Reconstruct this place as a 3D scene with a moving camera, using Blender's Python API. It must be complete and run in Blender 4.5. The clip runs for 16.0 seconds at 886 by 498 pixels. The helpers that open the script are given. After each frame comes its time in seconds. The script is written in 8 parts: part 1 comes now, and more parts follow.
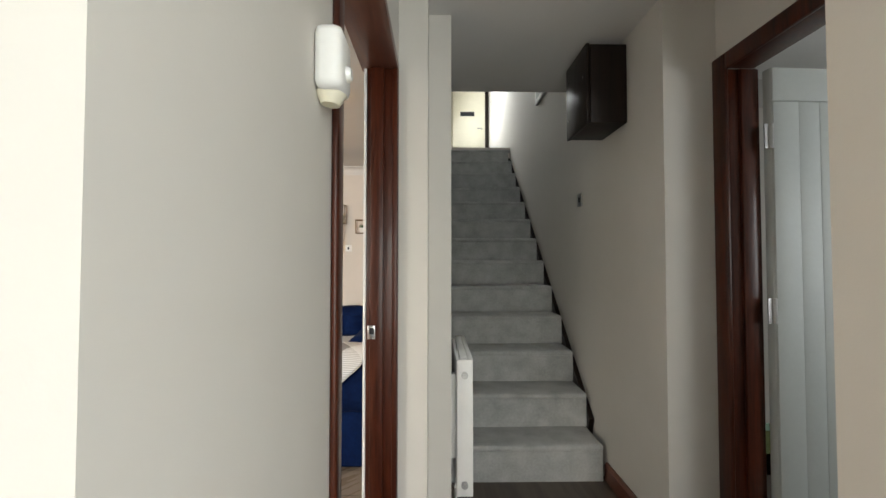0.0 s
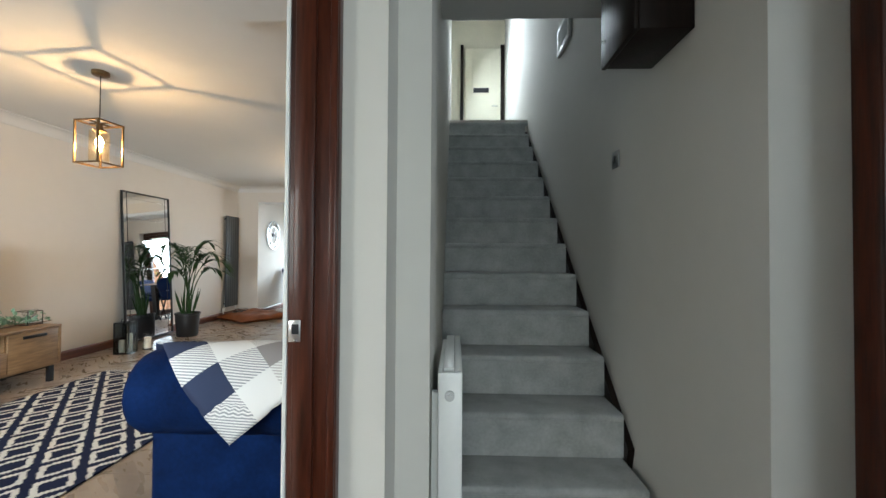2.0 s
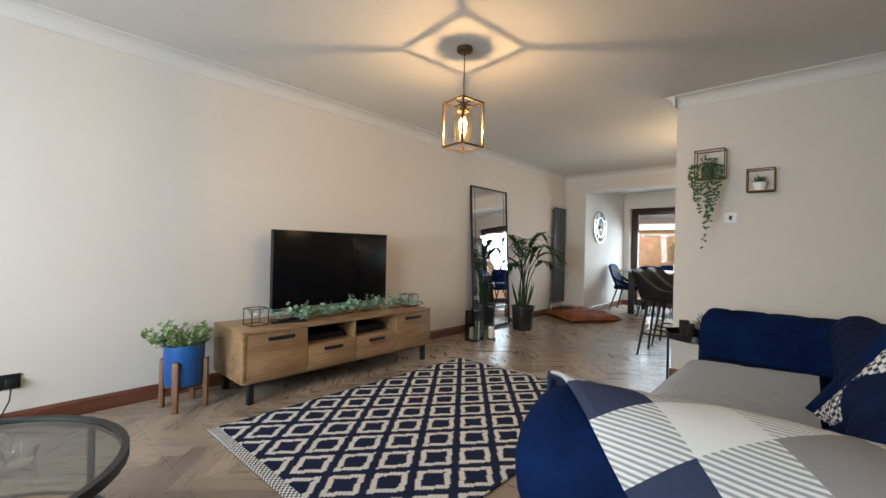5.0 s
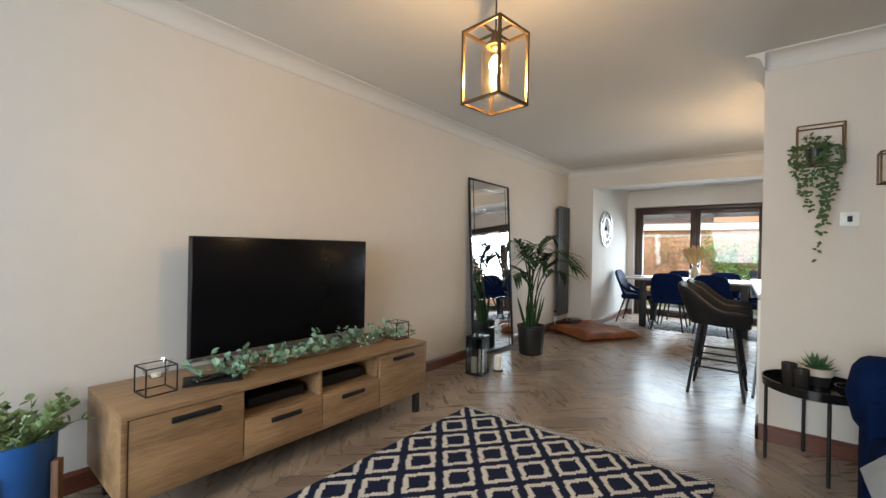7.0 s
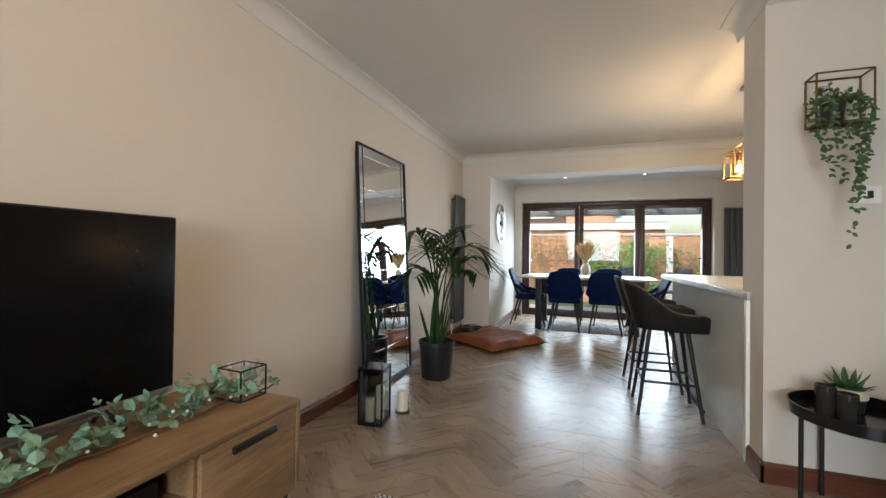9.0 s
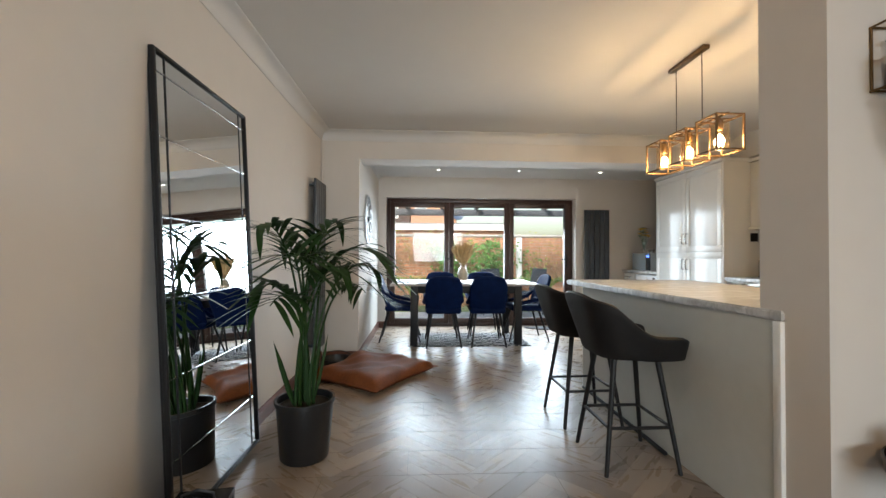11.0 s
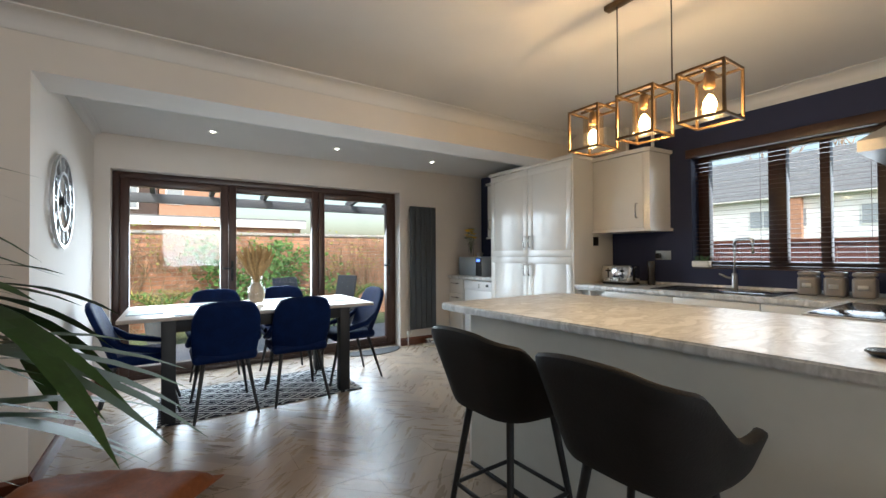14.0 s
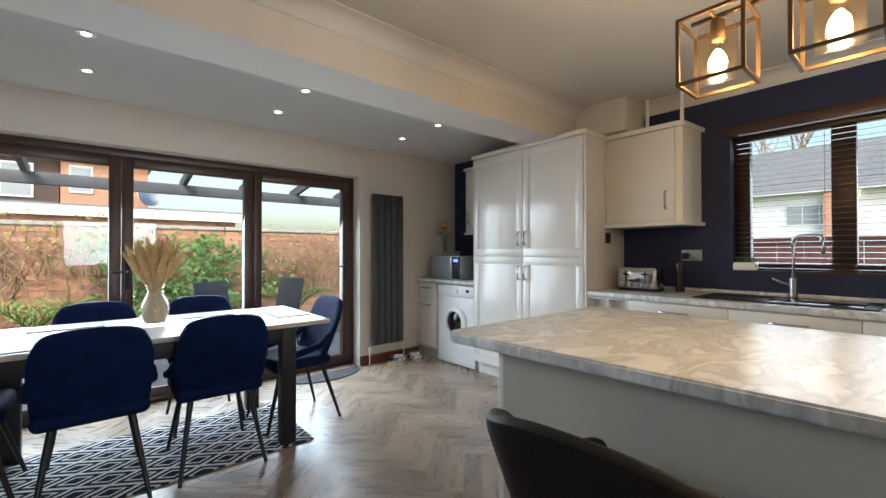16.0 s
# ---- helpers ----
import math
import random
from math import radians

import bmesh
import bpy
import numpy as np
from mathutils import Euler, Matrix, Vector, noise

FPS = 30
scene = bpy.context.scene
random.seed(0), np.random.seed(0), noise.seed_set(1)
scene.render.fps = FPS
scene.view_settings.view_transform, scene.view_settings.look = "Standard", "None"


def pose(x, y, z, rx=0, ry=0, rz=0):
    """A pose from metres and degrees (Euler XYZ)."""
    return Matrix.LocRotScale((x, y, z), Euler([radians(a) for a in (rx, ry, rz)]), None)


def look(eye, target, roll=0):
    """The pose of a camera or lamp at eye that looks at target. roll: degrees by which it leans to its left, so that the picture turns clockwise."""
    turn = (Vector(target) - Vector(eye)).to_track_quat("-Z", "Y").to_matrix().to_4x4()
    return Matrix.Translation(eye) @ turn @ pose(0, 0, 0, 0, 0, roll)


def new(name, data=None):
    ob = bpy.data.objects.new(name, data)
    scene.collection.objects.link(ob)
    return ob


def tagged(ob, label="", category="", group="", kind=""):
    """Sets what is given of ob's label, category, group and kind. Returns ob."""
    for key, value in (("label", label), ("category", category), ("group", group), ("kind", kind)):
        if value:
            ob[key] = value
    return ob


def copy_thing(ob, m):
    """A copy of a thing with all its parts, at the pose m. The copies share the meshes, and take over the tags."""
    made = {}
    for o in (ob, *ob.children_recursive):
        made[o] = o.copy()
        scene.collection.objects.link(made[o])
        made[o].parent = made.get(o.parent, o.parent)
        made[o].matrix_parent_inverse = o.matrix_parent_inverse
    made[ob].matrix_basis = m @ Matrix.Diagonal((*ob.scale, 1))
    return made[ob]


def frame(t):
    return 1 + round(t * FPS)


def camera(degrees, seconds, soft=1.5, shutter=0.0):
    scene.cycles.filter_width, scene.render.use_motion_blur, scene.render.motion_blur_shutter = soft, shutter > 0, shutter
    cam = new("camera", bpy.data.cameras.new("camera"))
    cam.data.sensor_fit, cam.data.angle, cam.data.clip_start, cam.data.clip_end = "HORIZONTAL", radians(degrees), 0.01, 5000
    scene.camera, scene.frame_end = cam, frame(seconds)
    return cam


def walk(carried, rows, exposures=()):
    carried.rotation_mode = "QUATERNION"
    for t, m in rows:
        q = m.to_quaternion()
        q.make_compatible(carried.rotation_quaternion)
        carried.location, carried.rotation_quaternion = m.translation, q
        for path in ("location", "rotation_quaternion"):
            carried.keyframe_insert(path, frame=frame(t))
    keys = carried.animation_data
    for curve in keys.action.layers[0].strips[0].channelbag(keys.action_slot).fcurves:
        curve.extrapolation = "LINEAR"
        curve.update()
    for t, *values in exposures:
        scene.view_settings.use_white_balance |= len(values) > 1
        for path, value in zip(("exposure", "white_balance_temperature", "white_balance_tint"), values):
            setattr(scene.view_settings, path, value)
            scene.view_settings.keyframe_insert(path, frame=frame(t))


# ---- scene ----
cam = camera(94.4, 16.0)
METRES, EYE, TILT, LEAN, TURN = 8.0, 1.25, 0.0, 0.0, -0.9
ROWS = [
    (0.0, 0.0, 0.0, 0.0, -0.0, 1.61, -0.01),
    (0.5, -0.0014, 0.0163, -0.0005, -8.97, 1.89, 0.04),
    (1.0, 0.0043, 0.0315, -0.0028, -12.14, 1.56, 0.11),
    (1.5, 0.0178, 0.0519, -0.0061, -7.43, 1.39, -0.1),
    (2.0, 0.0168, 0.0782, -0.012, 2.57, 1.03, -0.37),
    (2.5, 0.0055, 0.1018, -0.0139, 14.43, 0.75, -0.62),
    (3.0, -0.0099, 0.1202, -0.0153, 25.5, 0.49, -0.98),
    (3.5, -0.0239, 0.1343, -0.0157, 34.34, 0.2, -1.09),
    (4.0, -0.0424, 0.145, -0.0176, 40.18, 0.02, -1.2),
    (4.5, -0.0616, 0.1548, -0.019, 43.09, -0.05, -1.26),
    (7.0, -0.1939, 0.2506, -0.0072, 39.43, -0.06, -1.07),
    (7.5, -0.2246, 0.2757, -0.0096, 36.1, 0.06, -1.06),
    (8.0, -0.2524, 0.301, -0.0094, 31.76, 0.19, -0.96),
    (8.5, -0.2787, 0.3336, -0.0144, 26.45, 0.35, -0.88),
    (9.0, -0.3024, 0.3617, -0.0173, 20.7, 0.55, -0.77),
    (11.5, -0.395, 0.5334, -0.0124, -7.64, 0.86, -0.16),
    (12.0, -0.4014, 0.5704, -0.0107, -13.09, 0.89, -0.06),
    (12.5, -0.4077, 0.6012, -0.0086, -18.35, 0.9, 0.08),
    (13.0, -0.4057, 0.6301, -0.0082, -23.41, 0.91, 0.15),
    (13.5, -0.3994, 0.6609, -0.0055, -28.16, 0.83, 0.23),
    (14.0, -0.3945, 0.6906, -0.0035, -32.35, 0.72, 0.32),
    (14.5, -0.3902, 0.7175, -0.0026, -35.7, 0.72, 0.29),
    (15.0, -0.3771, 0.7483, -0.0037, -37.8, 0.58, 0.25),
    (15.5, -0.3665, 0.7755, -0.0031, -39.06, 0.53, 0.17),
    (16.0, -0.3549, 0.8087, -0.0027, -39.55, 0.44, 0.11),
]
walk(cam, [(t, pose(0, 0, EYE, TILT, LEAN, TURN) @ pose(METRES * x, METRES * y, METRES * z, 90 + pitch, roll, yaw)) for t, x, y, z, yaw, pitch, roll in ROWS], [(0.0, 1.68, 6680, 10), (0.5, 1.84, 6620, 10), (1.0, 1.95, 6500, 10), (1.5, 1.75, 6200, 6), (2.0, 1.55, 5850, 3), (2.5, 1.3, 5900, 3), (4.5, 1.17, 6020, 6), (8.0, 1.2, 6020, 6), (12.0, 1.17, 5980, 6), (14.0, 1.05, 5880, 6), (16.0, 1.0, 5880, 6)])

# ---- world and light ----
world = bpy.data.worlds.new("sky")
scene.world = world
world.use_nodes = True
wn = world.node_tree
sky = wn.nodes.new("ShaderNodeTexSky")
sky.sky_type = "NISHITA"
sky.sun_disc = False
sky.sun_elevation = radians(38)
sky.sun_rotation = radians(210)
sky.dust_density = 4.0
sky.air_density = 1.4
bg = wn.nodes["Background"]
bg.inputs["Strength"].default_value = 0.15
wn.links.new(sky.outputs[0], bg.inputs[0])


def lamp(name, kind, power, colour, m, size=None, size_y=None, radius=None, spread=180):
    data = bpy.data.lights.new(name, kind)
    data.energy, data.color = power, colour
    if kind == "AREA":
        data.shape, data.size, data.size_y, data.spread = "RECTANGLE", size, size_y, radians(spread)
    if radius is not None:
        data.shadow_soft_size = radius
    ob = new(name, data)
    ob.matrix_world = m
    return ob


sun = lamp("sun", "SUN", 1.9, (1.0, 0.95, 0.88), look((-6, -3, 12), (0, 8, 0)))
sun.data.angle = radians(12)
DAY = (0.90, 0.96, 1.0)
lamp("daylight_bifold", "AREA", 58, (0.85, 0.94, 1.0), look((-2.05, 10.86, 1.22), (-2.05, 8.6, -0.35)), 2.8, 1.5, spread=140)
lamp("daylight_kitchen_window", "AREA", 4.5, DAY, look((1.12, 6.84, 1.6), (-3, 6.84, -0.2)), 1.15, 1.0, spread=140)
lamp("daylight_front_window", "AREA", 35, DAY, look((-2.3, -0.97, 1.5), (-3.4, 4.5, 0.6)), 2.2, 1.3, spread=125)
lamp("daylight_porch_door", "AREA", 6, DAY, look((0.2, -1.93, 1.2), (0.3, 2.0, 0.6)), 0.85, 1.8)
# Fill added to lift the hall's left wall; no porch window is known.
lamp("porch_side_fill", "AREA", 6, DAY, look((0.69, -0.85, 1.25), (-0.4, 0.8, 0.8)), 0.85, 1.9)
# Added fill that brightens the landing; its real source is unknown.
lamp("landing_fill", "AREA", 20, DAY, look((0.10, 6.5, 4.0), (0.97, 6.3, 3.6)), 0.8, 1.0)
# Fill added before a closed wall to brighten the side room.
lamp("side_room_fill", "AREA", 9, DAY, look((3.05, 0.6, 1.5), (1.2, 1.6, 1.4)), 0.9, 1.1)
WARM = (1.0, 0.56, 0.22)

# ---- materials ----


def nodes_of(name):
    m = bpy.data.materials.new(name)
    m.use_nodes = True
    return m, m.node_tree, m.node_tree.nodes["Principled BSDF"]


def mat(name, colour, rough=0.6, metal=0.0, vary=0.12, scale=6.0, bump=0.0, bump_scale=80.0, sheen=0.0, coat=0.0, per_object=0.0, second=None, stretch=None, spec=0.5):
    """A surface with colour variation at two scales and fine relief."""
    m, t, b = nodes_of(name)
    tc = t.nodes.new("ShaderNodeTexCoord")
    mp = t.nodes.new("ShaderNodeMapping")
    t.links.new(tc.outputs["Object"], mp.inputs[0])
    if stretch:
        mp.inputs["Scale"].default_value = stretch
    n1, n2 = t.nodes.new("ShaderNodeTexNoise"), t.nodes.new("ShaderNodeTexNoise")
    n1.inputs["Scale"].default_value, n2.inputs["Scale"].default_value = scale, scale * 9
    n1.inputs["Detail"].default_value = n2.inputs["Detail"].default_value = 5
    for n in (n1, n2):
        t.links.new(mp.outputs[0], n.inputs["Vector"])
    mx = t.nodes.new("ShaderNodeMath")
    mx.operation = "MULTIPLY_ADD"
    mx.inputs[1].default_value = 0.35
    t.links.new(n2.outputs[0], mx.inputs[0])
    sc = t.nodes.new("ShaderNodeMath")
    sc.operation = "MULTIPLY"
    sc.inputs[1].default_value = 0.65
    t.links.new(n1.outputs[0], sc.inputs[0])
    t.links.new(sc.outputs[0], mx.inputs[2])
    fac = mx.outputs[0]
    if per_object:
        oi = t.nodes.new("ShaderNodeObjectInfo")
        po = t.nodes.new("ShaderNodeMath")
        po.operation = "MULTIPLY_ADD"
        po.inputs[1].default_value, po.inputs[2].default_value = per_object, -per_object / 2
        t.links.new(oi.outputs["Random"], po.inputs[0])
        ad = t.nodes.new("ShaderNodeMath")
        t.links.new(fac, ad.inputs[0])
        t.links.new(po.outputs[0], ad.inputs[1])
        fac = ad.outputs[0]
    ramp = t.nodes.new("ShaderNodeValToRGB")
    lo = [c * (1 - vary) for c in colour] if second is None else second
    hi = [min(1, c * (1 + vary)) for c in colour] if second is None else colour
    ramp.color_ramp.elements[0].position, ramp.color_ramp.elements[1].position = 0.3, 0.7
    ramp.color_ramp.elements[0].color, ramp.color_ramp.elements[1].color = (*lo, 1), (*hi, 1)
    t.links.new(fac, ramp.inputs[0])
    t.links.new(ramp.outputs[0], b.inputs["Base Color"])
    rr = t.nodes.new("ShaderNodeMath")
    rr.operation = "MULTIPLY_ADD"
    rr.inputs[1].default_value, rr.inputs[2].default_value = 0.16 * rough, rough * 0.92
    t.links.new(n2.outputs[0], rr.inputs[0])
    t.links.new(rr.outputs[0], b.inputs["Roughness"])
    b.inputs["Metallic"].default_value = metal
    b.inputs["Sheen Weight"].default_value = sheen
    b.inputs["Coat Weight"].default_value = coat
    b.inputs["Coat Roughness"].default_value = 0.08
    b.inputs["Specular IOR Level"].default_value = spec
    if bump:
        nb = t.nodes.new("ShaderNodeTexNoise")
        nb.inputs["Scale"].default_value, nb.inputs["Detail"].default_value = bump_scale, 4
        t.links.new(mp.outputs[0], nb.inputs["Vector"])
        bp = t.nodes.new("ShaderNodeBump")
        bp.inputs["Strength"].default_value, bp.inputs["Distance"].default_value = bump, 0.004
        t.links.new(nb.outputs[0], bp.inputs["Height"])
        t.links.new(bp.outputs[0], b.inputs["Normal"])
    return m


def wood(name, light, dark, rough=0.45, scale=3.0, along="x", coat=0.0, per_object=0.0, island=0.0, fine=14.0, grain=0.4, relief=0.25, draw=9, spec=0.5, warp=0.8):
    """Timber with grain drawn out along one of the object's axes."""
    m, t, b = nodes_of(name)
    tc = t.nodes.new("ShaderNodeTexCoord")
    mp = t.nodes.new("ShaderNodeMapping")
    s = {"x": (0.7, draw, draw), "y": (draw, 0.7, draw), "z": (draw, draw, 0.7)}[along]
    mp.inputs["Scale"].default_value = s
    t.links.new(tc.outputs["Object"], mp.inputs[0])
    off = None
    if per_object or island:
        src = t.nodes.new("ShaderNodeObjectInfo").outputs["Random"] if per_object else t.nodes.new("ShaderNodeNewGeometry").outputs["Random Per Island"]
        off = src
        mo = t.nodes.new("ShaderNodeMath")
        mo.operation = "MULTIPLY"
        mo.inputs[1].default_value = 40
        t.links.new(src, mo.inputs[0])
        va = t.nodes.new("ShaderNodeVectorMath")
        t.links.new(mp.outputs[0], va.inputs[0])
        t.links.new(mo.outputs[0], va.inputs[1])
        vec = va.outputs[0]
    else:
        vec = mp.outputs[0]
    n1, n2 = t.nodes.new("ShaderNodeTexNoise"), t.nodes.new("ShaderNodeTexNoise")
    n1.inputs["Scale"].default_value, n1.inputs["Detail"].default_value, n1.inputs["Distortion"].default_value = scale, 6, warp
    n2.inputs["Scale"].default_value, n2.inputs["Detail"].default_value = fine, 6
    t.links.new(vec, n1.inputs["Vector"])
    t.links.new(vec, n2.inputs["Vector"])
    mx = t.nodes.new("ShaderNodeMath")
    mx.operation = "MULTIPLY_ADD"
    mx.inputs[1].default_value = grain
    t.links.new(n2.outputs[0], mx.inputs[0])
    sc = t.nodes.new("ShaderNodeMath")
    sc.operation = "MULTIPLY"
    sc.inputs[1].default_value = 1 - grain
    t.links.new(n1.outputs[0], sc.inputs[0])
    t.links.new(sc.outputs[0], mx.inputs[2])
    fac = mx.outputs[0]
    amount = per_object or island
    if amount:
        po = t.nodes.new("ShaderNodeMath")
        po.operation = "MULTIPLY_ADD"
        po.inputs[1].default_value, po.inputs[2].default_value = amount, -amount / 2
        t.links.new(off, po.inputs[0])
        ad = t.nodes.new("ShaderNodeMath")
        t.links.new(fac, ad.inputs[0])
        t.links.new(po.outputs[0], ad.inputs[1])
        fac = ad.outputs[0]
    ramp = t.nodes.new("ShaderNodeValToRGB")
    ramp.color_ramp.elements[0].position, ramp.color_ramp.elements[1].position = 0.3, 0.7
    ramp.color_ramp.elements[0].color, ramp.color_ramp.elements[1].color = (*dark, 1), (*light, 1)
    t.links.new(fac, ramp.inputs[0])
    t.links.new(ramp.outputs[0], b.inputs["Base Color"])
    rr = t.nodes.new("ShaderNodeMath")
    rr.operation = "MULTIPLY_ADD"
    rr.inputs[1].default_value, rr.inputs[2].default_value = 0.25, rough - 0.12
    t.links.new(n2.outputs[0], rr.inputs[0])
    t.links.new(rr.outputs[0], b.inputs["Roughness"])
    b.inputs["Coat Weight"].default_value = coat
    b.inputs["Specular IOR Level"].default_value = spec
    bp = t.nodes.new("ShaderNodeBump")
    bp.inputs["Strength"].default_value, bp.inputs["Distance"].default_value = relief, 0.0015
    t.links.new(n2.outputs[0], bp.inputs["Height"])
    t.links.new(bp.outputs[0], b.inputs["Normal"])
    return m


def glass(name, tint=(1, 1, 1), rough=0.0, base=0.022):
    """Thin clear glass: a coat of gloss over clear transmission."""
    m = bpy.data.materials.new(name)
    m.use_nodes = True
    t = m.node_tree
    t.nodes.remove(t.nodes["Principled BSDF"])
    tr, gl, mx, fr = (t.nodes.new(k) for k in ("ShaderNodeBsdfTransparent", "ShaderNodeBsdfGlossy", "ShaderNodeMixShader", "ShaderNodeLayerWeight"))
    tr.inputs[0].default_value = (*tint, 1)
    gl.inputs["Roughness"].default_value = rough
    fr.inputs[0].default_value = 0.5
    pw, ma = t.nodes.new("ShaderNodeMath"), t.nodes.new("ShaderNodeMath")
    pw.operation, ma.operation = "POWER", "MULTIPLY_ADD"
    pw.inputs[1].default_value, ma.inputs[1].default_value, ma.inputs[2].default_value = 4.0, 0.7, base
    t.links.new(fr.outputs["Facing"], pw.inputs[0])
    t.links.new(pw.outputs[0], ma.inputs[0])
    t.links.new(ma.outputs[0], mx.inputs[0])
    t.links.new(tr.outputs[0], mx.inputs[1])
    t.links.new(gl.outputs[0], mx.inputs[2])
    t.links.new(mx.outputs[0], t.nodes["Material Output"].inputs[0])
    return m


def glow(name, colour, strength):
    m, t, b = nodes_of(name)
    b.inputs["Base Color"].default_value = (*colour, 1)
    b.inputs["Emission Color"].default_value = (*colour, 1)
    b.inputs["Emission Strength"].default_value = strength
    return m


WALL = mat("greige_wall_paint", (0.625, 0.585, 0.54), 0.85, vary=0.03, scale=1.2, bump=0.05, bump_scale=160)
WALL_HALL = mat("pale_grey_hall_paint", (0.63, 0.605, 0.56), 0.8, vary=0.03, scale=1.2, bump=0.05, bump_scale=140)
CEIL = mat("white_ceiling_paint", (0.62, 0.61, 0.595), 0.9, vary=0.025, scale=1.0, bump=0.1, bump_scale=160)
BLUE = mat("navy_wall_paint", (0.013, 0.019, 0.058), 0.7, vary=0.08, scale=2.0, bump=0.12, bump_scale=200)
CREAM = mat("cream_paint", (0.74, 0.70, 0.56), 0.7, vary=0.04)
WHITE = mat("white_gloss_paint", (0.78, 0.78, 0.76), 0.35, vary=0.03)
MAHOG = wood("red_mahogany_stain", (0.095, 0.020, 0.007), (0.010, 0.0028, 0.002), 0.34, 2.2, "z", coat=0.12, spec=0.3)
MAHOG_Y = wood("red_mahogany_skirting", (0.17, 0.055, 0.028), (0.06, 0.018, 0.01), 0.4, 2.2, "y", coat=0.2)
MAHOG_X = wood("red_mahogany_skirting_across", (0.17, 0.055, 0.028), (0.06, 0.018, 0.01), 0.4, 2.2, "x", coat=0.2)
ROSEWOOD = mat("rosewood_upvc", (0.045, 0.020, 0.014), 0.35, vary=0.25, scale=8, stretch=(1, 1, 0.15))
DARKBOX = wood("dark_brown_board", (0.018, 0.010, 0.007), (0.007, 0.004, 0.003), 0.4, 3, "z", spec=0.25)
PLANK = wood("herringbone_plank", (0.34, 0.265, 0.198), (0.195, 0.150, 0.115), 0.29, 0.8, "x", per_object=0.45, warp=0.1, fine=6.0, grain=0.10, relief=0.03, draw=4.0)
PLANK_J = wood("herringbone_plank_rest", (0.34, 0.265, 0.198), (0.195, 0.150, 0.115), 0.29, 0.8, "x", island=0.45, warp=0.1, fine=6.0, grain=0.10, relief=0.03, draw=4.0)
HALLFLOOR = wood("dark_hall_laminate", (0.12, 0.095, 0.075), (0.05, 0.04, 0.033), 0.45, 2.0, "y")
CARPET = mat("grey_stair_carpet", (0.41, 0.425, 0.42), 1.0, vary=0.25, scale=9, bump=0.9, bump_scale=420, sheen=0.3)
OAK = wood("light_oak_veneer", (0.40, 0.245, 0.122), (0.15, 0.086, 0.043), 0.45, 1.6, "y", spec=0.35, draw=6)
OAK_X = wood("light_oak_round", (0.46, 0.29, 0.15), (0.28, 0.16, 0.075), 0.4, 1.6, "x")
WALNUT = wood("brown_stand_wood", (0.22, 0.11, 0.055), (0.11, 0.05, 0.025), 0.5, 2, "z")
BLACK = mat("black_metal", (0.010, 0.010, 0.011), 0.45, 0.0, vary=0.15, spec=0.35)
BLACKSHINY = mat("gloss_black", (0.008, 0.008, 0.009), 0.12, vary=0.1)
SCREEN = mat("tv_screen", (0.004, 0.004, 0.005), 0.25, vary=0.1)
SCREEN.node_tree.nodes["Principled BSDF"].inputs["Specular IOR Level"].default_value = 0.12
GREYMETAL = mat("anthracite_radiator_paint", (0.045, 0.052, 0.06), 0.42, vary=0.08)
BRONZE = mat("antique_brass_frame", (0.14, 0.088, 0.040), 0.38, 0.8, vary=0.2, scale=20)
CHROME = mat("chrome", (0.62, 0.62, 0.62), 0.14, 1.0, vary=0.05)
STEEL = mat("brushed_steel", (0.45, 0.45, 0.45), 0.3, 1.0, vary=0.1, scale=30)
VELVET = mat("navy_velvet", (0.0033, 0.0115, 0.050), 0.85, vary=0.45, scale=7, bump=0.25, bump_scale=300, spec=0.06)
VELVETCHAIR = mat("royal_navy_velvet", (0.0024, 0.0105, 0.052), 0.7, vary=0.4, scale=9, bump=0.25, bump_scale=300, spec=0.10)
CHARCOAL = mat("charcoal_faux_leather", (0.010, 0.0096, 0.010), 0.6, vary=0.25, scale=10, bump=0.3, bump_scale=160, spec=0.25)
MIRROR, _t, _b = nodes_of("mirror_silver")
_b.inputs["Base Color"].default_value, _b.inputs["Metallic"].default_value, _b.inputs["Roughness"].default_value = (0.86, 0.87, 0.87, 1), 1.0, 0.01
GLOSSWHITE = mat("gloss_cream_unit", (0.68, 0.665, 0.63), 0.19, vary=0.02)
WMWHITE = mat("white_enamel", (0.78, 0.79, 0.80), 0.3, vary=0.02)
GLASS = glass("clear_glass", base=0.06)
# Clear glass; the bulbs' warm glow is put into its tint and gloss.
BULBTINT = glass("bulb_glow_tinted_glass", (1.0, 0.88, 0.68), 0.16, 0.12)
PANE = glass("window_glass")
SMOKE = glass("smoked_table_glass", (0.70, 0.72, 0.72))
BULB = glow("warm_filament", (1.0, 0.68, 0.34), 60)
SPOT = glow("spot_lens", (1.0, 0.93, 0.8), 14)
LEAF = mat("palm_leaf", (0.020, 0.050, 0.012), 0.5, vary=0.4, scale=12, spec=0.2)
EUCALYPT = mat("eucalyptus_leaf", (0.22, 0.36, 0.25), 0.6, vary=0.4, scale=25)
IVY = mat("ivy_leaf", (0.05, 0.10, 0.035), 0.6, vary=0.45, scale=25)
SUCC = mat("succulent_leaf", (0.05, 0.12, 0.05), 0.5, vary=0.35, scale=25)
PETAL = mat("yellow_petal", (0.75, 0.45, 0.03), 0.6, vary=0.25, scale=30)
PAMPAS = mat("dried_pampas", (0.52, 0.36, 0.17), 0.95, vary=0.25, scale=40)
TAN = mat("tan_leather", (0.17, 0.052, 0.015), 0.55, vary=0.45, scale=5, bump=0.4, bump_scale=40, spec=0.2)
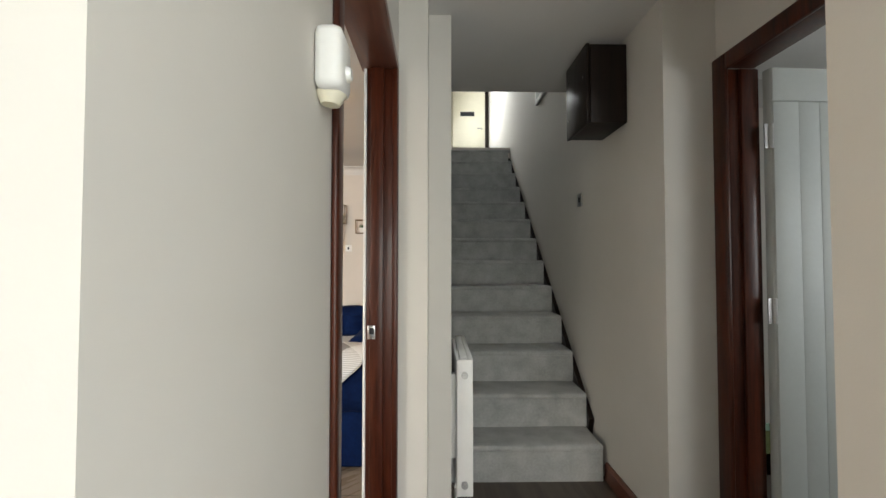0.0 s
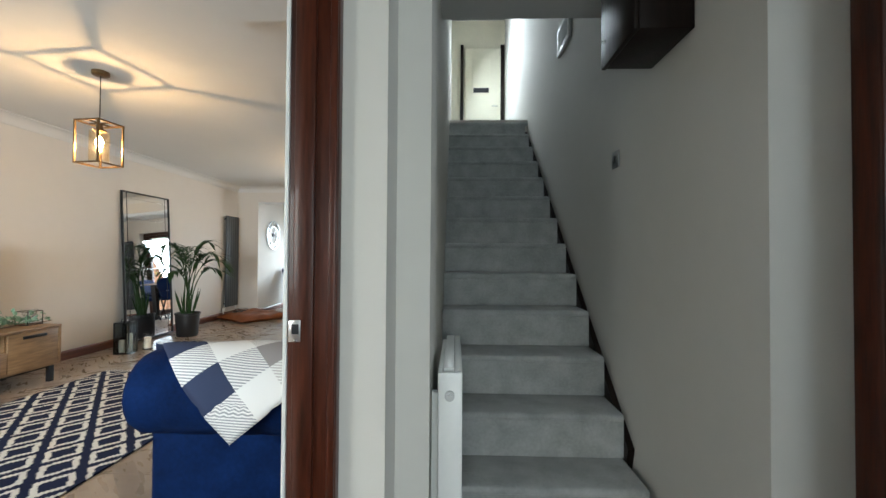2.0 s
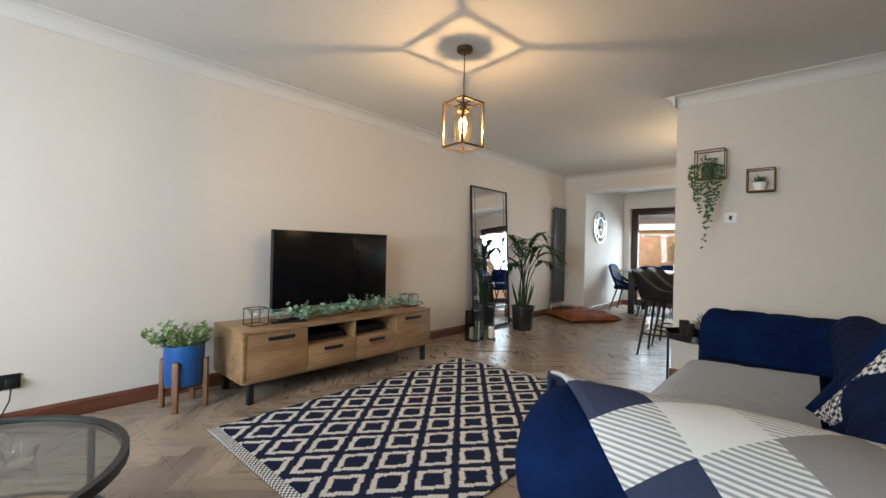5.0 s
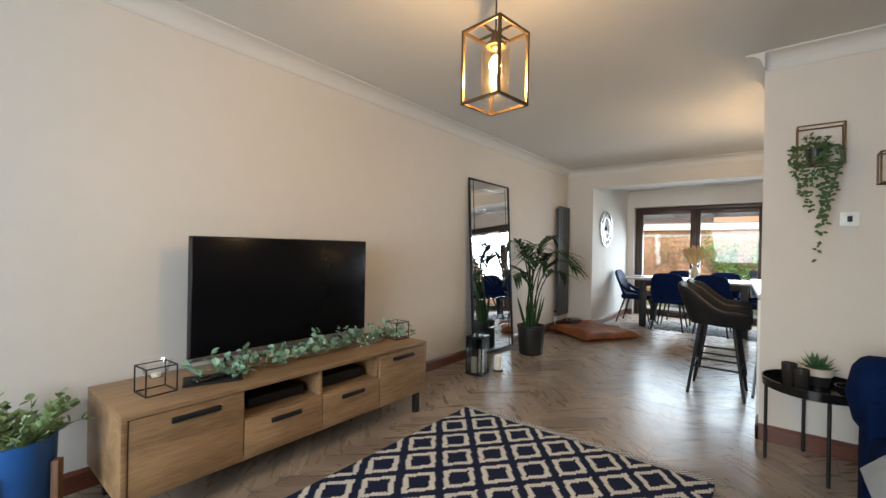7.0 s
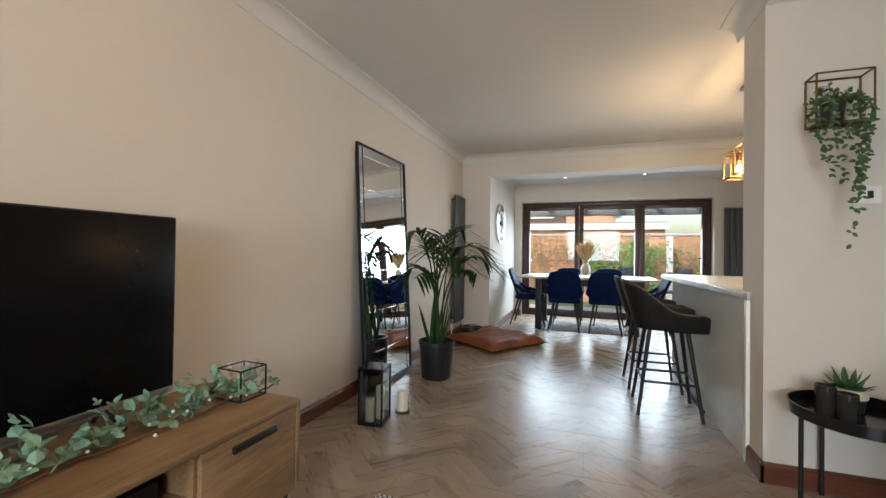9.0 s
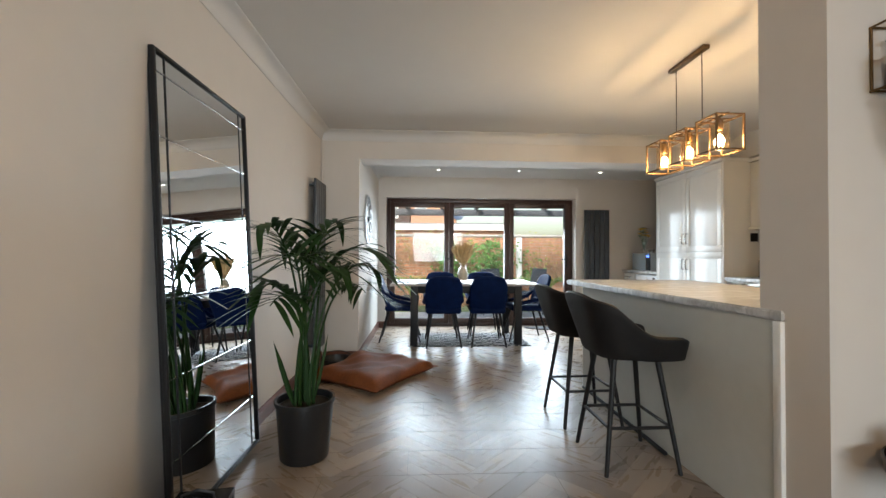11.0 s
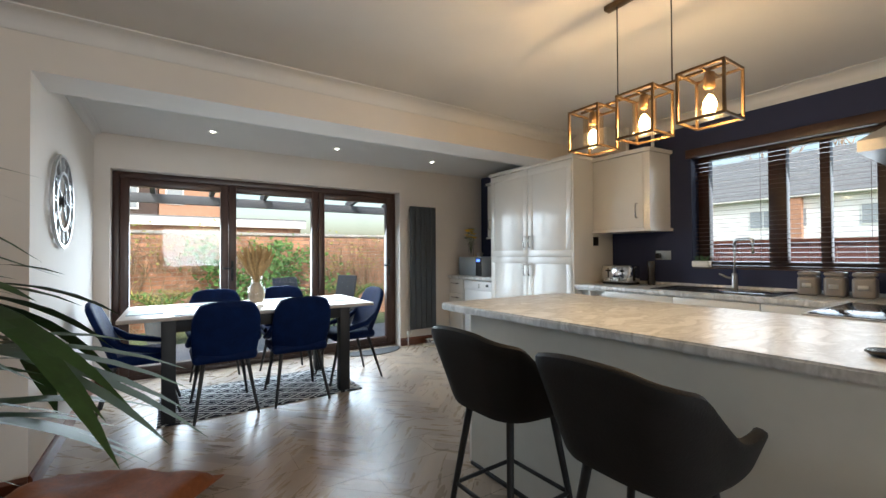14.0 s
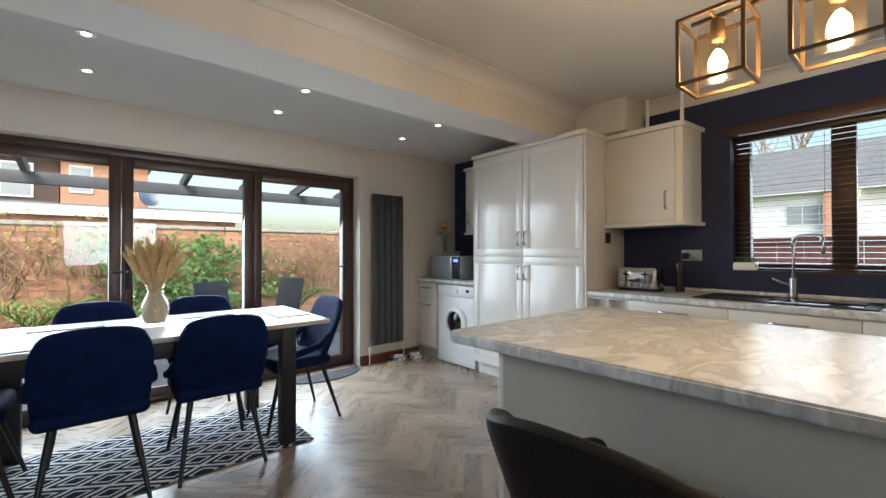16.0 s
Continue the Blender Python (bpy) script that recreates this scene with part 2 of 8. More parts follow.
POTBLUE = mat("cobalt_ceramic", (0.014, 0.085, 0.30), 0.4, vary=0.15)
POTBLACK = mat("black_plastic_pot", (0.014, 0.014, 0.015), 0.4, vary=0.15)
SOIL = mat("soil", (0.03, 0.02, 0.013), 1.0, vary=0.4, scale=40, bump=0.8)
CANDLE = mat("ivory_wax", (0.78, 0.72, 0.58), 0.5, vary=0.04)
GREYCLOTH = mat("grey_throw", (0.23, 0.25, 0.28), 0.95, vary=0.12, scale=20, bump=0.5, bump_scale=300, sheen=0.3)
PALECLOTH = mat("pale_grey_cushion", (0.48, 0.49, 0.50), 0.95, vary=0.06, bump=0.3, bump_scale=300)
TABLETOP = wood("grey_oak_tabletop", (0.50, 0.44, 0.38), (0.34, 0.29, 0.25), 0.33, 2, "x")
DARKLEG = mat("charcoal_table_frame", (0.014, 0.015, 0.018), 0.5, vary=0.15, spec=0.3)
SLATE = mat("slate_placemat", (0.06, 0.07, 0.085), 0.55, vary=0.2)
CANIS = mat("mushroom_enamel", (0.20, 0.18, 0.165), 0.35, vary=0.06)
BARPANEL = mat("pale_grey_panel_gloss", (0.56, 0.575, 0.55), 0.22, vary=0.05, scale=2, bump=0.05)
DOORPAINT = mat("grey_green_door_paint", (0.47, 0.50, 0.485), 0.5, vary=0.04, bump=0.1)


def marble():
    m, t, b = nodes_of("marble_laminate")
    tc = t.nodes.new("ShaderNodeTexCoord")
    n0, n1 = t.nodes.new("ShaderNodeTexNoise"), t.nodes.new("ShaderNodeTexNoise")
    n0.inputs["Scale"].default_value, n0.inputs["Detail"].default_value, n0.inputs["Distortion"].default_value = 3.2, 8, 1.6
    n1.inputs["Scale"].default_value, n1.inputs["Detail"].default_value, n1.inputs["Distortion"].default_value = 9, 9, 2.2
    mp = t.nodes.new("ShaderNodeMapping")
    mp.inputs["Rotation"].default_value = (0, 0, 0.6)
    mp.inputs["Scale"].default_value = (1, 2.1, 1)
    t.links.new(tc.outputs["Object"], mp.inputs[0])
    for n in (n0, n1):
        t.links.new(mp.outputs[0], n.inputs["Vector"])
    r0, r1 = t.nodes.new("ShaderNodeValToRGB"), t.nodes.new("ShaderNodeValToRGB")
    for r, w in ((r0, 0.09), (r1, 0.12)):
        e = r.color_ramp.elements
        e[0].position, e[0].color = 0.5 - w, (1, 1, 1, 1)
        e[1].position, e[1].color = 0.5 + w, (1, 1, 1, 1)
        mid = e.new(0.5)
        mid.color = (0.50, 0.49, 0.48, 1) if r is r0 else (0.80, 0.80, 0.80, 1)
    t.links.new(n0.outputs[0], r0.inputs[0])
    t.links.new(n1.outputs[0], r1.inputs[0])
    base = t.nodes.new("ShaderNodeValToRGB")
    base.color_ramp.elements[0].color, base.color_ramp.elements[1].color = (0.55, 0.56, 0.56, 1), (0.68, 0.69, 0.69, 1)
    base.color_ramp.elements[0].position, base.color_ramp.elements[1].position = 0.3, 0.6
    t.links.new(n0.outputs[0], base.inputs[0])
    m1, m2 = t.nodes.new("ShaderNodeMixRGB"), t.nodes.new("ShaderNodeMixRGB")
    for k in (m1, m2):
        k.blend_type = "MULTIPLY"
        k.inputs[0].default_value = 0.6
    t.links.new(base.outputs[0], m1.inputs[1])
    t.links.new(r0.outputs[0], m1.inputs[2])
    t.links.new(m1.outputs[0], m2.inputs[1])
    t.links.new(r1.outputs[0], m2.inputs[2])
    t.links.new(m2.outputs[0], b.inputs["Base Color"])
    b.inputs["Roughness"].default_value = 0.32
    return m


MARBLE = marble()


def lattice(name, dark, light, cell_x, cell_y, ring_in, ring_out, step=0.0, second=None):
    """A woven rug: a lattice of lozenge outlines in two yarns."""
    m, t, b = nodes_of(name)
    tc = t.nodes.new("ShaderNodeTexCoord")
    sep = t.nodes.new("ShaderNodeSeparateXYZ")
    t.links.new(tc.outputs["Object"], sep.inputs[0])

    def op(kind, a, c=None, d=None):
        n = t.nodes.new("ShaderNodeMath")
        n.operation = kind
        for i, v in enumerate((a, c, d)):
            if v is None:
                continue
            if isinstance(v, (int, float)):
                n.inputs[i].default_value = v
            else:
                t.links.new(v, n.inputs[i])
        return n.outputs[0]

    def tri(src, cell):
        v = src
        if step:
            v = op("SNAP", v, step)
        f = op("FRACT", op("ADD", op("DIVIDE", v, cell), 50.0))
        return op("ABSOLUTE", op("MULTIPLY_ADD", f, 2.0, -1.0))

    d = op("ADD", tri(sep.outputs[0], cell_x), tri(sep.outputs[1], cell_y))
    # lozenges sit at both lattice sites of the cell
    d2 = op("SUBTRACT", 2.0, d)
    near = op("MINIMUM", d, d2)
    ring = op("MULTIPLY", op("GREATER_THAN", near, ring_in), op("LESS_THAN", near, ring_out))
    if second:
        core = op("MULTIPLY", op("GREATER_THAN", near, second[0]), op("LESS_THAN", near, second[1]))
        ring = op("MAXIMUM", ring, core)
    nz = t.nodes.new("ShaderNodeTexNoise")
    nz.inputs["Scale"].default_value = 260
    t.links.new(tc.outputs["Object"], nz.inputs["Vector"])
    mix = t.nodes.new("ShaderNodeMixRGB")
    mix.inputs[1].default_value, mix.inputs[2].default_value = (*dark, 1), (*light, 1)
    t.links.new(ring, mix.inputs[0])
    mul = t.nodes.new("ShaderNodeMixRGB")
    mul.blend_type, mul.inputs[0].default_value = "MULTIPLY", 0.35
    t.links.new(mix.outputs[0], mul.inputs[1])
    t.links.new(nz.outputs[0], mul.inputs[2])
    t.links.new(mul.outputs[0], b.inputs["Base Color"])
    b.inputs["Roughness"].default_value = 0.95
    b.inputs["Specular IOR Level"].default_value = 0.08
    bp = t.nodes.new("ShaderNodeBump")
    bp.inputs["Strength"].default_value, bp.inputs["Distance"].default_value = 0.6, 0.003
    t.links.new(nz.outputs[0], bp.inputs["Height"])
    t.links.new(bp.outputs[0], b.inputs["Normal"])
    return m


RUG = lattice("navy_cream_rug_weave", (0.018, 0.024, 0.055), (0.72, 0.70, 0.65), 0.2625, 0.323, 0.52, 0.79, step=0.0131)
RUG2 = lattice("navy_white_mat_weave", (0.020, 0.023, 0.035), (0.74, 0.74, 0.73), 0.27, 0.17, 0.40, 0.56, second=(0.86, 1.01))

# ---- mesh helpers ----


def box(bm, x0, x1, y0, y1, z0, z1, m=None):
    mm = Matrix.Translation(((x0 + x1) / 2, (y0 + y1) / 2, (z0 + z1) / 2)) @ Matrix.Diagonal((x1 - x0, y1 - y0, z1 - z0, 1))
    return bmesh.ops.create_cube(bm, size=1, matrix=(m @ mm) if m else mm)["verts"]


def rbox(bm, x0, x1, y0, y1, z0, z1, r=0.01, seg=2, m=None):
    vs = box(bm, x0, x1, y0, y1, z0, z1, m)
    es = list({e for v in vs for e in v.link_edges})
    bmesh.ops.bevel(bm, geom=es, offset=min(r, 0.49 * min(x1 - x0, y1 - y0, z1 - z0)), segments=seg, affect="EDGES", profile=0.5)


def tube(bm, a, b, r, r2=None, seg=10, caps=True):
    a, b = Vector(a), Vector(b)
    d = b - a
    m = Matrix.Translation((a + b) / 2) @ d.to_track_quat("Z", "Y").to_matrix().to_4x4()
    bmesh.ops.create_cone(bm, cap_ends=caps, segments=seg, radius1=r, radius2=r if r2 is None else r2, depth=d.length, matrix=m)


def path_tube(bm, pts, r, seg=8):
    """A round rod swept along points, with one ring at each."""
    pts = [Vector(p) for p in pts]
    rings = []
    for i, p in enumerate(pts):
        d = (pts[min(i + 1, len(pts) - 1)] - pts[max(i - 1, 0)]).normalized()
        q = d.to_track_quat("Z", "Y")
        rr = r[i] if isinstance(r, (list, tuple)) else r
        rings.append([bm.verts.new(p + q @ Vector((rr * math.cos(k * math.tau / seg), rr * math.sin(k * math.tau / seg), 0))) for k in range(seg)])
    for a, b in zip(rings, rings[1:]):
        for k in range(seg):
            bm.faces.new((a[k], a[(k + 1) % seg], b[(k + 1) % seg], b[k]))
    bm.faces.new(rings[0][::-1])
    bm.faces.new(rings[-1])


def lathe(bm, profile, at=(0, 0, 0), seg=28):
    """A body turned about z from (radius, height) pairs."""
    at = Vector(at)
    rings = []
    for r, z in profile:
        if r < 1e-5:
            rings.append([bm.verts.new(at + Vector((0, 0, z)))])
        else:
            rings.append([bm.verts.new(at + Vector((r * math.cos(k * math.tau / seg), r * math.sin(k * math.tau / seg), z))) for k in range(seg)])
    for a, b in zip(rings, rings[1:]):
        for k in range(seg):
            q = [a[k % len(a)], a[(k + 1) % len(a)], b[(k + 1) % len(b)], b[k % len(b)]]
            q = list(dict.fromkeys(q))
            if len(q) > 2:
                bm.faces.new(q)


def part(name, bm, material, parent=None, label="", smooth=False):
    bmesh.ops.recalc_face_normals(bm, faces=bm.faces)
    me = bpy.data.meshes.new(name)
    bm.to_mesh(me)
    bm.free()
    me.materials.append(material)
    if smooth:
        for p in me.polygons:
            p.use_smooth = True
        me.set_sharp_from_angle(angle=radians(50))
    ob = new(name, me)
    if parent:
        ob.parent = parent
    if label:
        ob["label"] = label
    return ob


def thing(name, m, label, category, group="", kind=""):
    ob = new(name)
    ob.matrix_world = m
    ob.empty_display_size = 0.1
    return tagged(ob, label, category, group, kind)


def one(name, bm, material, label, category, m=None, group="", kind="", smooth=False):
    ob = part(name, bm, material, smooth=smooth)
    if m:
        ob.matrix_world = m
    return tagged(ob, label, category, group, kind)


def struct(name, material, *boxes, label="", smooth=False):
    bm = bmesh.new()
    for b in boxes:
        box(bm, *b)
    return tagged(part(name, bm, material), label, kind="structure")


def piece(name, material, b, parent=None, r=0.0, label=""):
    bm = bmesh.new()
    rbox(bm, *b, r=r) if r else box(bm, *b)
    return part(name, bm, material, parent, label, smooth=bool(r))


# ---- structure ----
XT, XB = -4.10, 0.85          # television wall, navy kitchen wall
CZ, EZ = 2.475, 2.37           # main ceiling, extension ceiling
YF, YN, YA, YW = -0.95, 5.40, 8.50, 10.48   # front wall, nib wall, beam, garden wall
TOP = 2.75

struct("floor_base", mat("plank_backing", (0.21, 0.165, 0.128), 0.5, vary=0.1), (-4.3, 1.1, -1.0, 10.72, -0.2, -0.0005), label="brown backing under the planks")
struct("hall_floor", HALLFLOOR, (-0.30, 3.2, -1.9, 2.40, -0.011, 0.0), label="dark brown wood laminate hall floor")
struct("wall_west", WALL, (XT - 0.2, XT, YF - 0.2, YA, 0, TOP), label="warm greige painted living room wall")
struct("wall_front", WALL, (XT, -3.5, YF - 0.2, YF, 0, TOP), (-1.1, -0.31, YF - 0.2, YF, 0, TOP), (-3.5, -1.1, YF - 0.2, YF, 0, 0.8), (-3.5, -1.1, YF - 0.2, YF, 2.2, TOP), label="greige painted front wall with a wide window opening")
# wall between living room and hall, with the door opening
DY0, DY1, DZ = 0.82, 1.67, 2.04
struct("wall_hall_left", WALL_HALL, (-0.306, -0.2, 0.234, DY0 - 0.03, 0, TOP), (-0.276, -0.037, DY1 + 0.0355, 1.889, 0, TOP), (-0.306, -0.16, DY0 - 0.03, DY1 + 0.03, DZ + 0.03, TOP), label="pale grey painted wall between hall and living room")
struct("wall_stair_left", WALL_HALL, (-0.120, 0.068, 1.89, 5.399, 0, 5.2), (-0.120, 0.068, 5.399, 7.6, 2.63, 5.2), label="pale grey wall beside the stairs")
struct("wall_porch_left", WALL_HALL, (-0.95, -0.307, 0.234, 0.42, 0, TOP), (-1.1, -0.95, -1.9, 0.42, 0, TOP), label="pale grey painted porch wall")
struct("wall_living_east", WALL, (-0.42, -0.307, YF, 0.78, 0, TOP), (-0.129, -0.1205, 1.889, YN, 0, TOP), (-0.288, -0.2765, 1.706, 1.888, 0, TOP), (-0.276, -0.1291, 1.8891, 1.8975, 0, TOP), label="greige painted living room wall behind the sofa")
struct("wall_nib", WALL, (-1.56, XB + 0.2, YN, YN + 0.30, 0, TOP), label="greige painted dividing wall between lounge and kitchen")
struct("wall_stair_right", WALL_HALL, (0.977, 1.13, 1.735, 5.399, 0, 5.2), (0.977, 1.13, 5.399, 7.6, 2.63, 5.2), label="pale grey painted stair wall")
# The gap from y -1.32 to -0.38 is made up for the porch fill.
struct("wall_hall_right", WALL_HALL, (0.706, 0.85, -1.9, -1.32, 0, TOP), (0.706, 0.85, -0.38, 0.722, 0, TOP), (0.706, 0.85, -1.32, -0.38, 2.2, TOP), (1.13, 1.29, 1.735, 1.9, 0, TOP), (0.85, 1.29, 0.60, 0.74, 0, TOP), (1.21, 1.31, 0.74, 1.735, 2.086, TOP), label="pale grey painted hall wall")
struct("wall_side_room", WALL_HALL, (3.1, 3.25, 0.1, 3.3, 0, TOP), (1.29, 3.1, 3.15, 3.3, 0, TOP), (1.29, 3.1, -0.05, 0.1, 0, TOP), (1.15, 1.29, -0.05, 0.6, 0, TOP), label="plain walls of the side room")
struct("ceiling_side_room", CEIL, (1.13, 3.25, -0.05, 3.3, 2.45, 2.6), label="white ceiling of the side room")
struct("wall_porch_front", WALL_HALL, (-1.1, -0.25, -2.05, -1.9, 0, TOP), (0.65, 0.85, -2.05, -1.9, 0, TOP), (-0.25, 0.65, -2.05, -1.9, 2.15, TOP), label="pale grey porch end wall with the front door opening")
struct("ceiling_hall", CEIL, (-1.1, 1.21, -2.05, 2.76, 2.40, 2.71), label="white painted hall ceiling ending at the stairwell")
struct("wall_west_return", WALL, (XT - 0.2, -3.69, YA, YA + 0.34, 0, TOP), (-3.89, -3.69, YA + 0.34, YW + 0.3, 0, TOP), label="greige painted wall of the dining extension")
struct("beam", WALL, (-3.69, XB, YA, YA + 0.34, 2.185, TOP), label="greige painted ceiling beam")
struct("wall_garden", WALL, (-3.69, -3.57, YW, YW + 0.3, 0, TOP), (-0.54, XB + 0.2, YW, YW + 0.3, 0, TOP), (-3.57, -0.54, YW, YW + 0.3, 2.05, TOP), label="greige painted wall round the folding doors")
WY0, WY1, WZ0, WZ1 = 6.22, 7.44, 1.08, 2.12
struct("wall_navy", BLUE, (XB, XB + 0.25, YN + 0.18, WY0, 0, TOP), (XB, XB + 0.25, WY1, YW, 0, TOP), (XB, XB + 0.25, WY0, WY1, 0, WZ0), (XB, XB + 0.25, WY0, WY1, WZ1, TOP), label="dark navy painted kitchen wall")
struct("ceiling", CEIL, (XT, -0.1295, YF, YN, CZ, CZ + 0.15), (XT, XB, YN, YA, CZ, CZ + 0.15), label="white painted ceiling")
struct("ceiling_extension", CEIL, (-3.69, XB, YA + 0.34, YW, EZ, EZ + 0.15), label="white painted extension ceiling")
struct("roof_slab", CEIL, (-4.35, 1.15, -1.2, 1.8, TOP, TOP + 0.1), (-4.35, -0.121, 1.8, 10.8, TOP, TOP + 0.1), (1.13, 3.3, -0.1, 3.35, TOP, TOP + 0.1), (-0.31, 1.15, 7.6, 10.8, TOP, TOP + 0.1), label="plain slab over the rooms")


def cornice(name, a, b, inward, z=CZ, h=0.10):
    """A coved plaster cornice along a wall from a to b; inward points into the room."""
    a, b, n = Vector((*a, 0)), Vector((*b, 0)), Vector((*inward, 0))
    prof = [(0, -h), (0.006, -h), (0.012, -h + 0.012)]
    prof += [(0.012 + (h - 0.024) * (1 - math.cos(k * math.pi / 12)), -h + 0.012 + (h - 0.024) * math.sin(k * math.pi / 12)) for k in range(1, 7)]
    prof += [(h, -0.008), (h, -0.0005), (0, -0.0005)]
    bm = bmesh.new()
    rows = [[bm.verts.new(p + n * u + Vector((0, 0, z + v))) for u, v in prof] for p in (a, b)]
    k = len(prof)
    for i in range(k):
        bm.faces.new((rows[0][i], rows[0][(i + 1) % k], rows[1][(i + 1) % k], rows[1][i]))
    bm.faces.new(rows[0][::-1])
    bm.faces.new(rows[1])
    return tagged(part(name, bm, CEIL, smooth=True), "white coved plaster cornice", kind="structure")


cornice("trim_cornice_west", (XT, YF), (XT, YA), (1, 0))
cornice("trim_cornice_nib", (-1.56, YN), (-0.13, YN), (0, -1))
cornice("trim_cornice_nib_end", (-1.56, YN - 0.09), (-1.56, YN + 0.39), (-1, 0))
cornice("trim_cornice_nib_back", (-1.56, YN + 0.30), (XB, YN + 0.30), (0, 1))
cornice("trim_cornice_beam", (XT, YA), (XB, YA), (0, -1))
cornice("trim_cornice_navy", (XB, YN + 0.30), (XB, YA), (-1, 0))
cornice("trim_cornice_extension", (-3.69, YA + 0.34), (-3.69, YW), (1, 0), EZ, 0.06)


def skirting(name, a, b, inward, material, h=0.10, t=0.018):
    a, b, n = Vector((*a, 0)), Vector((*b, 0)), Vector((*inward, 0))
    prof = [(0, 0), (t, 0), (t, h - 0.018), (t * 0.45, h), (0, h)]
    bm = bmesh.new()
    rows = [[bm.verts.new(p + n * u + Vector((0, 0, v))) for u, v in prof] for p in (a, b)]
    for i in range(5):
        bm.faces.new((rows[0][i], rows[0][(i + 1) % 5], rows[1][(i + 1) % 5], rows[1][i]))
    bm.faces.new(rows[0][::-1])
    bm.faces.new(rows[1])
    return tagged(part(name, bm, material), "red-brown stained wooden skirting board", kind="structure")


skirting("baseboard_west", (XT, YF), (XT, YA), (1, 0), MAHOG_Y)
skirting("baseboard_return", (XT, YA), (-3.69, YA), (0, -1), MAHOG_X)
skirting("baseboard_extension", (-3.69, YA), (-3.69, YW), (1, 0), MAHOG_Y)
skirting("baseboard_nib", (-1.575, YN), (-0.32, YN), (0, -1), MAHOG_X)
skirting("baseboard_nib_end", (-1.56, YN - 0.018), (-1.56, YN + 0.18), (-1, 0), MAHOG_Y)
skirting("baseboard_garden", (-0.54, YW), (0.25, YW), (0, -1), MAHOG_X)
skirting("baseboard_garden_left", (-3.69, YW), (-3.57, YW), (0, -1), MAHOG_X)
skirting("baseboard_hall", (0.977, 1.735), (0.977, 2.36), (-1, 0), MAHOG_Y)

# ---- doors, windows and stairs ----
# living room door frame
frame_l = thing("door_1", pose(0, 0, 0), "red-brown mahogany door frame without its door leaf", "door frame", kind="structure")
piece("edge_trim", WHITE, (-0.298, -0.2865, DY1 - 0.001, DY1 + 0.035, 0, DZ), frame_l, 0.002, "white painted edge strip")
piece("jamb", MAHOG, (-0.286, -0.158, DY1, DY1 + 0.035, 0, DZ), frame_l, 0.003)
piece("jamb", MAHOG, (-0.310, -0.190, DY0 - 0.035, DY0, 0, DZ), frame_l, 0.003)
piece("head", MAHOG_Y, (-0.310, -0.158, DY0 - 0.035, DY1 + 0.035, DZ, DZ + 0.035), frame_l, 0.003)
piece("stop", MAHOG, (-0.2685, -0.215, DY1 - 0.014, DY1 + 0.001, 0, DZ), frame_l, 0.003)
piece("bead", MAHOG, (-0.180, -0.160, DY1 - 0.008, DY1 + 0.001, 0, DZ), frame_l, 0.003)
piece("architrave", MAHOG, (-0.1995, -0.185, DY0 - 0.048, DY0 - 0.001, 0, DZ + 0.05), frame_l, 0.006)
strike = piece("strike_plate", STEEL, (-0.277, -0.246, DY1 - 0.0165, DY1 - 0.0135, 0.935, 0.99), frame_l, 0.0012, "brushed steel strike plate")
piece("latch_hole", DARKLEG, (-0.268, -0.250, DY1 - 0.018, DY1 - 0.016, 0.955, 0.98), strike)
piece("screw", CHROME, (-0.262, -0.254, DY1 - 0.018, DY1 - 0.016, 0.934, 0.942), strike, 0.001)

# side room door: frame and open leaf
frame_r = thing("door_2", pose(0, 0, 0), "dark red-brown mahogany door frame", "door frame", kind="structure")
piece("jamb", MAHOG, (1.205, 1.335, 1.66, 1.735, 0, 2.045), frame_r, 0.004)
piece("stop", MAHOG, (1.25, 1.315, 1.645, 1.661, 0, 2.04), frame_r, 0.003)
piece("architrave", MAHOG, (1.188, 1.2055, 1.655, 1.7345, 0, 2.11), frame_r, 0.006)
piece("head", MAHOG, (1.205, 1.315, 0.74, 1.66, 2.045, 2.085), frame_r, 0.004)
piece("head_architrave", MAHOG, (1.188, 1.2055, 0.745, 1.655, 2.04, 2.11), frame_r, 0.006)
leaf_m = pose(1.345, 1.635, 0, 0, 0, 2)
leaf = thing("plank_door", leaf_m, "pale grey-green painted tongue-and-groove door standing open", "door")
bm = bmesh.new()
rbox(bm, 0, 0.76, -0.02, 0.02, 0.012, 2.03, r=0.004)
part("slab", bm, DOORPAINT, leaf, smooth=True)
for i in range(6):
    x = 0.113 + i * 0.0896
    piece("board", DOORPAINT, (x, x + 0.0886, -0.0245, -0.0195, 0.139, 1.889), leaf, 0.002)
piece("frame_rail", DOORPAINT, (0.002, 0.758, -0.0275, -0.0195, 1.892, 2.028), leaf, 0.004)
piece("frame_stile", DOORPAINT, (0.002, 0.112, -0.0275, -0.0195, 0.014, 1.890), leaf, 0.004)
piece("frame_stile", DOORPAINT, (0.651, 0.758, -0.0275, -0.0195, 0.014, 1.890), leaf, 0.004)
piece("frame_rail", DOORPAINT, (0.112, 0.650, -0.0275, -0.0195, 0.014, 0.138), leaf, 0.004)
h = piece("handle_plate", CHROME, (0.685, 0.725, -0.033, -0.0275, 0.93, 1.08), leaf, 0.003, "chrome lever handle")
bm = bmesh.new()
tube(bm, (0.705, -0.03, 1.03), (0.705, -0.075, 1.03), 0.009)
path_tube(bm, [(0.705, -0.072, 1.03), (0.66, -0.076, 1.03), (0.60, -0.07, 1.028)], 0.008)
part("lever", bm, CHROME, h, smooth=True)
